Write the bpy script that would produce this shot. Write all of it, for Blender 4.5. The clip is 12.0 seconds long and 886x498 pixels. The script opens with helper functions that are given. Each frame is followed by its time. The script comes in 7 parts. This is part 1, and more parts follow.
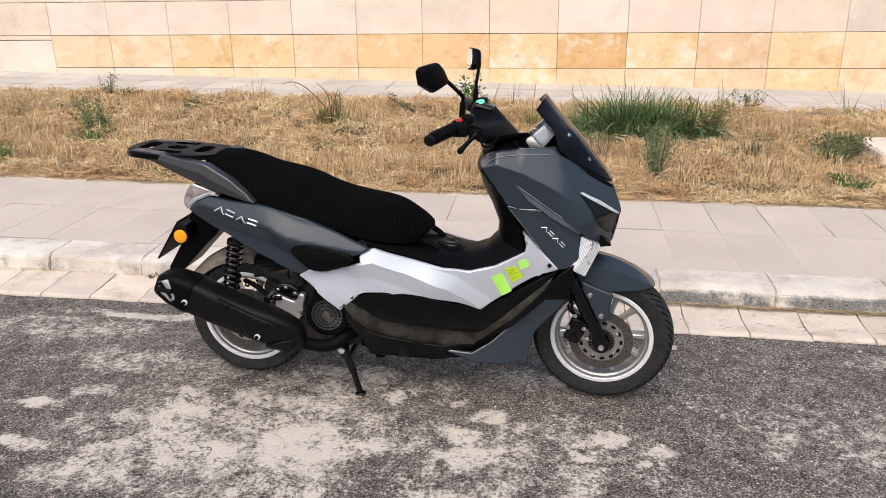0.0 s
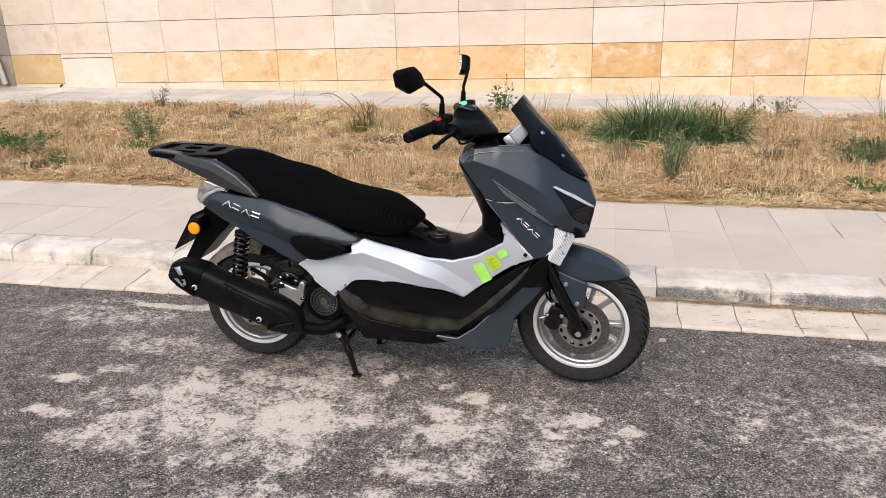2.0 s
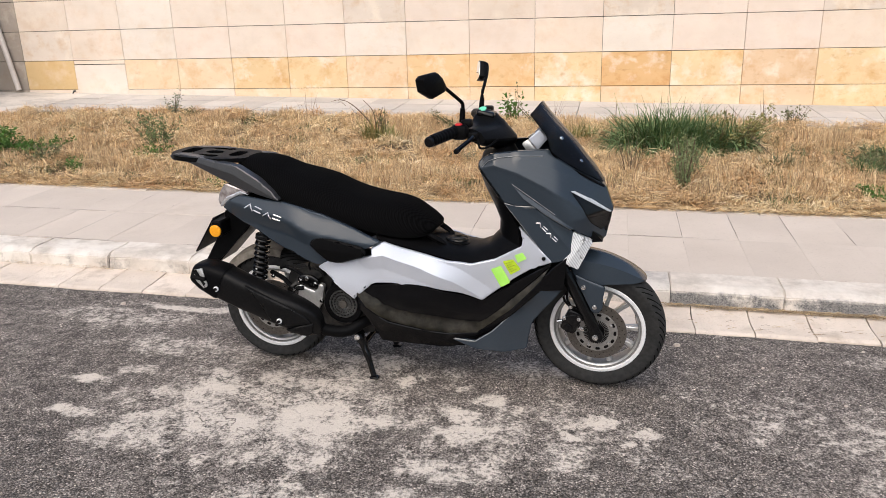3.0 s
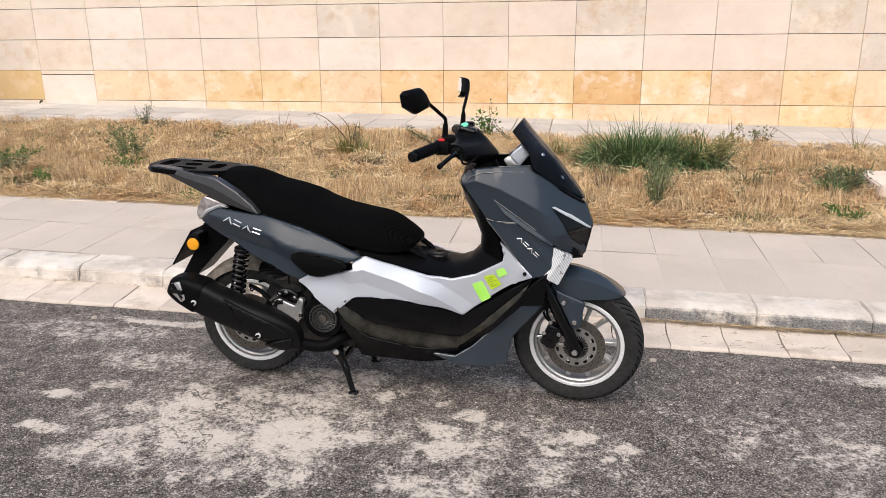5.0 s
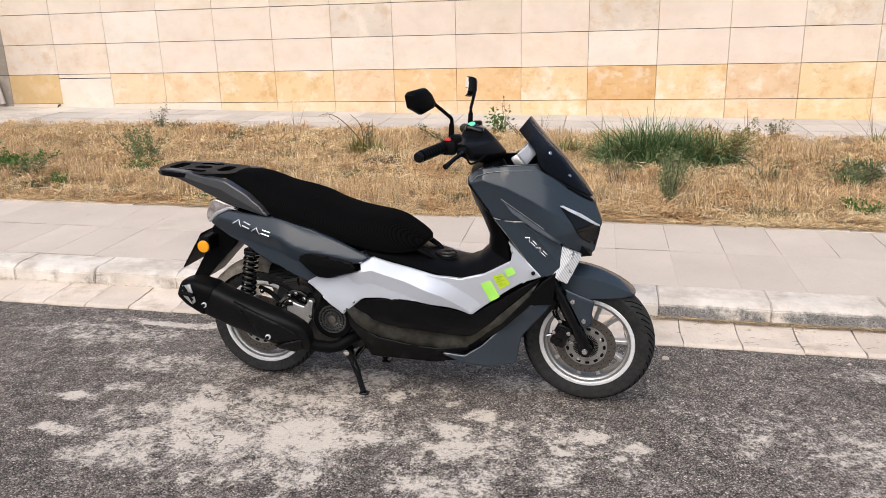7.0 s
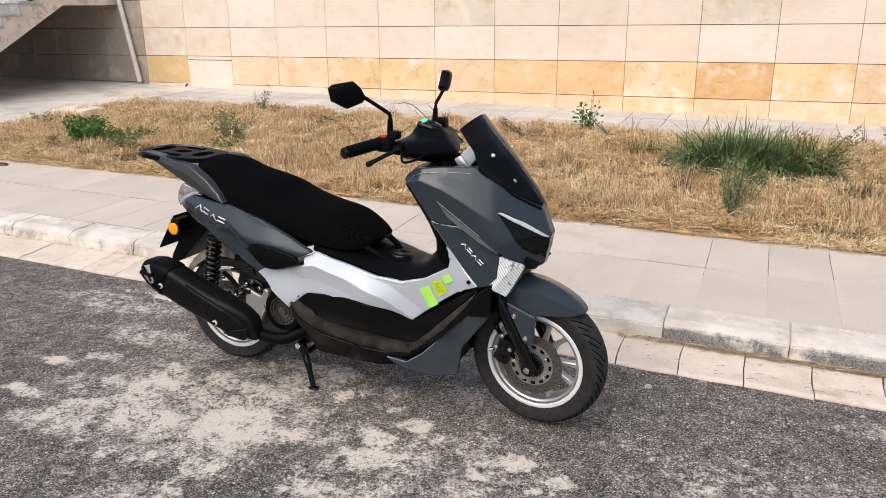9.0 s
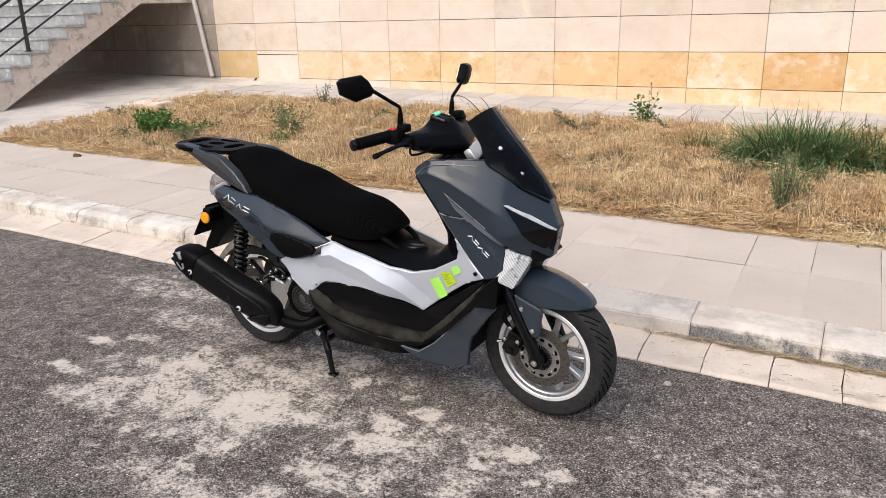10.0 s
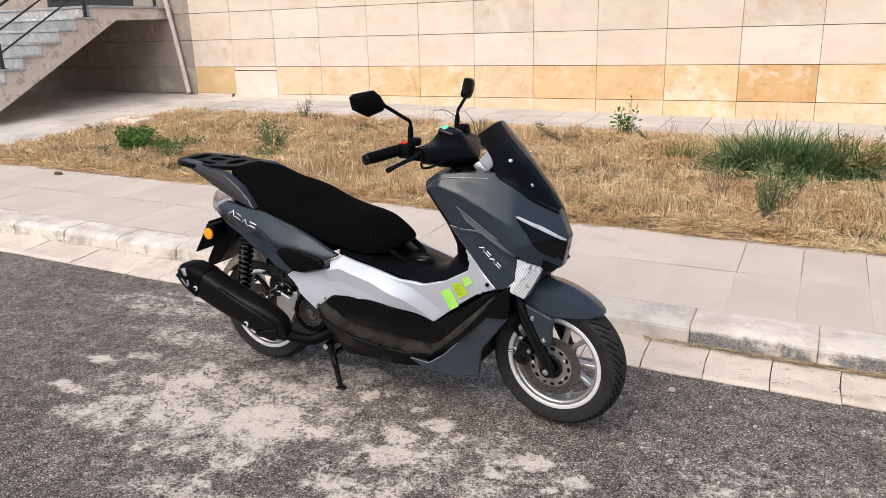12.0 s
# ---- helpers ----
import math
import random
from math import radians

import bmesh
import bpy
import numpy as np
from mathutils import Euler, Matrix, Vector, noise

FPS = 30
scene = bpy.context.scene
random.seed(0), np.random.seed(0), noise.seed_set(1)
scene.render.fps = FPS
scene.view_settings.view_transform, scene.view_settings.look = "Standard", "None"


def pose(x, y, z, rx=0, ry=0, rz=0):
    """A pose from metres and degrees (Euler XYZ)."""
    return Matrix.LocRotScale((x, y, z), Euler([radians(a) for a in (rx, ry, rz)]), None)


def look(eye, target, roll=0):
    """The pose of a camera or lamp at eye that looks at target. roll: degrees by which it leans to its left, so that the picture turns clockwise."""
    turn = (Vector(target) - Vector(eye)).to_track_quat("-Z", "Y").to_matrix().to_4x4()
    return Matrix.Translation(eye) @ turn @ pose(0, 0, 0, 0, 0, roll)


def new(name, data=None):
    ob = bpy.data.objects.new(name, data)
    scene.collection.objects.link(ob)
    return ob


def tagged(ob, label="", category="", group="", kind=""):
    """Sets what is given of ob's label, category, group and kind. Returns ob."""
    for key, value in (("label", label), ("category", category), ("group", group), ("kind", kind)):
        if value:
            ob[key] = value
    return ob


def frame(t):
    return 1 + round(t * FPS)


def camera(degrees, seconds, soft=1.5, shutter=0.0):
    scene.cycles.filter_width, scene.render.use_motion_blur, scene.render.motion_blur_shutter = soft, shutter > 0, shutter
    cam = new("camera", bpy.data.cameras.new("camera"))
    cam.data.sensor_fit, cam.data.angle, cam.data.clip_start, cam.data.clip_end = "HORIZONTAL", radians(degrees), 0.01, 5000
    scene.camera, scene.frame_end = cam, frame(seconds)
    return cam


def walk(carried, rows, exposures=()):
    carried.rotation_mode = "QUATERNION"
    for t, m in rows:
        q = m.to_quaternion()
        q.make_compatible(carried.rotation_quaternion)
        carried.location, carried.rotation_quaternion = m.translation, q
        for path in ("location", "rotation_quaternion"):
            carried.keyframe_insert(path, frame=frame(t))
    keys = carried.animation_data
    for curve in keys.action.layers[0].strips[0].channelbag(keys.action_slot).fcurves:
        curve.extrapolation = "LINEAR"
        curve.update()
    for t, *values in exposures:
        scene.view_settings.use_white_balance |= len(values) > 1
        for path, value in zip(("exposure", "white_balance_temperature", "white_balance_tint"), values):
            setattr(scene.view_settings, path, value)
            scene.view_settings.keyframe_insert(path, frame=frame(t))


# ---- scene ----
cam = camera(61.4, 12.0, soft=0.5)
PATH = [
    (0, (0.169, -0.06, 1.358), (-0.098, 1.811, 0.707), -0.7),
    (0.5, (0.133, -0.065, 1.354), (-0.143, 1.805, 0.701), -1.1),
    (1, (0.154, -0.088, 1.35), (-0.157, 1.779, 0.705), -1.4),
    (1.5, (0.292, -0.154, 1.356), (-0.075, 1.708, 0.725), -1.7),
    (2, (0.441, -0.216, 1.339), (0.025, 1.642, 0.724), -1.8),
    (2.5, (0.457, -0.252, 1.346), (0.017, 1.603, 0.743), -1.8),
    (3, (0.401, -0.261, 1.335), (-0.029, 1.599, 0.741), -1.6),
    (5, (0.36, -0.274, 1.336), (0.009, 1.615, 0.779), -0.5),
    (5.5, (0.355, -0.27, 1.339), (0.014, 1.622, 0.787), -0.7),
    (6, (0.358, -0.269, 1.336), (0.02, 1.623, 0.785), -1.0),
    (6.5, (0.365, -0.269, 1.335), (0.012, 1.619, 0.778), -1.3),
    (7, (0.392, -0.262, 1.342), (-0.005, 1.616, 0.78), -1.5),
    (7.5, (0.559, -0.232, 1.335), (0.097, 1.63, 0.769), -1.4),
    (7.7, (0.663, -0.218, 1.33), (0.168, 1.635, 0.763), -1.3),
    (9.3, (1.089, 0.114, 1.339), (0.268, 1.84, 0.75), -0.6),
    (9.5, (1.151, 0.128, 1.334), (0.289, 1.832, 0.74), -0.8),
    (10, (1.218, 0.129, 1.34), (0.286, 1.795, 0.743), -1.3),
    (10.5, (1.171, 0.102, 1.353), (0.222, 1.759, 0.759), -1.8),
    (11, (1.138, 0.069, 1.35), (0.209, 1.742, 0.766), -1.8),
    (11.5, (1.122, 0.039, 1.347), (0.227, 1.734, 0.776), -1.7),
    (12, (1.119, 0.043, 1.346), (0.247, 1.753, 0.782), -1.6),
]
walk(cam, [(t, look(eye, target, roll)) for t, eye, target, roll in PATH])

# ---- world, sun ----
world = bpy.data.worlds.new("sky")
scene.world = world
world.use_nodes = True
wn = world.node_tree
sky = wn.nodes.new("ShaderNodeTexSky")
sky.sky_type, sky.sun_disc = "NISHITA", False
sky.sun_elevation, sky.sun_rotation = radians(52), radians(200)
sky.dust_density, sky.air_density, sky.ozone_density = 4.0, 1.0, 1.0
wn.links.new(sky.outputs[0], wn.nodes["Background"].inputs[0])
wn.nodes["Background"].inputs[1].default_value = 0.13
sun = new("sun", bpy.data.lights.new("sun", "SUN"))
sun.data.energy, sun.data.angle, sun.data.color = 1.6, radians(80), (1.0, 0.965, 0.89)
sun.matrix_world = look((2.0, -5.5, 10.8), (0, 3.0, 0))
scene.view_settings.exposure = 0.32


# ---- materials ----
def shader(name, rough=0.6, metal=0.0, coat=0.0, spec=0.5):
    m = bpy.data.materials.new(name)
    m.use_nodes = True
    b = m.node_tree.nodes["Principled BSDF"]
    b.inputs["Roughness"].default_value = rough
    b.inputs["Metallic"].default_value = metal
    b.inputs["Coat Weight"].default_value = coat
    b.inputs["Coat Roughness"].default_value = 0.08
    b.inputs["Specular IOR Level"].default_value = spec
    return m, m.node_tree, b


def add(t, kind, **values):
    n = t.nodes.new(kind)
    for key, value in values.items():
        if key in n.inputs:
            n.inputs[key].default_value = value
    return n


def place(t):
    return t.nodes.new("ShaderNodeNewGeometry").outputs["Position"]


def noisy(t, vec, scale, detail=4.0, rough=0.55, squash=None):
    if squash:
        mp = t.nodes.new("ShaderNodeMapping")
        mp.inputs["Scale"].default_value = squash
        t.links.new(vec, mp.inputs["Vector"])
        vec = mp.outputs[0]
    n = add(t, "ShaderNodeTexNoise", Scale=scale, Detail=detail, Roughness=rough)
    t.links.new(vec, n.inputs["Vector"])
    return n.outputs["Fac"]


def ramp(t, fac, stops):
    r = t.nodes.new("ShaderNodeValToRGB")
    e = r.color_ramp.elements
    while len(e) < len(stops):
        e.new(0.5)
    for el, (p, c) in zip(e, stops):
        el.position = p
        el.color = (*c, 1) if len(c) == 3 else c
    t.links.new(fac, r.inputs[0])
    return r.outputs[0]


def grey(v):
    return (v, v, v)


def mix(t, fac, a, b, mode="MIX"):
    n = t.nodes.new("ShaderNodeMix")
    n.data_type, n.blend_type = "RGBA", mode
    for sock, v in ((n.inputs[0], fac), (n.inputs[6], a), (n.inputs[7], b)):
        if isinstance(v, (int, float)):
            sock.default_value = v
        elif isinstance(v, tuple):
            sock.default_value = (*v, 1)
        else:
            t.links.new(v, sock)
    return n.outputs[2]


def calc(t, op, a, b=0.0, c=0.0):
    n = t.nodes.new("ShaderNodeMath")
    n.operation = op
    for sock, v in zip(n.inputs, (a, b, c)):
        if isinstance(v, (int, float)):
            sock.default_value = v
        else:
            t.links.new(v, sock)
    return n.outputs[0]


def bump(t, b, height, strength=0.3, dist=0.01):
    n = add(t, "ShaderNodeBump", Strength=strength, Distance=dist)
    t.links.new(height, n.inputs["Height"])
    t.links.new(n.outputs[0], b.inputs["Normal"])


def simple(name, ca, cb, scale=30.0, rough=0.5, metal=0.0, coat=0.0, spec=0.5, relief=0.0, dust=0.0, dust_scale=6.0):
    """Two close colours mixed by fine noise, with broad faint dust over it."""
    m, t, b = shader(name, rough, metal, coat, spec)
    p = place(t)
    f = noisy(t, p, scale)
    c = mix(t, ramp(t, f, [(0.35, grey(0)), (0.65, grey(1))]), ca, cb)
    broad = ramp(t, noisy(t, p, dust_scale, 6.0, 0.65), [(0.45, grey(0)), (0.75, grey(1))])
    if dust:
        c = mix(t, calc(t, "MULTIPLY", broad, dust), c, (0.42, 0.38, 0.33))
    t.links.new(c, b.inputs["Base Color"])
    r = calc(t, "MULTIPLY_ADD", broad, 0.12, rough - 0.04)
    t.links.new(r, b.inputs["Roughness"])
    if relief:
        bump(t, b, f, relief, 0.002)
    return m


def blob_mask(t, p, blobs, wobble=0.2):
    """1 inside soft ellipses on the ground: (x, y, rx, ry, strength)."""
    warp = t.nodes.new("ShaderNodeVectorMath")
    warp.operation = "ADD"
    nz = add(t, "ShaderNodeTexNoise", Scale=3.5, Detail=5.0, Roughness=0.65)
    t.links.new(p, nz.inputs["Vector"])
    sc = t.nodes.new("ShaderNodeVectorMath")
    sc.operation = "MULTIPLY_ADD"
    t.links.new(nz.outputs["Color"], sc.inputs[0])
    sc.inputs[1].default_value = (wobble * 2, wobble * 2, 0)
    sc.inputs[2].default_value = (-wobble, -wobble, 0)
    t.links.new(p, warp.inputs[0])
    t.links.new(sc.outputs[0], warp.inputs[1])
    total = None
    for x, y, rx, ry, s in blobs:
        mp = t.nodes.new("ShaderNodeMapping")
        mp.vector_type = "TEXTURE"
        mp.inputs["Location"].default_value = (x, y, 0)
        mp.inputs["Scale"].default_value = (rx, ry, 1000.0)
        t.links.new(warp.outputs[0], mp.inputs["Vector"])
        ln = t.nodes.new("ShaderNodeVectorMath")
        ln.operation = "LENGTH"
        t.links.new(mp.outputs[0], ln.inputs[0])
        f = add(t, "ShaderNodeMapRange")
        f.interpolation_type = "SMOOTHSTEP"
        for i, v in zip((1, 2, 3, 4), (1.15, 0.35, 0.0, s)):
            f.inputs[i].default_value = v
        t.links.new(ln.outputs["Value"], f.inputs[0])
        total = f.outputs[0] if total is None else calc(t, "MAXIMUM", total, f.outputs[0])
    return total


def asphalt():
    m, t, b = shader("asphalt", 0.9, spec=0.25)
    p = place(t)
    v = add(t, "ShaderNodeTexVoronoi", Scale=165.0)
    t.links.new(p, v.inputs["Vector"])
    fine = noisy(t, p, 260.0, 3.0)
    # rounded aggregate in dark binder, each stone with its own tone
    chip = ramp(t, v.outputs["Color"], [(0.0, (0.070, 0.061, 0.055)), (0.40, (0.150, 0.131, 0.118)), (0.74, (0.255, 0.225, 0.202)), (0.92, (0.40, 0.355, 0.318)), (1.0, (0.78, 0.70, 0.62))])
    binder = ramp(t, v.outputs["Distance"], [(0.34, grey(1.0)), (0.68, grey(0.32))])
    c = mix(t, 1.0, chip, binder, "MULTIPLY")
    c = mix(t, 1.0, c, ramp(t, noisy(t, p, 1.3, 6.0, 0.6), [(0.35, grey(1.04)), (0.7, grey(1.46))]), "MULTIPLY")
    c = mix(t, 1.0, c, ramp(t, noisy(t, p, 17.0, 6.0, 0.7), [(0.36, grey(0.68)), (0.64, grey(1.42))]), "MULTIPLY")
    c = mix(t, 1.0, c, ramp(t, noisy(t, p, 190.0, 3.0, 0.7), [(0.34, grey(0.55)), (0.62, grey(1.40))]), "MULTIPLY")
    # loose pale grit
    g = add(t, "ShaderNodeTexVoronoi", Scale=46.0)
    t.links.new(p, g.inputs["Vector"])
    grit_at = calc(t, "MULTIPLY", ramp(t, g.outputs["Color"], [(0.86, grey(0)), (0.88, grey(1))]), ramp(t, g.outputs["Distance"], [(0.16, grey(1)), (0.22, grey(0))]))
    c = mix(t, calc(t, "MULTIPLY", grit_at, 0.85), c, (0.62, 0.56, 0.50))
    # spilled pale cement dust, worn through where the aggregate stands up
    blobs = [(-0.57, 1.87, 0.23, 0.20, 1.15), (-0.82, 1.80, 0.15, 0.10, 0.95), (-1.07, 2.03, 0.30, 0.19, 0.80), (-0.57, 2.09, 0.15, 0.09, 0.92), (-0.54, 1.64, 0.18, 0.08, 0.90), (-0.50, 1.50, 0.06, 0.03, 0.95),
             (-1.44, 1.76, 0.11, 0.06, 0.92), (-1.57, 2.01, 0.14, 0.06, 0.86), (-1.45, 2.13, 0.09, 0.06, 0.86), (-0.07, 2.03, 0.10, 0.07, 1.0), (-0.03, 1.89, 0.12, 0.10, 1.0), (-0.36, 1.91, 0.08, 0.08, 1.0),
             (-0.11, 2.22, 0.08, 0.04, 0.92), (0.02, 2.15, 0.12, 0.06, 0.92), (0.38, 2.06, 0.065, 0.075, 1.1), (0.29, 1.94, 0.055, 0.055, 1.05), (0.56, 2.01, 0.08, 0.05, 0.95), (0.48, 1.94, 0.05, 0.03, 1.0),
             (-0.33, 2.24, 0.05, 0.06, 0.86), (-0.04, 1.67, 0.26, 0.10, 0.74), (-1.15, 1.66, 0.26, 0.12, 0.72), (-0.80, 1.92, 0.75, 0.50, 0.74), (0.12, 1.92, 0.65, 0.36, 0.55),
             (-0.2, 1.42, 0.8, 0.16, 0.66), (-1.85, 2.62, 0.6, 0.16, 0.62), (-1.35, 2.36, 0.5, 0.14, 0.66), (-0.55, 2.32, 0.50, 0.14, 0.68), (0.1, 2.42, 0.35, 0.10, 0.52), (-1.55, 2.80, 0.45, 0.06, 0.95), (1.80, 2.74, 0.5, 0.11, 0.86), (1.2, 2.15, 0.7, 0.3, 0.46), (1.3, 1.75, 0.5, 0.2, 0.40)]
    mask = blob_mask(t, p, blobs, 0.12)
    worn = noisy(t, p, 8.0, 9.0, 0.72)
    grit = noisy(t, p, 80.0, 4.0, 0.75)
    k = calc(t, "ADD", mask, calc(t, "MULTIPLY_ADD", worn, 3.0, -1.72))
    k = calc(t, "ADD", k, calc(t, "MULTIPLY_ADD", noisy(t, p, 30.0, 5.0, 0.75), 1.9, -0.97))
    k = calc(t, "ADD", k, calc(t, "MULTIPLY_ADD", grit, 2.4, -1.22))
    k = calc(t, "ADD", k, calc(t, "MULTIPLY", calc(t, "SUBTRACT", v.outputs["Distance"], 0.45), 0.5))
    cover = ramp(t, k, [(0.20, grey(0)), (0.78, grey(1))])
    dust = mix(t, noisy(t, p, 40.0, 5.0), (0.56, 0.50, 0.44), (0.73, 0.66, 0.59))
    c = mix(t, calc(t, "MULTIPLY", cover, 0.92), c, dust)
    # hairline cracks
    cr = add(t, "ShaderNodeTexVoronoi", Scale=3.4)
    cr.feature = "DISTANCE_TO_EDGE"
    wv = t.nodes.new("ShaderNodeVectorMath")
    wv.operation = "ADD"
    wob = add(t, "ShaderNodeTexNoise", Scale=6.0, Detail=6.0)
    t.links.new(p, wob.inputs["Vector"])
    wsc = t.nodes.new("ShaderNodeVectorMath")
    wsc.operation = "SCALE"
    wsc.inputs["Scale"].default_value = 0.35
    t.links.new(wob.outputs["Color"], wsc.inputs[0])
    t.links.new(p, wv.inputs[0])
    t.links.new(wsc.outputs[0], wv.inputs[1])
    t.links.new(wv.outputs[0], cr.inputs["Vector"])
    gap = ramp(t, cr.outputs["Distance"], [(0.0, grey(1)), (0.011, grey(0))])
    gap = calc(t, "MULTIPLY", gap, ramp(t, noisy(t, p, 1.7), [(0.46, grey(0)), (0.58, grey(0.85))]))
    c = mix(t, gap, c, (0.02, 0.018, 0.017))
    t.links.new(c, b.inputs["Base Color"])
    h = calc(t, "ADD", calc(t, "MULTIPLY", v.outputs["Distance"], -0.9), calc(t, "MULTIPLY", fine, 0.5))
    h = calc(t, "MULTIPLY", h, calc(t, "MULTIPLY_ADD", cover, -0.75, 1.0))
    bump(t, b, calc(t, "SUBTRACT", h, gap), 0.8, 0.006)
    return m


def stone(name, a, b2, stain, scale=3.0, rough=0.75, stain_at=(0.55, 0.72), spread=0.12, pits=0.5, veins=0.0):
    """Cut stone or concrete: soft clouds of two colours, pits, and a shift of tone from piece to piece."""
    m, t, b = shader(name, rough, spec=0.35)
    p = place(t)
    info = t.nodes.new("ShaderNodeObjectInfo")
    off = t.nodes.new("ShaderNodeVectorMath")
    off.operation = "MULTIPLY_ADD"
    t.links.new(p, off.inputs[0])
    off.inputs[1].default_value = (1, 1, 1)
    rv = t.nodes.new("ShaderNodeCombineXYZ")
    for i in range(3):
        t.links.new(calc(t, "MULTIPLY", info.outputs["Random"], 37.0 + 11 * i), rv.inputs[i])
    t.links.new(rv.outputs[0], off.inputs[2])
    q = off.outputs[0]
    c = mix(t, ramp(t, noisy(t, q, scale, 6.0, 0.6), [(0.35, grey(0)), (0.65, grey(1))]), a, b2)
    st = ramp(t, noisy(t, q, scale * 1.7, 8.0, 0.7), [(stain_at[0], grey(0)), (stain_at[1], grey(1))])
    st = calc(t, "MULTIPLY", st, ramp(t, info.outputs["Random"], [(0.25, grey(0.15)), (0.95, grey(0.9))]))
    c = mix(t, st, c, stain)
    if veins:
        vein = ramp(t, noisy(t, q, scale * 5.0, 10.0, 0.78), [(0.54, grey(0)), (0.66, grey(veins))])
        pale = ramp(t, noisy(t, q, scale * 3.1, 9.0, 0.72), [(0.55, grey(0)), (0.68, grey(veins))])
        c = mix(t, pale, mix(t, vein, c, stain), (0.82, 0.72, 0.60))
    fine = noisy(t, q, 85.0, 4.0, 0.7)
    c = mix(t, calc(t, "MULTIPLY", ramp(t, fine, [(0.55, grey(0)), (0.75, grey(1))]), 0.35), c, tuple(v * 0.55 for v in stain))
    tone = calc(t, "MULTIPLY_ADD", info.outputs["Random"], 2 * spread, 1.0 - spread)
    tn = t.nodes.new("ShaderNodeCombineColor")
    for i in range(3):
        t.links.new(tone, tn.inputs[i])
    c = mix(t, 1.0, c, tn.outputs[0], "MULTIPLY")
    t.links.new(c, b.inputs["Base Color"])
    bump(t, b, fine, pits, 0.004)
    return m


ASPHALT = asphalt()
SLAB_PALE = stone("pale_stone", (0.74, 0.63, 0.54), (0.80, 0.70, 0.61), (0.58, 0.43, 0.33), 2.2, spread=0.05, veins=0.35)


def travertine():
    """Wall cladding: each slab's own colour, with paler and richer clouds as strong as its alpha says, and pits along the bed."""
    m, t, b = shader("travertine", 0.72, spec=0.3)
    p = place(t)
    info = t.nodes.new("ShaderNodeObjectInfo")
    rv = t.nodes.new("ShaderNodeCombineXYZ")
    for i in range(3):
        t.links.new(calc(t, "MULTIPLY", info.outputs["Random"], 37.0 + 11 * i), rv.inputs[i])
    off = t.nodes.new("ShaderNodeVectorMath")
    off.operation = "ADD"
    t.links.new(p, off.inputs[0])
    t.links.new(rv.outputs[0], off.inputs[1])
    q = off.outputs[0]
    base, amount = info.outputs["Color"], info.outputs["Alpha"]
    c = mix(t, 1.0, base, ramp(t, noisy(t, q, 2.2, 6.0, 0.6, (0.7, 1, 1.3)), [(0.32, (0.93, 0.92, 0.91)), (0.66, (1.04, 1.04, 1.05))]), "MULTIPLY")
    rich = mix(t, 1.0, c, (0.86, 0.68, 0.48), "MULTIPLY")
    c = mix(t, calc(t, "MULTIPLY", ramp(t, noisy(t, q, 4.2, 9.0, 0.68), [(0.50, grey(0)), (0.68, grey(0.85))]), amount), c, rich)
    c = mix(t, calc(t, "MULTIPLY", ramp(t, noisy(t, q, 3.1, 9.0, 0.66), [(0.52, grey(0)), (0.66, grey(0.8))]), amount), c, (0.84, 0.74, 0.62))
    vein = ramp(t, noisy(t, q, 13.0, 8.0, 0.72, (0.6, 1, 1.2)), [(0.57, grey(0)), (0.68, grey(0.55))])
    c = mix(t, calc(t, "MULTIPLY", vein, amount), c, mix(t, 1.0, c, (0.72, 0.60, 0.48), "MULTIPLY"))
    fine = noisy(t, q, 70.0, 4.0, 0.75, (0.55, 1, 1.3))
    pit = ramp(t, fine, [(0.66, grey(0)), (0.74, grey(0.5))])
    c = mix(t, pit, c, mix(t, 1.0, c, (0.60, 0.50, 0.42), "MULTIPLY"))
    t.links.new(c, b.inputs["Base Color"])
    bump(t, b, fine, 0.45, 0.004)
    return m


TRAVERTINE = travertine()
JOINT = simple("dark_joint", (0.05, 0.045, 0.04), (0.09, 0.08, 0.07), 40, 0.95)
PAVER = stone("paver_concrete", (0.535, 0.465, 0.405), (0.60, 0.525, 0.46), (0.47, 0.40, 0.34), 1.6, spread=0.035, pits=0.35)
PAVER_FAR = stone("walk_concrete", (0.45, 0.42, 0.395), (0.54, 0.50, 0.465), (0.35, 0.33, 0.315), 1.8, spread=0.10, pits=0.35)
GUTTER = stone("gutter_concrete", (0.60, 0.51, 0.43), (0.70, 0.605, 0.52), (0.42, 0.34, 0.27), 3.0, spread=0.07, stain_at=(0.5, 0.66), pits=0.7)
KERB_WHITE = stone("whitewashed_kerb", (0.52, 0.465, 0.41), (0.66, 0.60, 0.54), (0.27, 0.24, 0.215), 4.0, stain_at=(0.50, 0.64), spread=0.08, pits=0.8)
CONCRETE = stone("grey_concrete", (0.52, 0.475, 0.43), (0.64, 0.59, 0.54), (0.30, 0.275, 0.26), 1.4, spread=0.08, stain_at=(0.5, 0.62))
PLASTER = stone("chipped_plaster", (0.56, 0.49, 0.43), (0.68, 0.60, 0.54), (0.32, 0.275, 0.235), 4.5, stain_at=(0.53, 0.58), spread=0.04, pits=0.8)
STEP = stone("grey_step_stone", (0.28, 0.285, 0.285), (0.43, 0.435, 0.435), (0.66, 0.65, 0.63), 6.0, spread=0.15, stain_at=(0.54, 0.64), pits=0.9)
BLACK_IRON = simple("black_painted_iron", (0.015, 0.015, 0.016), (0.03, 0.03, 0.03), 50, 0.45)
DARK_GLASS = simple("dark_door_glass", (0.012, 0.014, 0.02), (0.02, 0.022, 0.03), 3, 0.05)
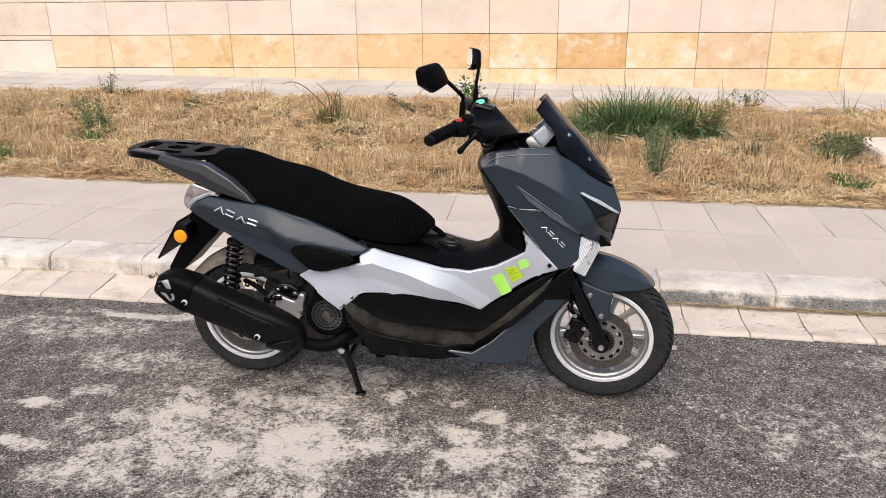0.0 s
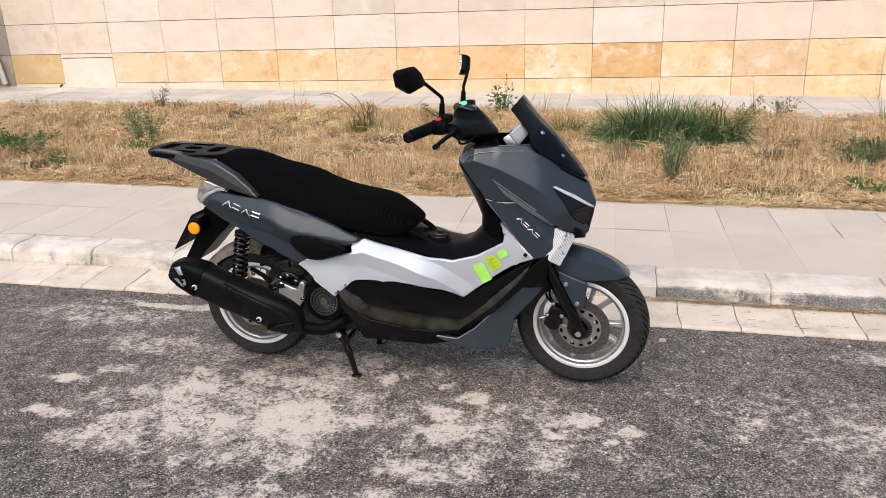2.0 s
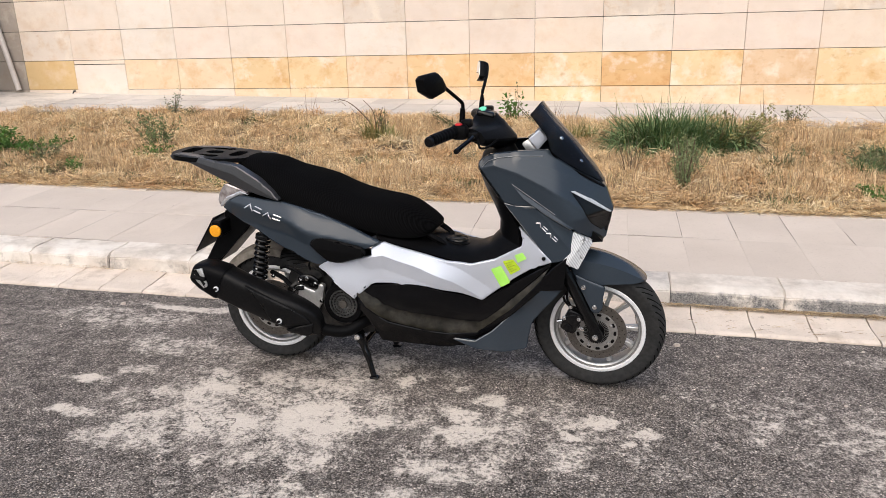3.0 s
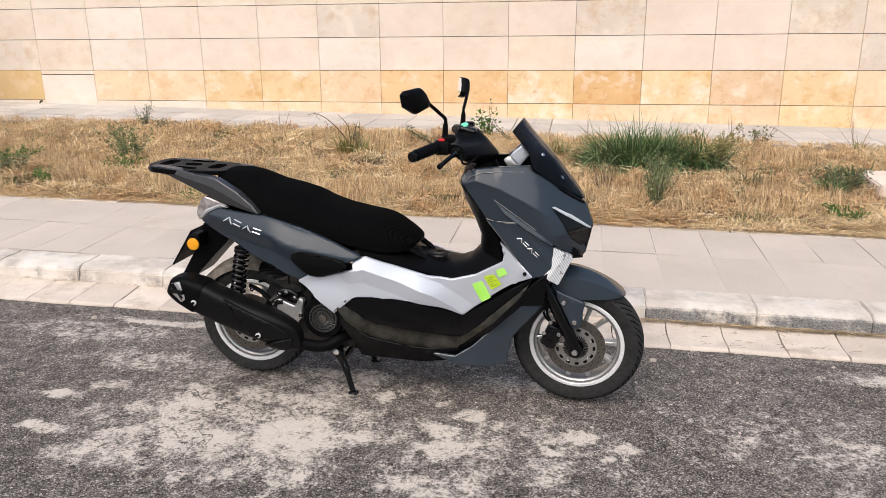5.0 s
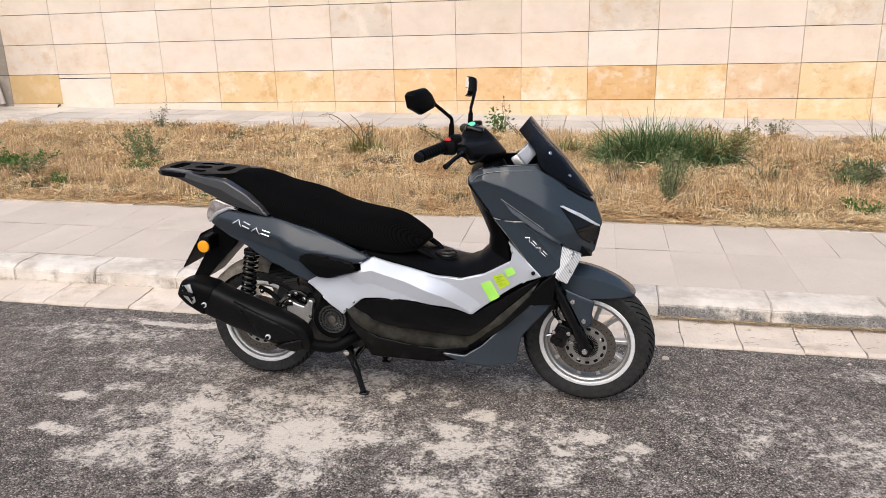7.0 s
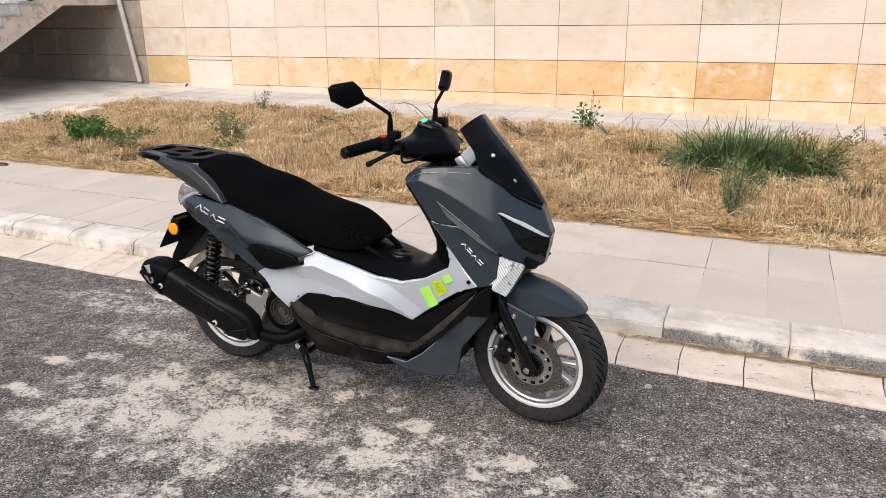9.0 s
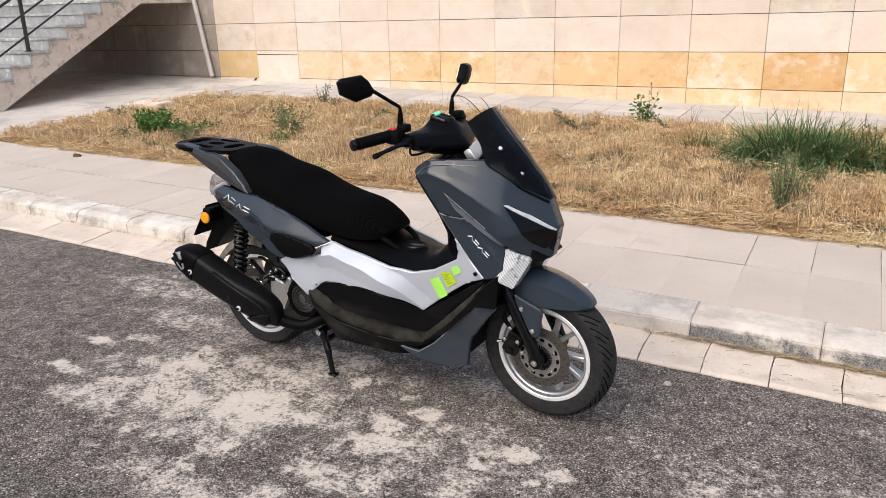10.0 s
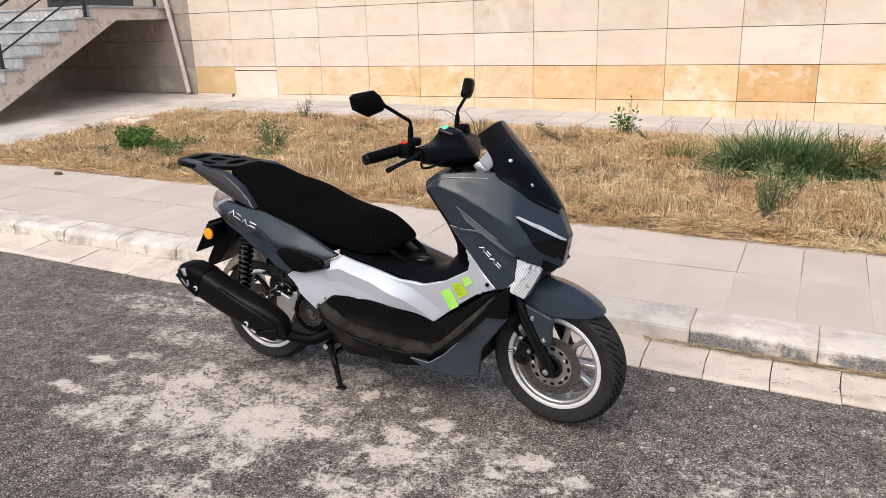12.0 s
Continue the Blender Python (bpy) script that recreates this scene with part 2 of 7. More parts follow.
PIPE = simple("grey_white_plastic_pipe", (0.55, 0.50, 0.46), (0.66, 0.60, 0.56), 8, 0.5)


def kerb_painted(name, black, chalk):
    """A weathered kerbstone, with what is left of black road paint on the upright face, scuffed through, and chalky white over it."""
    m, t, b = shader(name, 0.85, spec=0.3)
    p = place(t)
    base = mix(t, ramp(t, noisy(t, p, 9.0, 8.0, 0.7), [(0.35, grey(0)), (0.65, grey(1))]), (0.45, 0.40, 0.35), (0.66, 0.59, 0.525))
    base = mix(t, ramp(t, noisy(t, p, 5.0, 7.0, 0.65), [(0.44, grey(0)), (0.60, grey(chalk))]), base, (0.76, 0.71, 0.65))
    fine = noisy(t, p, 150.0, 4.0, 0.8)
    paint = mix(t, ramp(t, fine, [(0.36, grey(0)), (0.62, grey(1))]), (0.05, 0.05, 0.054), (0.30, 0.29, 0.28))
    sep = t.nodes.new("ShaderNodeSeparateXYZ")
    t.links.new(p, sep.inputs[0])
    # depth under the stone's top edge, by the slope of the street
    below = calc(t, "SUBTRACT", 0.098, calc(t, "MULTIPLY_ADD", sep.outputs[0], 0.012, sep.outputs[2]))
    below = calc(t, "ADD", below, calc(t, "MULTIPLY_ADD", noisy(t, p, 14.0, 6.0, 0.7), 0.06, -0.03))
    band = calc(t, "MULTIPLY", ramp(t, below, [(0.016, grey(0)), (0.030, grey(1))]), ramp(t, below, [(0.070, grey(1)), (0.105, grey(0.25))]))
    wear = calc(t, "ADD", noisy(t, p, 4.5, 8.0, 0.68), calc(t, "MULTIPLY", noisy(t, p, 55.0, 4.0, 0.7), 0.30))
    keep = ramp(t, wear, [(0.66 - 0.22 * (1 - black), grey(1.0)), (0.80 - 0.22 * (1 - black), grey(0.0))])
    t.links.new(mix(t, calc(t, "MULTIPLY", calc(t, "MULTIPLY", keep, band), 0.55 + 0.42 * black), base, paint), b.inputs["Base Color"])
    bump(t, b, noisy(t, p, 90.0), 0.5, 0.004)
    return m


KERB_BLACK = kerb_painted("worn_black_kerb", 1.0, 0.55)
KERB_SMUDGED = kerb_painted("smudged_pale_kerb", 0.35, 0.8)


def soil():
    m, t, b = shader("dry_soil", 0.95, spec=0.15)
    p = place(t)
    c = mix(t, noisy(t, p, 5.0, 8.0, 0.7), (0.085, 0.062, 0.045), (0.23, 0.165, 0.11))
    c = mix(t, ramp(t, noisy(t, p, 60.0, 4.0), [(0.5, grey(0)), (0.7, grey(0.6))]), c, (0.42, 0.31, 0.19))
    t.links.new(c, b.inputs["Base Color"])
    bump(t, b, noisy(t, p, 45.0, 6.0, 0.7), 0.9, 0.03)
    return m


def blades(name, colours, rough=0.6, patchy=None):
    """Blades or leaves: each island takes its own tone."""
    m, t, b = shader(name, rough, spec=0.3)
    r = t.nodes.new("ShaderNodeNewGeometry").outputs["Random Per Island"]
    n = len(colours)
    c = ramp(t, r, [(i / max(1, n - 1), c) for i, c in enumerate(colours)])
    if patchy:
        q = ramp(t, noisy(t, place(t), 2.6, 7.0, 0.7), [(0.42, grey(1)), (0.64, patchy)])
        c = mix(t, 1.0, c, q, "MULTIPLY")
    t.links.new(c, b.inputs["Base Color"])
    return m


SOIL = soil()
STRAW = blades("dry_straw", [(0.20, 0.13, 0.07), (0.74, 0.53, 0.28), (0.93, 0.72, 0.42), (0.30, 0.195, 0.105), (0.96, 0.83, 0.57), (0.60, 0.41, 0.21), (0.95, 0.77, 0.47)], 0.7, (0.76, 0.61, 0.51))
STALKS = blades("dry_stalks", [(0.13, 0.085, 0.05), (0.58, 0.38, 0.21), (0.80, 0.58, 0.33), (0.24, 0.15, 0.085), (0.93, 0.75, 0.47), (0.46, 0.29, 0.16)], 0.7)
GREEN = blades("green_blades", [(0.035, 0.080, 0.026), (0.08, 0.15, 0.05), (0.15, 0.23, 0.09), (0.05, 0.105, 0.034), (0.32, 0.35, 0.17), (0.11, 0.18, 0.06), (0.045, 0.095, 0.033), (0.20, 0.27, 0.11)])
DULL_GREEN = blades("dusty_leaves", [(0.10, 0.12, 0.055), (0.16, 0.17, 0.08), (0.20, 0.19, 0.10), (0.12, 0.14, 0.07)])
BRIGHT_GREEN = blades("fresh_leaves", [(0.05, 0.12, 0.02), (0.09, 0.19, 0.035), (0.13, 0.24, 0.06)])
LITTER = blades("brown_litter", [(0.14, 0.10, 0.065), (0.36, 0.26, 0.16), (0.62, 0.48, 0.30), (0.24, 0.17, 0.11)], 0.8)
TWIG = blades("brown_twigs", [(0.10, 0.07, 0.045), (0.17, 0.12, 0.08)], 0.8)


# ---- building blocks ----
def mesh_of(name, bm, material, smooth=False):
    me = bpy.data.meshes.new(name)
    bmesh.ops.recalc_face_normals(bm, faces=bm.faces)
    bm.to_mesh(me)
    bm.free()
    for m in (material if isinstance(material, (list, tuple)) else [material]):
        me.materials.append(m)
    if smooth:
        me.shade_smooth()
        me.set_sharp_from_angle(angle=radians(38))
    return me


def part(name, bm, material, parent, label="", smooth=True):
    ob = new(name, mesh_of(name, bm, material, smooth))
    ob.parent = parent
    if label:
        ob["label"] = label
    return ob


def thing(name, bm, material, label, category, kind="", group="", smooth=False):
    return tagged(new(name, mesh_of(name, bm, material, smooth)), label, category, group, kind)


def box(bm, x0, x1, y0, y1, z0, z1, bevel=0.0, segs=1):
    r = bmesh.ops.create_cube(bm, size=1.0)
    vs = r["verts"]
    for v in vs:
        v.co = Vector(((x0 + x1) / 2 + v.co.x * (x1 - x0), (y0 + y1) / 2 + v.co.y * (y1 - y0), (z0 + z1) / 2 + v.co.z * (z1 - z0)))
    if bevel:
        es = list({e for v in vs for e in v.link_edges})
        bmesh.ops.bevel(bm, geom=es, offset=bevel, segments=segs, affect="EDGES", profile=0.5)
    return bm


def prism(bm, outline, axis, a, b):
    """A closed outline of (u, v), drawn out along an axis from a to b. axis x: (y, z), y: (x, z), z: (x, y)."""
    def at(u, v, w):
        return {"x": (w, u, v), "y": (u, w, v), "z": (u, v, w)}[axis]
    lo = [bm.verts.new(at(u, v, a)) for u, v in outline]
    hi = [bm.verts.new(at(u, v, b)) for u, v in outline]
    n = len(outline)
    bm.faces.new(lo), bm.faces.new(hi)
    for i in range(n):
        bm.faces.new((lo[i], lo[(i + 1) % n], hi[(i + 1) % n], hi[i]))
    return bm


def tube(bm, points, radius, sides=10, closed=True):
    """A round bar along points; radius may be a list."""
    pts = [Vector(p) for p in points]
    rs = radius if isinstance(radius, (list, tuple)) else [radius] * len(pts)
    rings = []
    up = Vector((0, 0, 1))
    for i, p in enumerate(pts):
        d = (pts[min(i + 1, len(pts) - 1)] - pts[max(i - 1, 0)]).normalized()
        ref = up if abs(d.z) < 0.9 else Vector((1, 0, 0))
        u = d.cross(ref).normalized()
        v = d.cross(u)
        rings.append([bm.verts.new(p + rs[i] * (math.cos(a) * u + math.sin(a) * v)) for a in [2 * math.pi * k / sides for k in range(sides)]])
    for a, b in zip(rings, rings[1:]):
        for k in range(sides):
            bm.faces.new((a[k], a[(k + 1) % sides], b[(k + 1) % sides], b[k]))
    if closed:
        bm.faces.new(rings[0]), bm.faces.new(rings[-1])
    return bm


def disc(bm, centre, axis, radius, depth, sides=24, bevel=0.0):
    """A short cylinder centred at centre, its axis along a vector."""
    q = Vector(axis).normalized().to_track_quat("Z", "Y").to_matrix().to_4x4()
    r = bmesh.ops.create_cone(bm, cap_ends=True, segments=sides, radius1=radius, radius2=radius, depth=depth, matrix=Matrix.Translation(centre) @ q)
    if bevel:
        es = [e for e in {e for v in r["verts"] for e in v.link_edges} if any(len(f.verts) > 4 for f in e.link_faces)]
        bmesh.ops.bevel(bm, geom=es, offset=bevel, segments=2, affect="EDGES", profile=0.5)
    return bm


def smooth_line(points, n):
    """n points along a Catmull-Rom curve through the given ones."""
    p = [Vector(v) for v in points]
    out = []
    for i in range(n):
        f = i / (n - 1) * (len(p) - 1)
        k = min(int(f), len(p) - 2)
        s = f - k
        a, b, c, d = p[max(k - 1, 0)], p[k], p[k + 1], p[min(k + 2, len(p) - 1)]
        out.append(0.5 * ((2 * b) + (c - a) * s + (2 * a - 5 * b + 4 * c - d) * s * s + (3 * b - a - 3 * c + d) * s ** 3))
    return out


# ---- ground levels ----
WALL_Y = 9.05
GUTTER_Y, KERB_Y, KERB_BACK, LAWN_Y, LAWN_FAR = 2.94, 3.185, 3.40, 4.53, 7.66


def road_z(x, y):
    return -0.012 * (max(-40, min(40, x)) + 0.25) - 0.02 * (max(-8, y) - 2.0)


def kerb_z(x):
    return 0.086 - 0.012 * (max(-40, min(40, x)) - 1.0)


def bank_z(x, y):
    """Pavement, lawn and far walk: from the kerb's back up to the foot of the wall."""
    x = max(-40, min(40, x))
    f = max(0.0, (y - KERB_BACK) / (WALL_Y - KERB_BACK))
    return (1 - f) * (0.090 - 0.012 * (x - 1.08)) + f * (0.29 - 0.019 * (x - 1.0))


def sheet(name, xs, ys, height, material, label, category):
    bm = bmesh.new()
    grid = [[bm.verts.new((x, y, height(x, y))) for x in xs] for y in ys]
    for r0, r1 in zip(grid, grid[1:]):
        for k in range(len(xs) - 1):
            bm.faces.new((r0[k], r0[k + 1], r1[k + 1], r1[k]))
    return thing(name, bm, material, label, category, "structure", smooth=True)


def steps(a, b, n):
    return [a + (b - a) * i / n for i in range(n + 1)]


far_x = [-2500, -400, -90, -40] + steps(-14, 9, 46) + [40, 90, 400, 2500]
road = sheet("road", far_x, [-2500, -400, -80, -20, -8] + steps(-4, GUTTER_Y + 0.03, 28), road_z, ASPHALT, "grey asphalt road with pale cement dust stains", "road")


def bed_z(x, y):
    return (road_z(x, GUTTER_Y) if y < KERB_BACK else bank_z(x, y)) - 0.035 - (0.05 if y < KERB_BACK else 0)


ground = sheet("ground", far_x, [GUTTER_Y + 0.02, KERB_BACK, LAWN_Y, LAWN_FAR, WALL_Y, 12, 40, 400, 2500], bed_z, SOIL, "bare earth bed under pavement and walk", "ground")

# ---- gutter ----
gutter = tagged(new("gutter"), "pale concrete gutter slabs along the kerb", "gutter", "", "structure")
L = 0.25
prof = [(0.0, -0.06), (0.0, 0.006), (0.02, 0.014), (0.10, 0.016), (0.19, 0.026), (KERB_Y + 0.03 - GUTTER_Y, 0.034), (KERB_Y + 0.03 - GUTTER_Y, -0.06)]
gutter_meshes = []
for k in range(6):
    bm = bmesh.new()
    prism(bm, prof, "x", -L / 2, L / 2)
    bmesh.ops.bisect_plane(bm, geom=bm.verts[:] + bm.edges[:] + bm.faces[:], plane_co=(0, 0, 0), plane_no=(1, 0, 0))
    for c in range(1, 12):
        bmesh.ops.bisect_plane(bm, geom=bm.verts[:] + bm.edges[:] + bm.faces[:], plane_co=(0, c * 0.0225, 0), plane_no=(0, 1, 0))
    for v in bm.verts:
        q = v.co.copy()
        v.co.z += 0.005 * noise.noise((q.x * 9 + 5 * k, q.y * 9, k)) if q.z > -0.05 else 0.0
        if abs(q.x) > 0.1:
            # broken, uneven ends leave a ragged joint
            ragged = 0.0016 + 0.0050 * max(0.0, noise.noise((q.y * 21, 3.7 * k + (9 if q.x > 0 else 0), 0.5)) + 0.12)
            v.co.x -= (1 if q.x > 0 else -1) * ragged
            v.co.x += 0.006 * noise.noise((q.y * 7, 1.3, 2.2))
        if q.y < 0.015:
            v.co.y += 0.010 * noise.noise((q.x * 11, k * 2.3, 0.1))
    gutter_meshes.append(mesh_of("gutter_slab", bm, GUTTER))
for i in range(-48, 34):
    x = 1.048 - 0.005 + i * L + L / 2
    ob = new("gutter_slab", gutter_meshes[i * 5 % 6])
    ob.parent = gutter
    ob.matrix_basis = pose(x, GUTTER_Y + random.uniform(-0.004, 0.003), road_z(x, GUTTER_Y) + random.uniform(-0.0012, 0.0012), 0, 0.69, random.uniform(-0.25, 0.25))

# ---- kerb ----
kerb = tagged(new("kerb"), "concrete kerbstones with worn black and white paint", "kerb", "", "structure")
kerb_meshes = []
for k, (m, ln) in enumerate([(KERB_SMUDGED, 0.5), (KERB_BLACK, 0.5), (KERB_SMUDGED, 0.5), (KERB_BLACK, 0.5), (CONCRETE, 0.5)]):
    bm = bmesh.new()
    D = KERB_BACK - KERB_Y
    prism(bm, [(0.0, -0.20), (0.006, -0.022), (0.045, 0.0), (D, 0.006), (D, -0.2)], "x", -0.2515 + 0.0012, 0.2515 - 0.0012)
    bm.verts.ensure_lookup_table()
    bmesh.ops.bevel(bm, geom=[e for e in bm.edges if e.verts[0].co.z > -0.1 and e.verts[1].co.z > -0.1 and abs(e.verts[0].co.x - e.verts[1].co.x) > 0.1 or abs(e.verts[0].co.x - e.verts[1].co.x) < 1e-4 and max(e.verts[0].co.z, e.verts[1].co.z) > -0.05], offset=0.005, segments=2, affect="EDGES")
    bmesh.ops.subdivide_edges(bm, edges=[e for e in bm.edges if e.calc_length() > 0.1], cuts=9, use_grid_fill=True)
    for v in bm.verts:
        if v.co.z > -0.06:
            q = v.co * 16 + Vector((7 * k, 0, 0))
            chip = max(0.0, noise.noise(v.co * 9 + Vector((3 * k, 1, 0))) - 0.15)
            v.co.y += 0.004 * noise.noise(q) + (0.020 * chip if v.co.y < 0.05 else 0.0)
            v.co.z += 0.003 * noise.noise(q + Vector((0, 9, 0))) - (0.014 * chip if v.co.y < 0.06 and v.co.z > -0.03 else 0.0)
    kerb_meshes.append(mesh_of("kerbstone", bm, m, True))
for i in range(-24, 17):
    x = 0.702 + 0.25 + i * 0.503
    ob = new("kerbstone", kerb_meshes[(1, 3)[i % 2] if i >= 0 else 4 if i == -1 else (0, 2)[i % 2]])
    ob.parent = kerb
    ob.matrix_basis = pose(x, KERB_Y + random.uniform(-0.003, 0.003), kerb_z(x) + random.uniform(-0.002, 0.002), 0, 0.69, random.uniform(-0.2, 0.2))


def slab_mesh(name, w, d, h, material, bevel=0.004, gap=0.004):
    bm = bmesh.new()
    box(bm, -w / 2 + gap / 2, w / 2 - gap / 2, -d / 2 + gap / 2, d / 2 - gap / 2, -h, 0, bevel)
    return mesh_of(name, bm, material)


# ---- near pavement ----
MORTAR = simple("pale_mortar", (0.46, 0.40, 0.35), (0.56, 0.49, 0.43), 20, 0.95)
sheet("mortar_bed", steps(-14, 9, 46), steps(KERB_BACK - 0.01, LAWN_Y - 0.01, 4), lambda x, y: bank_z(x, y) - 0.004, MORTAR, "pale mortar between the paving slabs", "mortar")
pavement = tagged(new("pavement"), "smooth beige concrete paving slabs", "pavement", "", "structure")
pm = [slab_mesh("paving_slab", 0.30, d, 0.05, PAVER, 0.001, 0.0014) for d in (0.55, 0.515)]
for i in range(-42, 22):
    for row, (y, d) in enumerate(((KERB_BACK + 0.277, 0.55), (KERB_BACK + 0.55 + 0.26, 0.515))):
        x = 1.108 + 0.15 + i * 0.2985 + (0.0 if row == 0 else 0.0)
        ob = new("paving_slab", pm[row])
        ob.parent = pavement
        ob.matrix_basis = pose(x, y, bank_z(x, y) + random.uniform(-0.0006, 0.0006) + (0.0015 if random.random() < 0.08 else 0.0), 2.0 + random.uniform(-0.06, 0.06), 0.75, random.uniform(-0.08, 0.08))
# some joints have lost their filling and show as dark cracks
verts, faces = [], []
for i in range(-42, 22):
    for y0, y1 in ((KERB_BACK + 0.01, KERB_BACK + 0.548), (KERB_BACK + 0.555, KERB_BACK + 1.06)):
        if random.random() > (0.62 if i > -14 else 0.4):
            continue
        a, b = sorted((random.uniform(y0, y1), random.uniform(y0, y1)))
        if random.random() < 0.45:
            a, b = y0, y1
        n = max(2, int((b - a) / 0.03))
        for k in range(n + 1):
            y = a + (b - a) * k / n
            x = 1.108 + i * 0.2985 + 0.002 * noise.noise((i * 3.1, y * 14, 0))
            w = (0.0009 + 0.0016 * abs(noise.noise((i * 1.7, y * 9, 4)))) * (0.3 if k in (0, n) else 1.0)
            verts += [(x - w, y, bank_z(x, y) + 0.0024), (x + w, y, bank_z(x, y) + 0.0024)]
            if k:
                m = len(verts)
                faces.append((m - 4, m - 3, m - 1, m - 2))
for (ya, x0, x1) in [(KERB_BACK + 0.553, x, x + random.uniform(0.15, 0.5)) for x in [random.uniform(-8, 5) for _ in range(16)]] + [(KERB_BACK + 0.002, x, x + random.uniform(0.2, 0.9)) for x in [random.uniform(-8, 5) for _ in range(14)]]:
    n = int((x1 - x0) / 0.03)
    for k in range(n + 1):
        x = x0 + (x1 - x0) * k / n
        y = ya + 0.003 * noise.noise((x * 14, ya, 0))
        w = (0.0009 + 0.0018 * abs(noise.noise((x * 9, ya * 3, 4)))) * (0.3 if k in (0, n) else 1.0)
        verts += [(x, y - w, bank_z(x, y) + 0.0030), (x, y + w, bank_z(x, y) + 0.0030)]
        if k:
            m = len(verts)
            faces.append((m - 4, m - 2, m - 1, m - 3))
me = bpy.data.meshes.new("joint_crack")
me.from_pydata(verts, [], faces)
me.materials.append(JOINT)
tagged(new("joint_crack", me), "dark open joints between the paving slabs", "joint", "", "stuff")
edging = tagged(new("edging"), "narrow concrete edging strip beside the dry lawn", "edging", "", "structure")
em = slab_mesh("edging_stone", 0.6, 0.062, 0.12, KERB_WHITE, 0.006)
for i in range(-16, 11):
    x = 1.0 + i * 0.6
    ob = new("edging_stone", em)
    ob.parent = edging
    ob.matrix_basis = pose(x, LAWN_Y - 0.034 + random.uniform(-0.004, 0.004), bank_z(x, LAWN_Y) + 0.004 + random.uniform(-0.003, 0.003), 1.5, 0.75, random.uniform(-0.4, 0.4))

# ---- far walk and stair yard ----
LAWN_X = -6.68
walkway = tagged(new("walkway"), "concrete slabs of the walk along the stone wall", "walkway", "", "structure")
fm = slab_mesh("walk_slab", 0.42, 0.42, 0.05, PAVER_FAR, 0.003, 0.004)
for i in range(-15, 33):
    for j in range(3):
        x, y = -0.2 + i * 0.423 + 0.0, LAWN_FAR + 0.10 + 0.225 + j * 0.435
        ob = new("walk_slab", fm)
        ob.parent = walkway
        ob.matrix_basis = pose(x, y, bank_z(x, y) + random.uniform(-0.002, 0.002), 2.2, 1.0, random.uniform(-0.2, 0.2))
bm = bmesh.new()
ys = steps(LAWN_FAR, LAWN_FAR + 0.085, 1)
for i in range(-12, 22):
    x0, x1 = i * 0.6 + 0.004, i * 0.6 + 0.596
    z = bank_z((x0 + x1) / 2, LAWN_FAR) + 0.01 + random.uniform(-0.004, 0.004)
    if x0 > LAWN_X - 0.3:
        box(bm, x0, x1, LAWN_FAR, LAWN_FAR + 0.085, z - 0.12, z, 0.006)
thing("edging", bm, KERB_WHITE, "narrow concrete edging between lawn and far walk", "edging", "structure")
yard = sheet("yard", steps(-13.5, LAWN_X, 12), steps(LAWN_Y - 1.12, WALL_Y, 14), lambda x, y: bank_z(x, y) + 0.004, CONCRETE, "stained grey concrete apron below the outdoor stairs", "yard")
bm = bmesh.new()
for j in range(6):
    y0 = LAWN_Y + j * 0.56
    z = bank_z(LAWN_X, y0 + 0.28) + 0.012
    box(bm, LAWN_X - 0.02, LAWN_X + 0.07, y0 + 0.004, y0 + 0.55, z - 0.12, z, 0.006)
thing("edging", bm, KERB_WHITE, "narrow concrete edging between lawn and yard", "edging", "structure")

# ---- stone-clad wall ----
wall = tagged(new("wall_north"), "wall clad in beige and golden travertine slabs", "wall", "", "structure")
bm = bmesh.new()
box(bm, -16, 9, WALL_Y + 0.028, WALL_Y + 0.35, -0.4, 3.28)
backing = part("backing", bm, JOINT, wall, smooth=False)
slabs = {}
COLX = -6.149
ROWS_Z = [0.492, 0.889, 1.289, 1.686, 2.084, 2.482, 2.88, 3.28]
rng = random.Random(4)
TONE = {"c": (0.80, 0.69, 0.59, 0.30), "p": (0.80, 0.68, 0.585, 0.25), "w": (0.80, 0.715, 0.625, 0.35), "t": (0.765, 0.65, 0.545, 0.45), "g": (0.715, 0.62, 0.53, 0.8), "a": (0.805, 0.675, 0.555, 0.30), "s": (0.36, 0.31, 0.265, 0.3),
        "O": (0.68, 0.485, 0.25, 0.35), "H": (0.81, 0.63, 0.43, 0.75), "G": (0.80, 0.59, 0.34, 0.95), "Y": (0.81, 0.61, 0.365, 1.0), "A": (0.80, 0.60, 0.40, 0.8), "R": (0.78, 0.54, 0.30, 0.9), "U": (0.74, 0.475, 0.235, 1.0), "D": (0.73, 0.53, 0.345, 0.9)}
# slab by slab from the third column left of the pale patched slab; lowest course first
COURSES = ["OccccHHAAAYAHAYHAHYA", "tOxHHGYARRYUYDYHGAYH", "ggtwpcpwcpawppagapcp", "ttcwcccgptpgppgtcapc", "gtcpcctcpcaptpgcpacp", "cptcpccapctpcpacpcpt", "pcctpcpcapcpctpcpcpa", "cpcpcptcpcpcapcpcptc"]


def column_x(i):
    return COLX + 0.8 * i - 0.004 * max(0, i - 7) ** 1.6


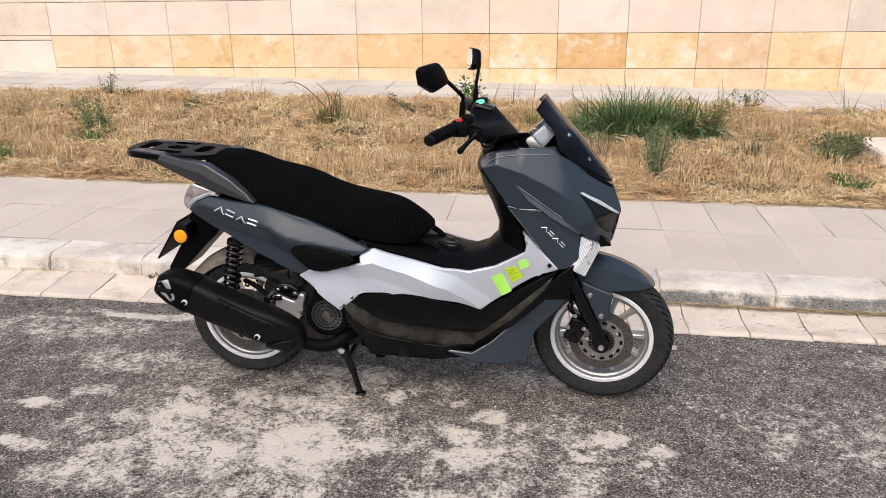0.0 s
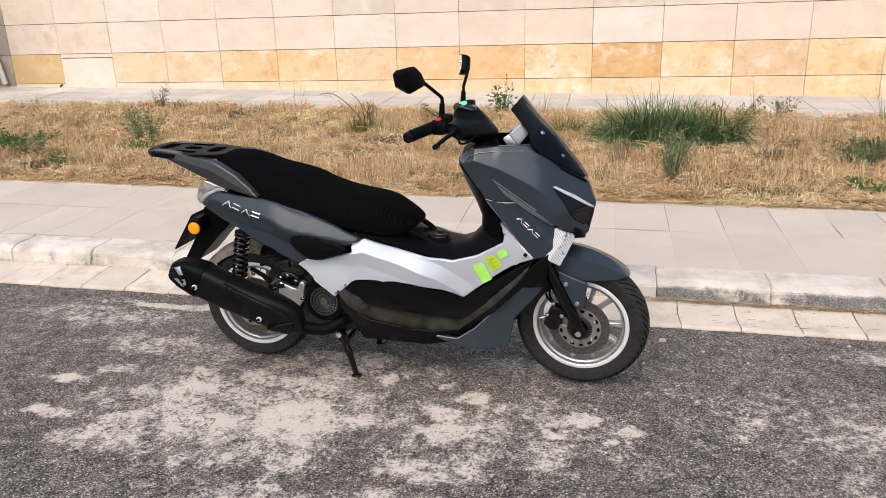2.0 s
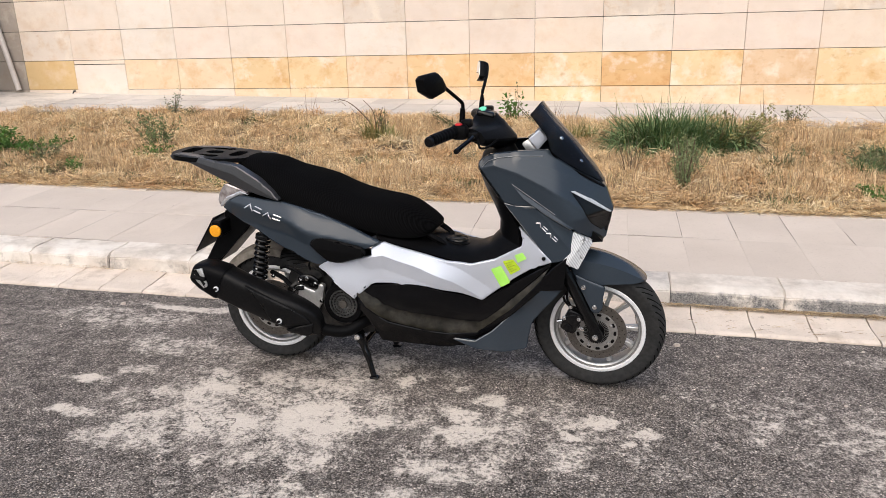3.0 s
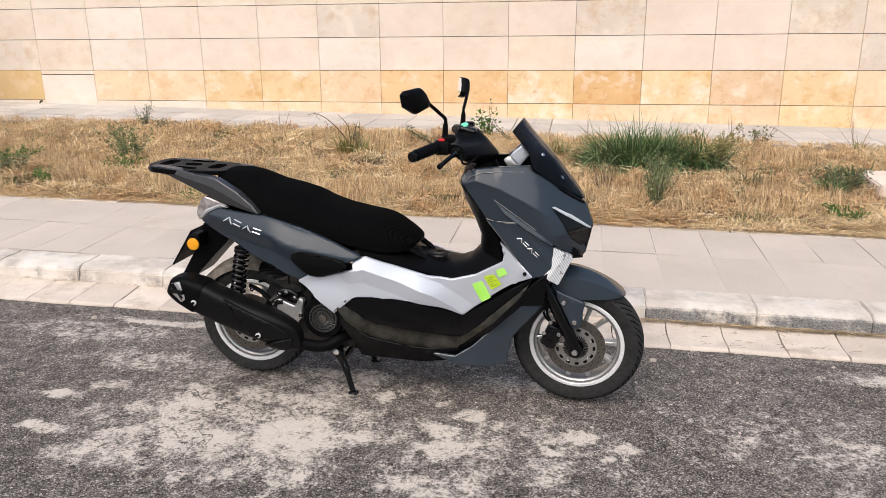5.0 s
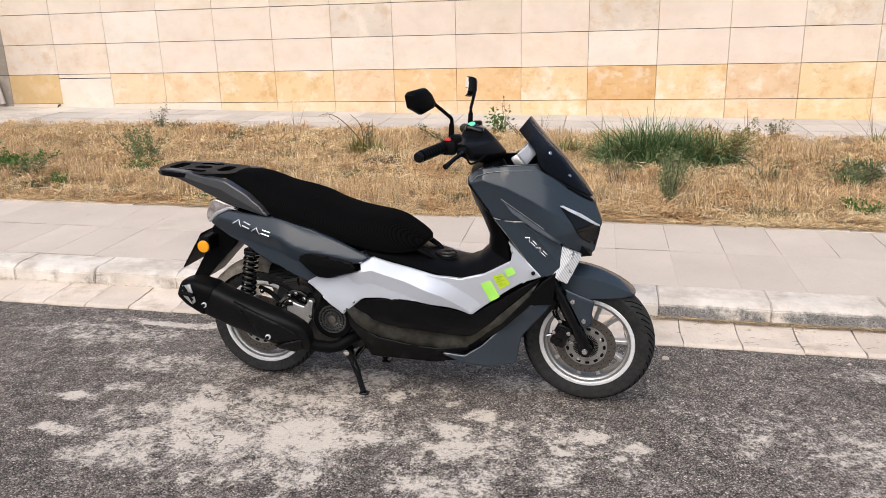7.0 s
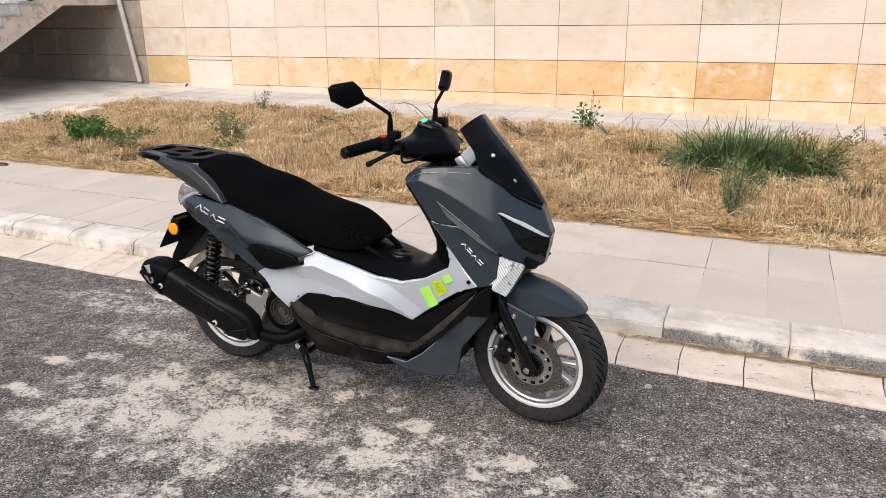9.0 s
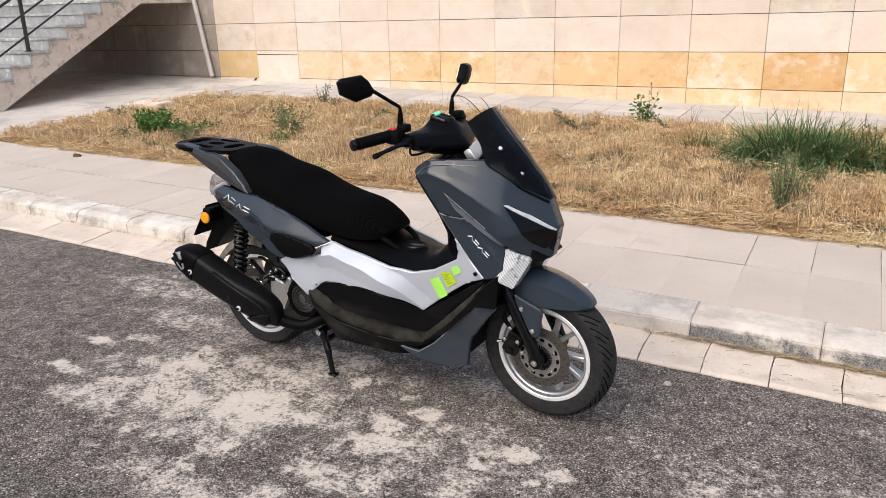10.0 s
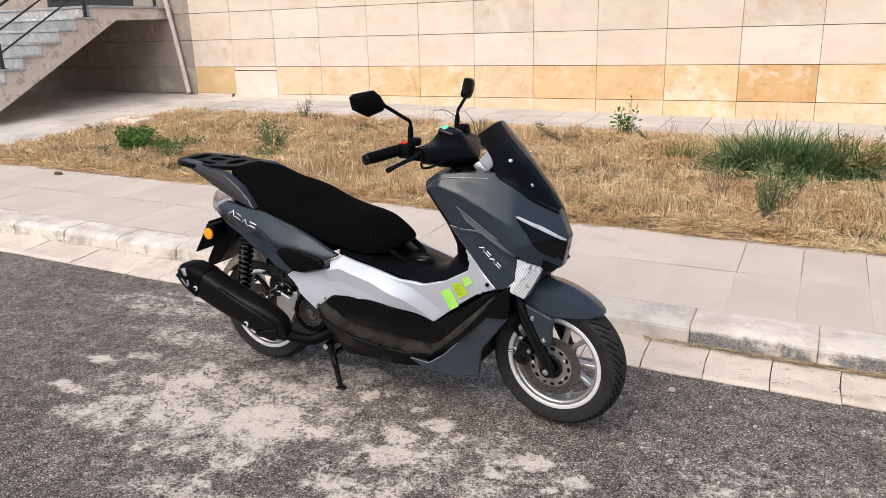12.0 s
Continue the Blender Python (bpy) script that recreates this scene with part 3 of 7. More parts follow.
def slab(x0, x1, z0, z1, tone, proud=0.0):
    key = (round(x1 - x0, 3), round(z1 - z0, 3))
    if key not in slabs:
        b = bmesh.new()
        box(b, -(x1 - x0) / 2 + 0.002, (x1 - x0) / 2 - 0.002, 0, 0.03, -(z1 - z0) / 2 + 0.0032, (z1 - z0) / 2 - 0.0032, 0.0025)
        slabs[key] = mesh_of("wall_slab", b, TRAVERTINE)
    ob = new("wall_slab", slabs[key])
    ob.parent = wall
    k = rng.uniform(0.945, 0.99)
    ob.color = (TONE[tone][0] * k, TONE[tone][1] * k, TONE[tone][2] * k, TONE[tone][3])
    ob.matrix_basis = pose((x0 + x1) / 2, WALL_Y + rng.uniform(-0.002, 0.002) - proud, (z0 + z1) / 2, rng.uniform(-0.12, 0.12), rng.uniform(-0.12, 0.12), rng.uniform(-0.1, 0.1))


for i in range(-12, 17):
    x0, x1 = column_x(i), column_x(i + 1)
    # slabs by the stairs: grey stain and the stairs' shade share one dark tone
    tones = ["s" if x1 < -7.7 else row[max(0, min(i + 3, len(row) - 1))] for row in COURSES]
    for r, (z0, z1) in enumerate(zip(ROWS_Z, ROWS_Z[1:])):
        if r == 0 and i == -1:
            slab(x0, x1, 0.835, z1, "a")
            slab(x0, x1, 0.38, 0.831, "w", 0.004)
            continue
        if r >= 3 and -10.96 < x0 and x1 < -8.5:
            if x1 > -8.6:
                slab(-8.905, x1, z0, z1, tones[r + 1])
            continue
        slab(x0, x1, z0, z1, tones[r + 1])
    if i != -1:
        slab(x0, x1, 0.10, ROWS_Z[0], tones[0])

# ---- door over the landing ----
door = tagged(new("door_1"), "dark glazed double door above the stair landing", "door", "", "structure")
for k in range(2):
    x0 = -10.94 + k * 1.015
    bm = bmesh.new()
    box(bm, x0, x0 + 1.01, WALL_Y - 0.002, WALL_Y + 0.026, 1.70, 3.27, 0.004)
    leaf_ob = part("door_leaf", bm, BLACK_IRON, door, smooth=False)
    bm = bmesh.new()
    box(bm, x0 + 0.10, x0 + 0.91, WALL_Y - 0.008, WALL_Y - 0.003, 1.98, 3.15)
    part("door_glass", bm, DARK_GLASS, leaf_ob, smooth=False)

# ---- downpipe ----
bm = bmesh.new()
tube(bm, [(-8.42, WALL_Y - 0.06, 3.25), (-8.10, WALL_Y - 0.06, 1.72), (-7.862, WALL_Y - 0.07, 0.50)], 0.036, 14, False)
tube(bm, [(-7.862, WALL_Y - 0.07, 0.50), (-8.10, WALL_Y - 0.06, 1.72)], 0.030, 14, True)
pipe = thing("downpipe", bm, PIPE, "slanting grey-white plastic downpipe on the stone wall", "pipe", smooth=True)
bm = bmesh.new()
disc(bm, (-8.12, WALL_Y - 0.055, 1.80), (0.19, 0, -1), 0.043, 0.05, 16)
box(bm, -8.135, -8.105, WALL_Y - 0.03, WALL_Y + 0.004, 1.78, 1.82)
part("bracket", bm, PIPE, pipe)

# ---- outdoor stairs ----
# width runs on unseen to the left, added to keep light from below
SX, SW = -8.2, 4.4
stairs = tagged(new("stairs"), "grey outdoor stairs with chipped plaster side and landing", "stairs", "", "structure")
RISE, RUN, Y0, Z0 = 0.1585, 0.2905, 5.36, 0.345
n = 9
pts = [(Y0, Z0 - 0.25)]
for k in range(n):
    pts += [(Y0 + k * RUN, Z0 + k * RISE), (Y0 + k * RUN, Z0 + (k + 1) * RISE)]
LAND = Z0 + n * RISE
pts[-1] = (pts[-1][0], LAND)
pts += [(WALL_Y - 0.002, LAND), (WALL_Y - 0.002, LAND - 0.15), (8.08, LAND - 0.16), (5.72, 0.30), (5.72, 0.10)]
bm = bmesh.new()
prism(bm, pts, "x", SX - SW, SX)
part("flight", bm, PLASTER, stairs, "chipped beige plaster side", smooth=False)
for k in range(n):
    y0, z = Y0 + k * RUN, Z0 + (k + 1) * RISE
    bm = bmesh.new()
    d = RUN + 0.03 if k < n - 1 else WALL_Y - 0.004 - y0 + 0.02
    box(bm, SX - SW - 0.01, SX + 0.022, y0 - 0.03, y0 + d - 0.03, z + 0.001, z + 0.034, 0.005)
    part("tread", bm, STEP, stairs, "worn grey stone tread", smooth=False)
    bm = bmesh.new()
    box(bm, SX - SW - 0.005, SX + 0.004, y0 - 0.016, y0 - 0.002, z - RISE + 0.036, z, 0.002)
    part("riser", bm, STEP, stairs, smooth=False)

railing = tagged(new("stair_railing"), "black iron railing with sloping bars on the stairs", "railing")
slope = RISE / RUN
for y in (5.42, 6.27, 7.62, 8.9):
    k = (y - Y0) / RUN
    zb = min(LAND, Z0 + math.floor(k + 1) * RISE) + 0.034
    bm = bmesh.new()
    tube(bm, [(SX - 0.08, y, zb), (SX - 0.08, y, zb + 0.90)], 0.026, 12)
    disc(bm, (SX - 0.08, y, zb + 0.006), (0, 0, 1), 0.05, 0.012, 16)
    part("post", bm, BLACK_IRON, railing)
for h in (0.24, 0.50, 0.76):
    bm = bmesh.new()
    ya, yb = 5.3, 7.62
    za = Z0 + (ya - Y0) * slope + 0.08 + h
    zb = Z0 + (yb - Y0) * slope + 0.18 + h
    tube(bm, [(SX - 0.08, ya, za), (SX - 0.08, yb, zb), (SX - 0.08, 8.9, zb)], 0.013 if h < 0.7 else 0.018, 8)
    part("bar", bm, BLACK_IRON, railing)

# long unseen wall added across the road, for the scooter's panels to reflect
bm = bmesh.new()
box(bm, -30, 30, -17.4, -17.0, -0.2, 2.6)
thing("wall_behind", bm, PLASTER, "plain unseen wall added for reflections in the scooter", "wall", "structure")

from mathutils.geometry import tessellate_polygon


# ---- scooter ----
PAINT = simple("slate_grey_paint", (0.026, 0.036, 0.048), (0.032, 0.042, 0.055), 400, 0.20, 0.0, 0.0, 0.42)
SILVER = simple("silver_paint", (0.58, 0.61, 0.68), (0.63, 0.66, 0.73), 500, 0.42, 0.45, 0.0, 0.5)
SATIN = simple("satin_black_plastic", (0.003, 0.003, 0.0035), (0.004, 0.004, 0.0045), 90, 0.20, 0.0, 0.0, 0.17)
GLOSS = simple("gloss_black_plastic", (0.003, 0.003, 0.0035), (0.004, 0.004, 0.0045), 60, 0.14, 0.0, 0.0, 0.30)
MATT = simple("matt_black_plastic", (0.0026, 0.0026, 0.003), (0.005, 0.005, 0.0055), 220, 0.42, spec=0.055, relief=0.2, dust=0.003)
DUSTY = simple("dusty_black_plastic", (0.008, 0.0075, 0.006), (0.030, 0.027, 0.020), 25, 0.4, spec=0.25, relief=0.1, dust=0.09, dust_scale=18)
MUDDY = simple("mud_caked_plastic", (0.08, 0.07, 0.055), (0.20, 0.17, 0.14), 25, 0.85, relief=0.5, dust=0.4, dust_scale=12)
TYRE = simple("tyre_rubber", (0.014, 0.014, 0.0145), (0.026, 0.026, 0.026), 60, 0.75, spec=0.25, relief=0.2, dust=0.022, dust_scale=14)
GROOVE_SHADE = simple("shaded_tread_groove", (0.004, 0.004, 0.004), (0.007, 0.007, 0.007), 60, 0.9, spec=0.05)
# darker copy of the rim alloy: the barrel's shade is in its grey
SHADED_BARREL = simple("shaded_rim_barrel", (0.26, 0.255, 0.25), (0.36, 0.35, 0.34), 40, 0.42, 0.5, dust=0.06, dust_scale=10)
ALLOY = simple("cast_alloy", (0.50, 0.50, 0.50), (0.58, 0.58, 0.57), 120, 0.36, 0.6, relief=0.1)
RIM_EDGE = simple("machined_alloy", (0.80, 0.80, 0.81), (0.87, 0.87, 0.88), 90, 0.32, 0.25)
STEEL = simple("bright_steel", (0.62, 0.62, 0.62), (0.75, 0.75, 0.75), 80, 0.22, 1.0)
DISC_STEEL = simple("brake_disc_steel", (0.075, 0.066, 0.058), (0.12, 0.107, 0.095), 150, 0.45, 0.5)
DISC_INNER = simple("disc_carrier_steel", (0.26, 0.25, 0.24), (0.34, 0.33, 0.315), 60, 0.4, 0.6)
ENGINE = simple("engine_casting", (0.012, 0.012, 0.0125), (0.022, 0.0215, 0.021), 70, 0.45, 0.4, dust=0.12, dust_scale=18)
AMBER = simple("amber_plastic", (0.85, 0.32, 0.01), (0.95, 0.42, 0.02), 260, 0.25, coat=0.4)
RED = simple("red_switch", (0.55, 0.01, 0.012), (0.65, 0.02, 0.02), 50, 0.4)
LIME = simple("lime_sticker", (0.36, 0.78, 0.10), (0.44, 0.84, 0.16), 30, 0.55)
LIME_DARK = simple("printed_lime_sticker", (0.42, 0.62, 0.01), (0.58, 0.74, 0.03), 90, 0.55)
LITTER_PRINT = simple("olive_print", (0.10, 0.14, 0.01), (0.16, 0.20, 0.02), 60, 0.6)
MINT = simple("mint_sticker", (0.15, 0.70, 0.42), (0.20, 0.76, 0.50), 40, 0.5)
CHROME = simple("chrome_badge", (0.72, 0.73, 0.75), (0.82, 0.83, 0.85), 60, 0.18, 0.7)
WHITE_GLOSS = simple("white_light_strip", (0.50, 0.52, 0.55), (0.66, 0.68, 0.71), 40, 0.15, coat=0.5)


def lens_clear():
    """Clear lens over a bright reflector, with moulded ribs."""
    m, t, b = shader("clear_ribbed_lens", 0.10, 0.15, 0.8)
    p = place(t)
    w = t.nodes.new("ShaderNodeTexWave")
    w.bands_direction = "X"
    w.inputs["Scale"].default_value = 46.0
    turned = t.nodes.new("ShaderNodeMapping")
    turned.inputs["Rotation"].default_value = (0, radians(28), 0)
    t.links.new(p, turned.inputs["Vector"])
    t.links.new(turned.outputs[0], w.inputs["Vector"])
    ribs = ramp(t, w.outputs["Fac"], [(0.08, (0.58, 0.59, 0.61)), (0.35, (0.82, 0.83, 0.85)), (0.9, (0.94, 0.95, 0.96))])
    dark = ramp(t, noisy(t, p, 30.0, 5.0, 0.7), [(0.57, grey(1.0)), (0.64, grey(0.25))])
    t.links.new(mix(t, 1.0, ribs, dark, "MULTIPLY"), b.inputs["Base Color"])
    bump(t, b, w.outputs["Fac"], 0.2, 0.002)
    return m


def smoked():
    m, t, b = shader("smoked_acrylic", 0.05, 0.0, 0.0, 0.24)
    b.inputs["Base Color"].default_value = (0.003, 0.0026, 0.0025, 1)
    p = place(t)
    t.links.new(ramp(t, noisy(t, p, 9.0, 5.0), [(0.3, grey(0.03)), (0.7, grey(0.09))]), b.inputs["Roughness"])
    bump(t, b, noisy(t, p, 1.0, 3.0, 0.6, (3.0, 34.0, 3.0)), 0.35, 0.012)
    b.inputs["Alpha"].default_value = 0.88
    return m


def knitted():
    """Black three-dimensional mesh fabric: fine slanting ribs."""
    m, t, b = shader("black_mesh_fabric", 0.9, spec=0.03)
    p = place(t)
    sep = t.nodes.new("ShaderNodeSeparateXYZ")
    t.links.new(p, sep.inputs[0])
    across = calc(t, "ADD", sep.outputs[2], calc(t, "ABSOLUTE", calc(t, "SUBTRACT", sep.outputs[1], 2.38)))
    along = calc(t, "ADD", sep.outputs[0], calc(t, "MULTIPLY", noisy(t, p, 6.0), 0.02))
    k = 2 * math.pi / 0.0080
    one = calc(t, "SINE", calc(t, "MULTIPLY", calc(t, "MULTIPLY_ADD", across, 0.75, along), k))
    two = calc(t, "SINE", calc(t, "MULTIPLY", calc(t, "MULTIPLY_ADD", across, -0.75, along), k))
    f = calc(t, "MULTIPLY_ADD", calc(t, "ADD", one, two), 0.25, 0.5)
    t.links.new(mix(t, ramp(t, f, [(0.3, grey(0)), (0.8, grey(1))]), (0.0010, 0.0010, 0.0011), (0.0050, 0.0050, 0.0054)), b.inputs["Base Color"])
    bump(t, b, f, 0.14, 0.002)
    return m


GRILLE = simple("dark_grille_metal", (0.05, 0.05, 0.05), (0.10, 0.10, 0.098), 90, 0.35, 0.6)
CLEAR, SMOKED, KNIT = lens_clear(), smoked(), knitted()
LAMP_RED = simple("pale_tail_lens", (0.16, 0.12, 0.115), (0.52, 0.48, 0.47), 34, 0.10, 0.3, 0.8)
# pale grey for the highlights drawn along panel edges
EDGE_LIGHT = simple("edge_highlight_grey", (0.16, 0.17, 0.18), (0.24, 0.25, 0.26), 60, 0.3, 0.3)
MIRROR = simple("mirror_glass", (0.88, 0.88, 0.88), (0.90, 0.90, 0.90), 5, 0.02, 1.0)

scooter = tagged(new("scooter"), "slate grey and silver scooter on its centre stand beside the kerb", "scooter")

# half width of the body shell at places along it (forward, up, half width)
WIDTHS = [(-.14, .65, .11), (-.09, .68, .13), (0, .60, .155), (.15, .69, .18), (.287, .573, .22), (.15, .53, .17), (.3, .47, .20), (.5, .53, .21), (.54, .57, .19),
          (.37, .39, .225), (.448, .368, .225), (.58, .42, .205), (.70, .53, .175), (.70, .42, .19), (.87, .51, .155), (.893, .353, .14), (1.03, .64, .155), (1.05, .58, .16),
          (1.12, .54, .178), (1.017, .468, .152), (.46, .31, .2), (.53, .2, .15), (.6, .3, .185), (.76, .19, .13), (.9, .25, .14), (1.056, .19, .119), (1.08, .31, .13), (1.18, .44, .15), (1.1, .45, .165)]
NOSE = [(1.20, 0.97), (1.307, .772), (1.340, .688), (1.318, .583), (1.335, .50)]
BROW = [(0.903, 0.849), (0.942, 0.860), (1.023, 0.836), (1.107, 0.796), (1.198, 0.743), (1.24, 0.705), (1.30, 0.650)]
TAIL_FOLD = [(-0.06, 0.682), (0.147, 0.642), (0.306, 0.596), (0.52, 0.562)]


def seg_dist(x, z, line):
    best = 9.0
    for a, b in zip(line, line[1:]):
        dx, dz = b[0] - a[0], b[1] - a[1]
        s = max(0.0, min(1.0, ((x - a[0]) * dx + (z - a[1]) * dz) / (dx * dx + dz * dz)))
        best = min(best, math.hypot(x - a[0] - s * dx, z - a[1] - s * dz))
    return best


def body_w(x, z):
    n = d = 0.0
    for a, b, w in WIDTHS:
        k = 1 / ((x - a) ** 2 + (z - b) ** 2 + 0.0012) ** 1.5
        n, d = n + k * w, d + k
    return n / d


def brow_z(x):
    for a, b in zip(BROW, BROW[1:]):
        if x <= b[0]:
            return a[1] + (b[1] - a[1]) * max(0.0, x - a[0]) / (b[0] - a[0])
    return BROW[-1][1] - (x - BROW[-1][0]) * 0.9


def cowl_w(x, z):
    """Front cowl as flat facets: an upright side, a top that leans in above the brow, and a raked front."""
    over = z - brow_z(x)
    flank = 0.187 - max(0.0, 0.95 - x) * 0.1 - (0.55 * over if over > 0 else 0.12 * min(-over, 0.12))
    front = 0.012 + 1.45 * seg_dist(x, z, NOSE)
    k = 0.026
    return max(0.0, -k * math.log(math.exp(-flank / k) + math.exp(-front / k)))


def tail_w(x, z):
    return body_w(x, z) + 0.028 * max(0.0, 1 - seg_dist(x, z, TAIL_FOLD) / 0.06)


def inside(x, z, poly):
    hit = False
    for (xa, za), (xb, zb) in zip(poly, poly[1:] + poly[:1]):
        if (za > z) != (zb > z) and x < (xb - xa) * (z - za) / (zb - za) + xa:
            hit = not hit
    return hit


def rounded(poly, r):
    out = []
    n = len(poly)
    for i in range(n):
        a, b, c = Vector(poly[i - 1]), Vector(poly[i]), Vector(poly[(i + 1) % n])
        for q, other in ((0, a), (1, c)):
            d = other - b
            f = min(r, d.length * 0.4)
            out.append(tuple(b + d.normalized() * f))
    return out


def curve(line, n=22):
    """The same fold line as a smooth curve."""
    return [(v.x, v.y) for v in smooth_line([(x, z, 0) for x, z in line], n)]


def folds(x, z, ridges):
    return sum(h * max(0.0, 1 - seg_dist(x, z, line) / spread) for line, h, spread in ridges)


def fair(me, width, side, ridges, blur):
    """Fair normals for a panel: the broad form smoothed over blur metres, its folds kept crisp."""
    kept = {}
    top = [d.value for d in me.attributes["top"].data]
    normals = []
    for f in me.polygons:
        c = f.center
        for li in f.loop_indices:
            if not top[f.index]:
                normals.append(tuple(f.normal))
                continue
            vi = me.loops[li].vertex_index
            v = me.vertices[vi].co
            if vi not in kept:
                kept[vi] = ((width(v.x + blur, v.z) - width(v.x - blur, v.z)) / (2 * blur), (width(v.x, v.z + blur) - width(v.x, v.z - blur)) / (2 * blur))
            gx, gz = kept[vi]
            if ridges:
                soft = max(len(q[0]) for q in ridges) > 11
                k, h = (0.0, 0.009) if soft else (0.4, 0.0012)
                x, z = v.x + (c.x - v.x) * k, v.z + (c.z - v.z) * k
                gx += (folds(x + h, z, ridges) - folds(x - h, z, ridges)) / (2 * h)
                gz += (folds(x, z + h, ridges) - folds(x, z - h, ridges)) / (2 * h)
            normals.append(tuple(Vector((-gx, side, -gz)).normalized()))
    me.normals_split_custom_set(normals)


def shell(outline, width, side, out=0.0, thick=0.012, ridges=(), dents=(), cell=0.018, corner=0.006, lip=0.004):
    """A body panel: an outline in (forward, up), bulged by a half-width function, with folded ridges, a rounded lip and depth."""
    bm = bmesh.new()
    poly = rounded(outline, corner) if corner else outline
    bm.faces.new([bm.verts.new((x, 0, z)) for x, z in poly])
    bmesh.ops.triangulate(bm, faces=bm.faces[:])
    xs, zs = [p[0] for p in poly], [p[1] for p in poly]
    for k in range(int(min(xs) / cell), int(max(xs) / cell) + 2):
        bmesh.ops.bisect_plane(bm, geom=bm.verts[:] + bm.edges[:] + bm.faces[:], plane_co=(k * cell, 0, 0), plane_no=(1, 0, 0.001))
    for k in range(int(min(zs) / cell), int(max(zs) / cell) + 2):
        bmesh.ops.bisect_plane(bm, geom=bm.verts[:] + bm.edges[:] + bm.faces[:], plane_co=(0, 0, k * cell), plane_no=(0.001, 0, 1))
    for line, h, spread in [q for q in ridges if len(q[0]) < 12]:
        for a, b in zip(line, line[1:]):
            bmesh.ops.bisect_plane(bm, geom=bm.verts[:] + bm.edges[:] + bm.faces[:], plane_co=(a[0], 0, a[1]), plane_no=(b[1] - a[1], 0, a[0] - b[0]))
    bmesh.ops.remove_doubles(bm, verts=bm.verts[:], dist=cell * 0.12)
    for v in bm.verts:
        x, z = v.co.x, v.co.z
        w = width(x, z) + out + folds(x, z, ridges)
        for hole, depth in dents:
            if inside(x, z, hole):
                w -= depth
        v.co.y = side * max(0.0, w)
    bmesh.ops.recalc_face_normals(bm, faces=bm.faces[:])
    if bm.faces and sum(f.normal.y * f.calc_area() for f in bm.faces) * side < 0:
        bmesh.ops.reverse_faces(bm, faces=bm.faces[:])
    top = bm.faces.layers.int.new("top")
    for f in bm.faces:
        f[top] = 1
    if lip:
        rim = bmesh.ops.inset_region(bm, faces=bm.faces[:], thickness=lip, depth=lip * 0.7, use_boundary=True, use_even_offset=False)
        for f in rim["faces"]:
            f[top] = 0
    edge = [e for e in bm.edges if e.is_boundary]
    r = bmesh.ops.extrude_edge_only(bm, edges=edge)
    for f in [g for g in r["geom"] if isinstance(g, bmesh.types.BMFace)]:
        f[top] = 0
    for v in [g for g in r["geom"] if isinstance(g, bmesh.types.BMVert)]:
        v.co.y -= side * min(thick, abs(v.co.y))
    return bm


def pair(name, material, outline, width, label="", parent=None, sides=(-1, 1), blur=0.03, **how):
    out = []
    for s in sides:
        ob = part(name, shell(outline, width, s, **how), material, parent or scooter, label)
        if sum(f.normal.y * f.area for f, d in zip(ob.data.polygons, ob.data.attributes["top"].data) if d.value) * s < 0:
            ob.data.flip_normals()
        fair(ob.data, width, s, how.get("ridges", ()), blur)
        out.append(ob)
    return out


def loft(bm, rings, cap=True, ring_closed=True):
    vs = [[bm.verts.new(p) for p in ring] for ring in rings]
    n = len(vs[0])
    for a, b in zip(vs, vs[1:]):
        for k in range(n if ring_closed else n - 1):
            bm.faces.new((a[k], a[(k + 1) % n], b[(k + 1) % n], b[k]))
    if cap and ring_closed:
        bm.faces.new(vs[0]), bm.faces.new(vs[-1])
    return bm


def arch(c, e, w, n=14, power=2.2):
    """A cross-section from side to side: centre (x, z), edge (x, z) at half width w."""
    out = []
    for i in range(n + 1):
        u = -1 + 2 * i / n
        f = abs(u) ** power
        out.append((c[0] + (e[0] - c[0]) * f, w * u, c[1] + (e[1] - c[1]) * f))
    return out


def thicken(bm, t):
    bmesh.ops.recalc_face_normals(bm, faces=bm.faces[:])
    bmesh.ops.solidify(bm, geom=bm.faces[:], thickness=t)
    return bm


def revolve(bm, profile, centre, segs, fn=None, a0=0.0, a1=360.0):
    """Profile of (across, radius) turned round a sideways axis."""
    full = abs(a1 - a0) > 359.9
    rings = []
    for k in range(segs if full else segs + 1):
        a = radians(a0 + (a1 - a0) * k / segs)
        shifted = [(y, r + (fn(k, y, r) if fn else 0.0)) for y, r in profile]
        rings.append([bm.verts.new((centre[0] + r * math.cos(a), centre[1] + y, centre[2] + r * math.sin(a))) for y, r in shifted])
    for k in range(len(rings) if full else len(rings) - 1):
        a, b = rings[k], rings[(k + 1) % len(rings)]
        for j in range(len(profile) - 1):
            bm.faces.new((a[j], a[j + 1], b[j + 1], b[j]))
    return bm


def bolt(name, at, axis, r, parent, material=None, head=0.006):
    bm = bmesh.new()
    disc(bm, at, axis, r, head, 12, 0.0015)
    disc(bm, Vector(at) + Vector(axis).normalized() * head * 0.5, axis, r * 0.5, 0.004, 6)
    return part(name, bm, material or STEEL, parent)


def pod_w(x, z):
    """A smooth cushion over the tail panel's side."""
    return max(tail_w(0.29 + 0.10 * k, 0.585 - 0.075 * k) for k in range(3)) - 0.06 * abs(x - 0.36) - 0.25 * max(0.0, 0.53 - z) - 0.10 * max(0.0, z - 0.56)


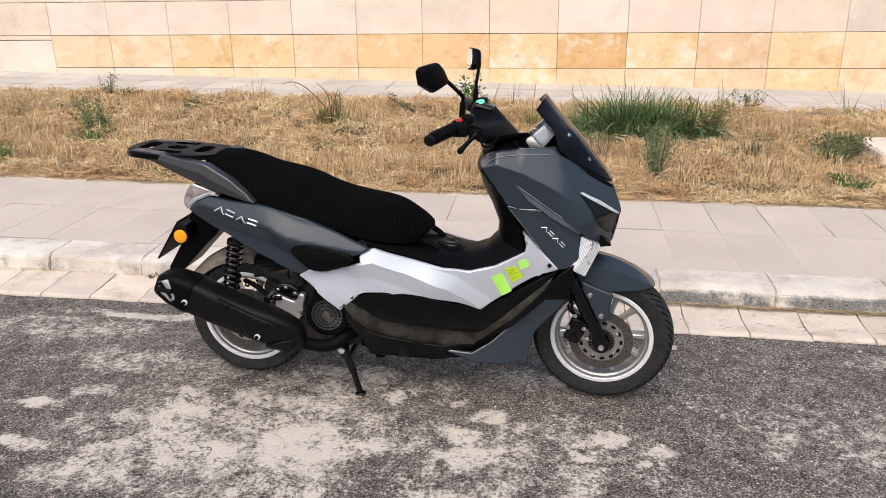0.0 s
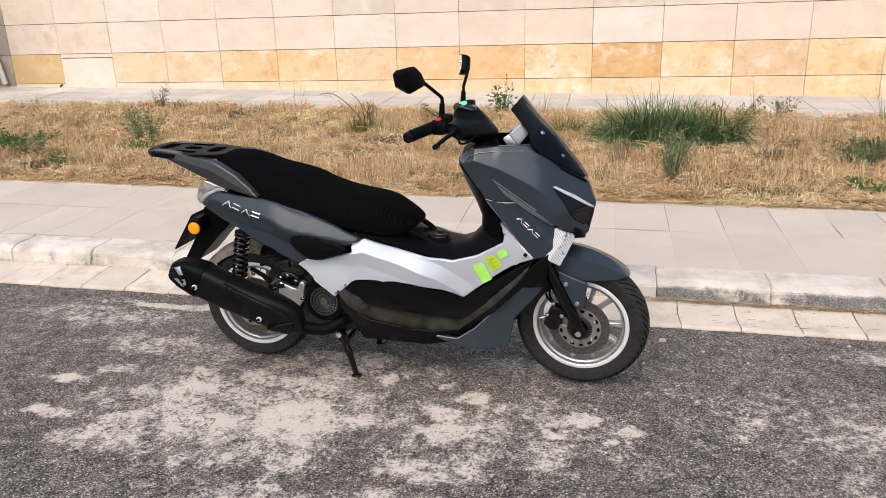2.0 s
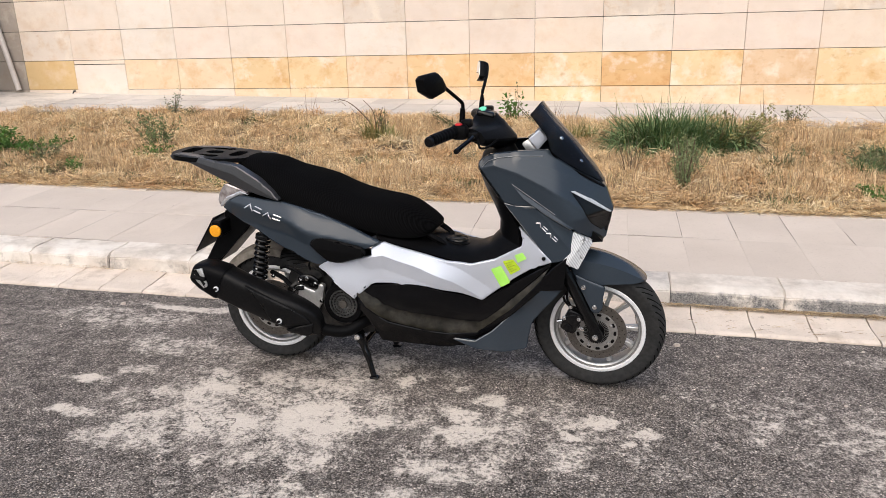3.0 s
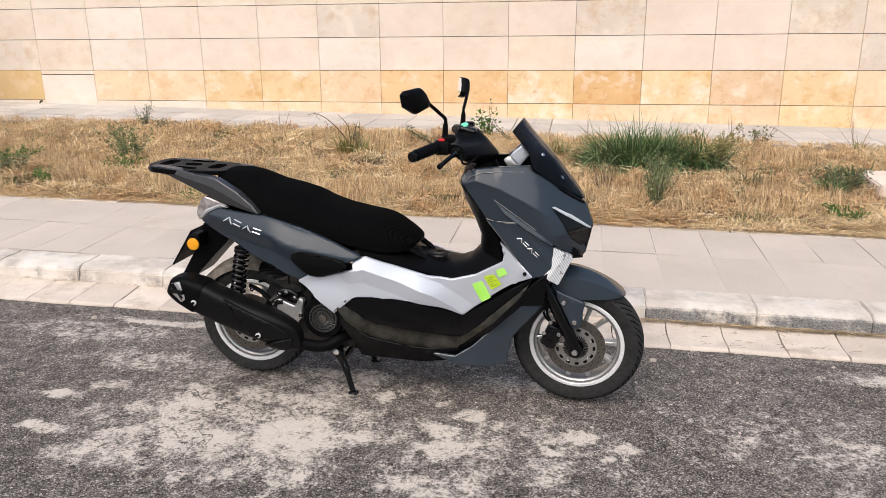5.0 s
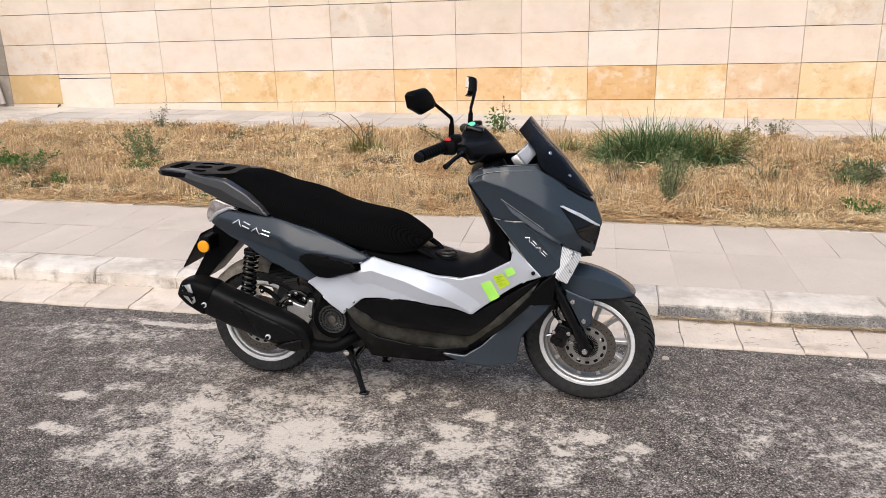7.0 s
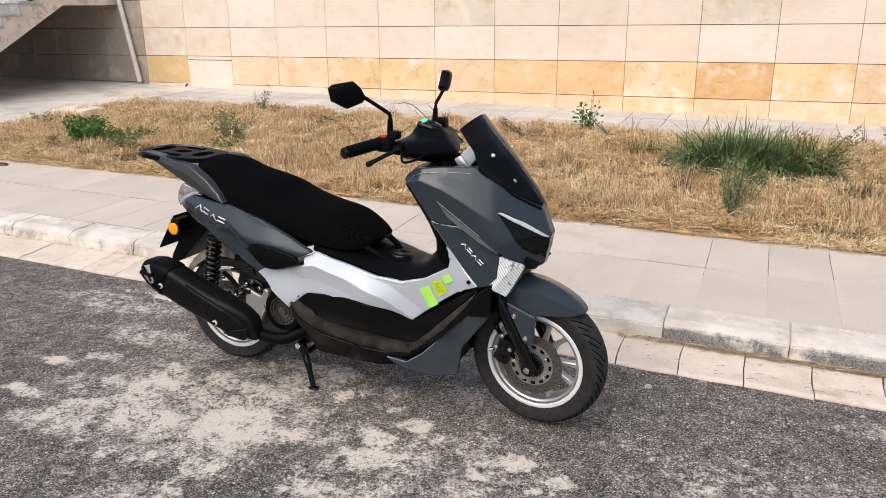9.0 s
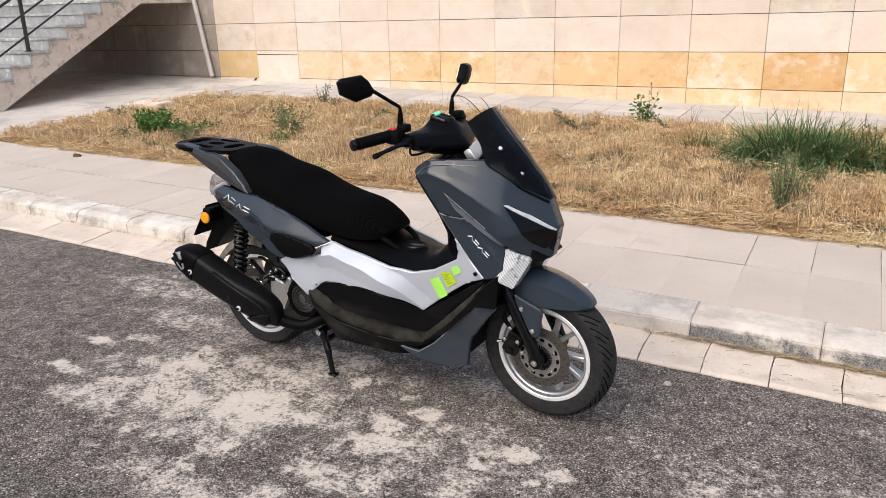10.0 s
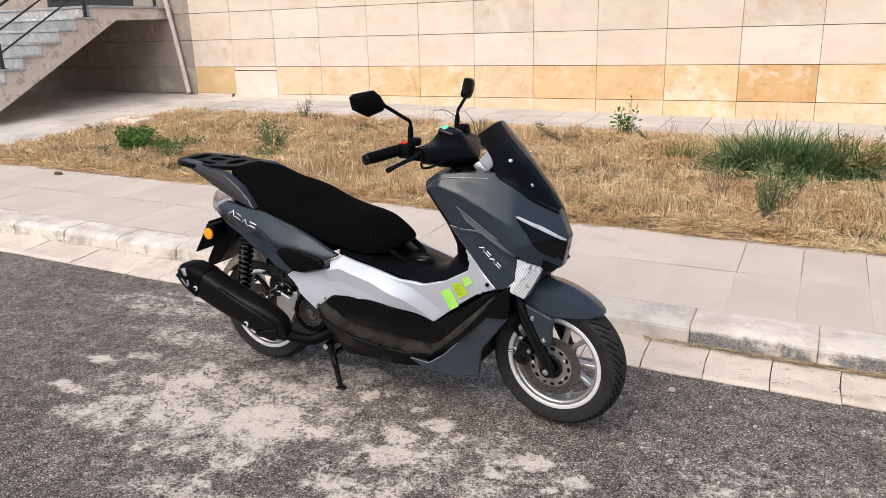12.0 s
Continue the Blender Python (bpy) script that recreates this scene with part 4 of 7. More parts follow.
# -- rear body --
TAIL = [(-0.125, 0.65), (-0.084, 0.683), (-0.027, 0.708), (0.148, 0.70), (0.318, 0.664), (0.437, 0.619), (0.54, 0.574), (0.504, 0.557), (0.337, 0.491), (0.295, 0.47), (0.149, 0.518), (0.0, 0.597), (-0.086, 0.632)]
tails = pair("tail_panel", PAINT, TAIL, body_w, "slate grey tail panel", blur=0.12, cell=0.012, ridges=[(curve(TAIL_FOLD, 16), 0.028, 0.06)])
pair("side_pod", MATT, [(0.276, 0.566), (0.318, 0.595), (0.489, 0.556), (0.492, 0.526), (0.386, 0.492), (0.342, 0.499)], pod_w, "black plastic insert", blur=0.05, out=0.004, cell=0.012, corner=0.012, lip=0.006, ridges=[([(0.30, 0.552), (0.49, 0.530)], 0.006, 0.05)])
pair("tail_lamp", LAMP_RED, [(-0.093, 0.748), (-0.12, 0.717), (-0.139, 0.674), (-0.127, 0.652), (-0.084, 0.686), (-0.027, 0.712), (0.02, 0.716), (-0.042, 0.733)], body_w, "pale tail lamp lens", out=0.004, thick=0.09)
# chrome strip stands in for the white highlight at the tail lamp
for s in (-1, 1):
    part("lamp_highlight", shell([(-0.132, 0.660), (-0.126, 0.652), (-0.082, 0.686), (-0.027, 0.711), (0.012, 0.712), (-0.03, 0.722), (-0.090, 0.697)], body_w, s, 0.007, 0.012, cell=0.012, corner=0.002, lip=0.002), CHROME, scooter, "bright strip set as the tail lamp's highlight")
bm = bmesh.new()
prism(bm, [(-0.12, 0.655), (-0.10, 0.735), (0.0, 0.76), (0.5, 0.60), (0.5, 0.57), (0.30, 0.50), (0.15, 0.54), (0.0, 0.61)], "y", -0.095, 0.095)
part("tail_core", bm, MATT, scooter, smooth=False)

# seat: cross-sections along the bike (forward, top, lower edge, half width)
SEAT = [(-0.062, 0.818, 0.812, 0.05), (-0.035, 0.838, 0.800, 0.085), (0.05, 0.835, 0.772, 0.125), (0.14, 0.815, 0.712, 0.165), (0.22, 0.797, 0.690, 0.178), (0.285, 0.778, 0.670, 0.182),
        (0.335, 0.752, 0.655, 0.182), (0.40, 0.732, 0.632, 0.180), (0.48, 0.722, 0.605, 0.172), (0.56, 0.717, 0.585, 0.158), (0.615, 0.702, 0.575, 0.146), (0.665, 0.668, 0.572, 0.130), (0.705, 0.635, 0.574, 0.108), (0.73, 0.608, 0.580, 0.078), (0.738, 0.596, 0.588, 0.03)]
SEAT = [(x - 0.020 * max(0.0, x - 0.45) / 0.29, low + (top - low) * (0.78 if x > 0.1 else 0.86), low, w) for x, top, low, w in SEAT]
dense = smooth_line([Vector(s[:3] + (0,))[:3] for s in SEAT], 60)
wid = smooth_line([(s[0], s[3], 0) for s in SEAT], 60)
rings = []
for p, q in zip(dense, wid):
    ring = []
    for k in range(28):
        a = math.pi * k / 27
        c, s = math.cos(a), math.sin(a)
        y = q[1] * (abs(c) ** 0.74) * (1 if c > 0 else -1)
        ring.append((p[0] - 0.015 * (1 - s), y, p[2] + (p[1] - p[2]) * s ** 0.82))
    rings.append(ring)
bm = bmesh.new()
loft(bm, rings)
seat = part("seat", bm, MATT, scooter, "long stepped seat")
bm = bmesh.new()
cover_rings = [[(x, y * 1.02 + 0.0, z + 0.004) for x, y, z in ring] for ring in rings]
loft(bm, cover_rings)
part("seat_cover", bm, KNIT, seat, "black knitted mesh seat cover")

# grab rail and carrier
RAIL = [(-0.34, 0.843), (-0.328, 0.823), (-0.25, 0.817), (-0.105, 0.764), (0.029, 0.725), (0.156, 0.704), (0.128, 0.733), (0.062, 0.777), (-0.029, 0.82), (-0.124, 0.829), (-0.208, 0.843), (-0.309, 0.848)]
grab = tagged(new("grab_rail"), "satin grey grab rail with flat luggage carrier")
grab.parent = scooter


def rail_w(x, z):
    return max(0.10, min(0.198, 0.195 + (x - 0.15) * 0.22))


RAIL_GREY = simple("satin_grey_rail", (0.045, 0.046, 0.050), (0.06, 0.06, 0.064), 300, 0.38, 0.4, 0.2)
pair("side_rail", RAIL_GREY, RAIL, rail_w, parent=grab, thick=0.035, ridges=[([(-0.25, 0.83), (-0.05, 0.79), (0.14, 0.713)], 0.006, 0.03)])


def plate_with_holes(outer, holes, half):
    """A flat plate in (x, y) with cut-outs, as one moulded piece."""
    loops = [[Vector((x, y, 0)) for x, y in loop] for loop in [outer] + holes]
    flat = [v for loop in loops for v in loop]
    bm = bmesh.new()
    top = [bm.verts.new((v.x, v.y, half)) for v in flat]
    low = [bm.verts.new((v.x, v.y, -half)) for v in flat]
    for a, b, c in tessellate_polygon(loops):
        bm.faces.new((top[a], top[b], top[c]))
        bm.faces.new((low[c], low[b], low[a]))
    i = 0
    for loop in loops:
        n = len(loop)
        for k in range(n):
            a, b = i + k, i + (k + 1) % n
            bm.faces.new((top[a], top[b], low[b], low[a]))
        i += n
    return bm


def oval(x0, x1, y0, y1):
    return rounded([(x0, y0), (x1, y0), (x1, y1), (x0, y1)], min(x1 - x0, y1 - y0) * 0.3)


half_plan = [(-0.355, 0.045), (-0.340, 0.090), (-0.300, 0.118), (-0.225, 0.126), (-0.12, 0.112), (-0.035, 0.080)]
bm = plate_with_holes(rounded(half_plan + [(x, -y) for x, y in half_plan[::-1]], 0.012),
                      [oval(-0.325, -0.275, -0.055, 0.055), oval(-0.245, -0.150, 0.055, 0.092), oval(-0.245, -0.150, -0.092, -0.055), oval(-0.235, -0.165, -0.026, 0.026), oval(-0.125, -0.075, -0.05, 0.05)], 0.008)
for v in bm.verts:
    v.co.z += 0.839 - 0.040 * (v.co.x + 0.34) - 0.10 * max(0.0, abs(v.co.y) - 0.09)
part("carrier", bm, MATT, grab, "black slotted luggage carrier")

# number plate holder
hanger = tagged(new("plate_holder"), "black plate holder and rear mudguard")
hanger.parent = scooter
bm = bmesh.new()
prism(bm, [(-0.142, 0.63), (-0.03, 0.59), (-0.045, 0.56), (-0.105, 0.50), (-0.195, 0.405), (-0.262, 0.380), (-0.243, 0.42), (-0.165, 0.535)], "y", -0.075, 0.075)
bmesh.ops.bevel(bm, geom=bm.edges[:], offset=0.006, segments=2, affect="EDGES")
part("mudguard", bm, MATT, hanger)
bm = bmesh.new()
box(bm, -0.003, 0.003, -0.125, 0.125, -0.085, 0.085, 0.002)
bmesh.ops.transform(bm, matrix=pose(-0.212, 0, 0.535, 0, 33, 0), verts=bm.verts[:])
plate = part("number_plate", bm, MATT, hanger, "dark back of the number plate")
for s in (-1, 1):
    bm = bmesh.new()
    box(bm, -0.165, -0.125, s * 0.11 - 0.04, s * 0.11 + 0.04, 0.54, 0.60, 0.006)
    part("bracket", bm, MATT, hanger)
    bm = bmesh.new()
    disc(bm, (-0.145, s * 0.153, 0.563), (0, s, 0), 0.024, 0.012, 24, 0.004)
    part("reflector", bm, AMBER, hanger, "round amber reflector")
    bm = bmesh.new()
    disc(bm, (-0.145, s * 0.149, 0.563), (0, s, 0), 0.028, 0.008, 24, 0.002)
    part("reflector_rim", bm, MATT, hanger)

# -- silver side and lower covers --
SIDE_SILVER = [(0.546, 0.571), (0.672, 0.533), (0.774, 0.506), (0.857, 0.495), (0.943, 0.519), (1.043, 0.576), (1.055, 0.598), (1.025, 0.646), (1.046, 0.627), (1.146, 0.527), (1.078, 0.499), (1.01, 0.451), (0.897, 0.36),
               (0.821, 0.386), (0.698, 0.413), (0.579, 0.423), (0.5, 0.417), (0.449, 0.404), (0.436, 0.353), (0.379, 0.399), (0.353, 0.426), (0.292, 0.465), (0.334, 0.49), (0.396, 0.491), (0.509, 0.526), (0.504, 0.551)]

S_CREASE = [(0.50, 0.520), (0.546, 0.527), (0.672, 0.484), (0.795, 0.434), (0.890, 0.372)]
silvers = pair("side_panel", SILVER, SIDE_SILVER, body_w, "silver side panel", blur=0.05, out=0.004, corner=0.004, lip=0.003, cell=0.010, ridges=[(S_CREASE, 0.013, 0.05)])
LEDGE_TOP = [(0.466, 0.398), (0.515, 0.367), (0.552, 0.336), (0.598, 0.314), (0.665, 0.300), (0.743, 0.287), (0.814, 0.272), (0.887, 0.267), (0.904, 0.279), (0.929, 0.308), (0.990, 0.358), (1.051, 0.416), (1.100, 0.465), (1.140, 0.508)]
LEDGE_LOW = [(0.446, 0.379), (0.480, 0.327), (0.522, 0.289), (0.557, 0.269), (0.621, 0.250), (0.698, 0.229), (0.780, 0.217), (0.877, 0.222), (0.898, 0.243), (0.949, 0.288), (1.010, 0.343), (1.071, 0.412), (1.114, 0.464)]


def low_w(x, z):
    """Half width of the lower covers: full at the rear, drawn in before the front wheel and towards the ground."""
    line = [(0.40, 0.226), (0.58, 0.208), (0.72, 0.188), (0.86, 0.160), (0.95, 0.150), (1.03, 0.153), (1.12, 0.166), (1.25, 0.160)]
    total = 0.0
    for d in (-0.05, 0.0, 0.05):
        q = max(0.41, min(1.24, x + d))
        for a, b in zip(line, line[1:]):
            if q <= b[0]:
                total += a[1] + (b[1] - a[1]) * (q - a[0]) / (b[0] - a[0])
                break
    return total / 3 - 0.35 * max(0.0, 0.33 - z)


def ledge_w(x, z):
    return low_w(x, z) + 0.010 - 0.55 * min(0.05, seg_dist(x, z, LEDGE_LOW))


SILVER_LOW = [(0.449, 0.402), (0.579, 0.421), (0.70, 0.411), (0.897, 0.358), (1.146, 0.525)]


def panel_w(x, z):
    """The upper cover is flush with the silver panel above it and swells between its edges."""
    f = min(1.0, seg_dist(x, z, SILVER_LOW) / 0.05)
    return (1 - f) * (body_w(x, z) + 0.002) + f * (low_w(x, z) + 0.35 * min(0.03, seg_dist(x, z, LEDGE_TOP)))


pair("lower_cover", SATIN, SILVER_LOW + LEDGE_TOP[::-1], panel_w, "gloss black lower cover", blur=0.04, out=-0.003, lip=0.004, corner=0.003, cell=0.014)
pair("foot_ledge", DUSTY, LEDGE_TOP + LEDGE_LOW[::-1], ledge_w, "dusty ledge in the lower cover", blur=0.012, corner=0.0, lip=0.0, thick=0.02, cell=0.012)
pair("skirt", SATIN, LEDGE_LOW + [(1.150, 0.508), (1.195, 0.545), (1.186, 0.426), (1.108, 0.418), (0.932, 0.237), (0.87, 0.192), (0.87, 0.163), (0.742, 0.154), (0.593, 0.169), (0.518, 0.175), (0.503, 0.225), (0.457, 0.315)], low_w, "black lower skirt", blur=0.05, out=0.010, lip=0.003, corner=0.003, cell=0.016, ridges=[([(0.555, 0.262), (0.65, 0.215), (0.760, 0.188)], 0.010, 0.05)])
pair("belly_cover", PAINT, [(0.756, 0.198), (0.87, 0.195), (0.932, 0.239), (1.108, 0.42), (1.186, 0.428), (1.076, 0.283), (1.056, 0.172), (0.975, 0.156), (0.87, 0.164)], body_w, "slate grey belly cover", out=0.008, corner=0.005)
bm = bmesh.new()
prism(bm, [(0.47, 0.17), (0.45, 0.36), (0.53, 0.53), (0.70, 0.50), (0.86, 0.47), (1.0, 0.54), (1.02, 0.62), (0.93, 0.80), (0.96, 0.85), (1.08, 0.86), (1.20, 0.78), (1.20, 0.58), (1.10, 0.42), (1.03, 0.28), (1.02, 0.175), (0.75, 0.165)], "y", -0.105, 0.105)
part("body_core", bm, MATT, scooter, smooth=False)

# centre tunnel and leg shield: (centre), (edge), half width
TUNNEL = [((0.48, 0.60), (0.52, 0.575), 0.175), ((0.60, 0.575), (0.61, 0.553), 0.168), ((0.69, 0.552), (0.69, 0.530), 0.160), ((0.78, 0.533), (0.81, 0.500), 0.150), ((0.845, 0.525), (0.885, 0.496), 0.145), ((0.90, 0.548), (0.965, 0.523), 0.145),
          ((0.938, 0.590), (1.03, 0.568), 0.150), ((0.940, 0.640), (1.02, 0.640), 0.158), ((0.918, 0.700), (0.985, 0.71), 0.172), ((0.886, 0.770), (0.94, 0.775), 0.182), ((0.868, 0.84), (0.893, 0.84), 0.182), ((0.885, 0.885), (0.905, 0.878), 0.172), ((0.96, 0.905), (0.97, 0.895), 0.15)]
bm = bmesh.new()
loft(bm, [arch(c, e, w, 18, 2.6) for c, e, w in TUNNEL], False, False)
thicken(bm, 0.008)
tunnel = part("tunnel", bm, MATT, scooter, "matt black centre tunnel and leg shield")
bm = bmesh.new()
disc(bm, (0.778, -0.005, 0.533), (0.22, 0, 1), 0.048, 0.012, 32, 0.004)
cap = part("fuel_cap", bm, MATT, tunnel, "round black fuel filler cap")
bm = bmesh.new()
revolve(bm, [(-0.004, 0.036), (0.0, 0.039), (0.004, 0.036)], (0, 0, 0), 32)
box(bm, -0.028, 0.028, -0.004, 0.004, -0.007, 0.007, 0.002)
bmesh.ops.transform(bm, matrix=Matrix.Translation((0.779, -0.005, 0.540)) @ pose(0, 0, 0, 90, 0, 0) @ pose(0, 0, 0, 0, 8, 0), verts=bm.verts[:])
part("cap_ring", bm, ENGINE, tunnel)
for s in (-1, 1):
    bm = bmesh.new()
    tube(bm, [(0.665, s * 0.085, 0.585), (0.725, s * 0.075, 0.550), (0.745, s * 0.070, 0.535)], [0.012, 0.010, 0.006], 8)
    part("seat_hinge", bm, MATT, tunnel)

# -- front cowl --
CUT = [(0.976, 0.731), (1.013, 0.722), (1.086, 0.723), (1.111, 0.703), (1.212, 0.641)]
UPPER = [(0.885, 0.862), (0.899, 0.879), (0.929, 0.895), (1.016, 0.903), (1.12, 0.905), (1.20, 0.848), (1.307, 0.770), (1.339, 0.688), (1.331, 0.65), (1.316, 0.578), (1.284, 0.580), (1.212, 0.641), (1.111, 0.701), (1.086, 0.721), (1.013, 0.720), (0.976, 0.729), (0.897, 0.842)]
HEAD = [(1.197, 0.772), (1.209, 0.773), (1.264, 0.737), (1.333, 0.680), (1.331, 0.640), (1.302, 0.618), (1.270, 0.652), (1.236, 0.716)]
cowls = pair("front_cowl", PAINT, UPPER, cowl_w, "slate grey front cowl", blur=0.006, cell=0.012, thick=0.02, ridges=[(BROW, 0.002, 0.012), ([(1.03, 0.882), (1.13, 0.850), (1.195, 0.815)], 0.005, 0.03)])
heads = pair("headlamp", GLOSS, HEAD, cowl_w, "narrow dark headlamp", blur=0.01, out=0.007, cell=0.008, corner=0.003, lip=0.002)
for s, h in zip((-1, 1), heads):
    part("light_strip", shell([(1.197, 0.772), (1.209, 0.772), (1.264, 0.737), (1.333, 0.681), (1.331, 0.676), (1.262, 0.727), (1.212, 0.762)], cowl_w, s, 0.0095, 0.006, cell=0.008, corner=0.002, lip=0.002), WHITE_GLOSS, h, "white light strip")
    part("nose_vent", shell([(1.300, 0.644), (1.330, 0.646), (1.322, 0.606), (1.312, 0.614), (1.316, 0.626), (1.298, 0.632)], cowl_w, s, 0.007, 0.006, cell=0.008, corner=0.002, lip=0.002), GLOSS, h)
# raised fin: widens downwards, so that it faces the sky a little
FIN_TOP = [(1.003, 0.796), (1.212, 0.652)]


def fin_w(x, z):
    return cowl_w(x, z) + 0.001 + 0.70 * seg_dist(x, z, FIN_TOP)


pair("cowl_fin", PAINT, [(1.003, 0.796), (1.060, 0.757), (1.212, 0.652), (1.208, 0.645), (1.111, 0.703), (1.092, 0.716), (1.045, 0.748)], fin_w, "folded fin on the cowl", blur=0.004, cell=0.010, corner=0.001, lip=0.0, thick=0.014)
LEG = [(0.976, 0.727), (1.013, 0.718), (1.086, 0.719), (1.111, 0.699), (1.210, 0.638), (1.206, 0.556), (1.177, 0.531), (1.143, 0.521)]
WING_FOLD = [(1.086, 0.719), (1.145, 0.645), (1.203, 0.572)]


def wing_w(x, z):
    side = (x - 1.086) * 0.783 + (z - 0.719) * 0.622
    return cowl_w(min(x, 1.19), z) - (0.35 * side if side > 0 else 0.0)


legs = pair("cowl_wing", PAINT, LEG, wing_w, "slate grey cowl side", blur=0.006, out=0.002, cell=0.014, ridges=[(WING_FOLD, 0.001, 0.01)])


def signal_w(x, z):
    return 0.165 - max(0.0, x - 1.20) * 0.75


signals = pair("turn_signal", CLEAR, [(1.211, 0.634), (1.277, 0.588), (1.252, 0.535), (1.231, 0.493), (1.178, 0.534), (1.204, 0.562)], signal_w, "clear ribbed front turn signal", lip=0.002, cell=0.010, thick=0.05, corner=0.004, ridges=[([(1.20, 0.53), (1.25, 0.60)], 0.008, 0.03)])
bm = bmesh.new()
prism(bm, [(1.18, 0.48), (1.23, 0.50), (1.275, 0.58), (1.31, 0.585), (1.20, 0.70), (1.12, 0.60)], "y", -0.09, 0.09)
part("signal_housing", bm, MATT, scooter, smooth=False)
for s in (-1, 1):
    bolt("panel_screw", (1.117, s * 0.186, 0.541), (0, s, 0), 0.007, scooter, GLOSS)

# windscreen: (centre), (edge), half width from top to bottom
SCREEN = [((1.080, 1.055), (1.054, 1.022), 0.118), ((1.118, 1.008), (1.085, 0.988), 0.132), ((1.159, 0.964), (1.113, 0.955), 0.14), ((1.203, 0.919), (1.128, 0.905), 0.138), ((1.241, 0.871), (1.165, 0.872), 0.122), ((1.275, 0.830), (1.228, 0.830), 0.092), ((1.306, 0.784), (1.300, 0.784), 0.03)]
cen = smooth_line([(c[0], c[1], w) for c, e, w in SCREEN], 22)
edg = smooth_line([(e[0], e[1], 0) for c, e, w in SCREEN], 22)
bm = bmesh.new()
loft(bm, [arch((c[0], c[1]), (e[0], e[1]), c[2], 20, 1.9) for c, e in zip(cen, edg)], False, False)
thicken(bm, 0.004)
screen = part("windscreen", bm, SMOKED, scooter, "short smoked black windscreen")
for s in (-1, 1):
    bolt("screen_screw", (1.156, s * 0.089, 0.940), (0.55, 0.62 * s, 0.55), 0.007, screen)
    bolt("screen_screw", (1.222, s * 0.067, 0.860), (0.6, 0.6 * s, 0.5), 0.007, screen)
bm = bmesh.new()
loft(bm, [arch((c[0] - 0.03, c[1] - 0.03), (e[0] + 0.005, e[1] - 0.012), c[2] * 0.93, 12, 1.9) for c, e in list(zip(cen, edg))[9:]], False, False)
thicken(bm, 0.006)
part("screen_mount", bm, MATT, screen)
for s in (-1, 1):
    part("screen_bracket", shell([(1.082, 0.970), (1.045, 0.935), (1.078, 0.898), (1.112, 0.940)], lambda x, z: 0.095, s, 0.0, 0.03, cell=0.03, corner=0.003), SILVER, screen, "silver screen bracket")
    part("bracket_side", shell([(1.046, 0.934), (1.022, 0.918), (1.038, 0.896), (1.078, 0.897)], lambda x, z: 0.090, s, 0.0, 0.03, cell=0.03, corner=0.003), ALLOY, screen)

# -- handlebar --
bars = tagged(new("handlebar"), "black covered handlebar with grips and mirrors")
bars.parent = scooter
PROFILE = [(0.835, 0.985), (0.838, 1.012), (0.873, 1.022), (0.915, 1.008), (0.955, 0.970), (0.998, 0.925), (0.985, 0.900), (0.93, 0.890), (0.875, 0.915), (0.845, 0.95)]
mid = Vector((0.868, 0.968))
rings = []
for k in range(21):
    y = -0.185 + 0.37 * k / 20
    u = abs(y) / 0.185
    sx = 1 - 0.62 * u ** 1.3
    rise, drop = 0.24 + 0.76 * math.exp(-((y - 0.03) / 0.050) ** 2), 1 - 0.5 * u ** 1.6
    ring = []
    for p in rounded(PROFILE, 0.006):
        dz = p[1] - mid[1]
        ring.append((mid[0] + (p[0] - mid[0]) * sx, y, mid[1] + dz * (rise if dz > 0 else drop)))
    rings.append(ring)
bm = bmesh.new()
loft(bm, rings)
cover = part("bar_cover", bm, MATT, bars)
cover.data.set_sharp_from_angle(angle=radians(24))
bm = bmesh.new()
box(bm, -0.034, 0.034, -0.036, 0.036, -0.012, 0.012, 0.011, 3)
bmesh.ops.transform(bm, matrix=pose(0.880, 0.022, 1.004, 0, 14, 0), verts=bm.verts[:])
dash = part("dashboard", bm, GLOSS, bars, "dark glossy instrument panel")
bm = bmesh.new()
disc(bm, (0.868, 0.004, 1.0225), (-0.12, -0.40, 0.90), 0.014, 0.003, 20)
part("sticker", bm, MINT, dash, "mint green round sticker")
bm = bmesh.new()
tube(bm, [(0.93, 0, 0.90), (0.985, 0, 0.80), (1.03, 0, 0.72)], 0.05, 14)
part("steering_column", bm, MATT, bars)
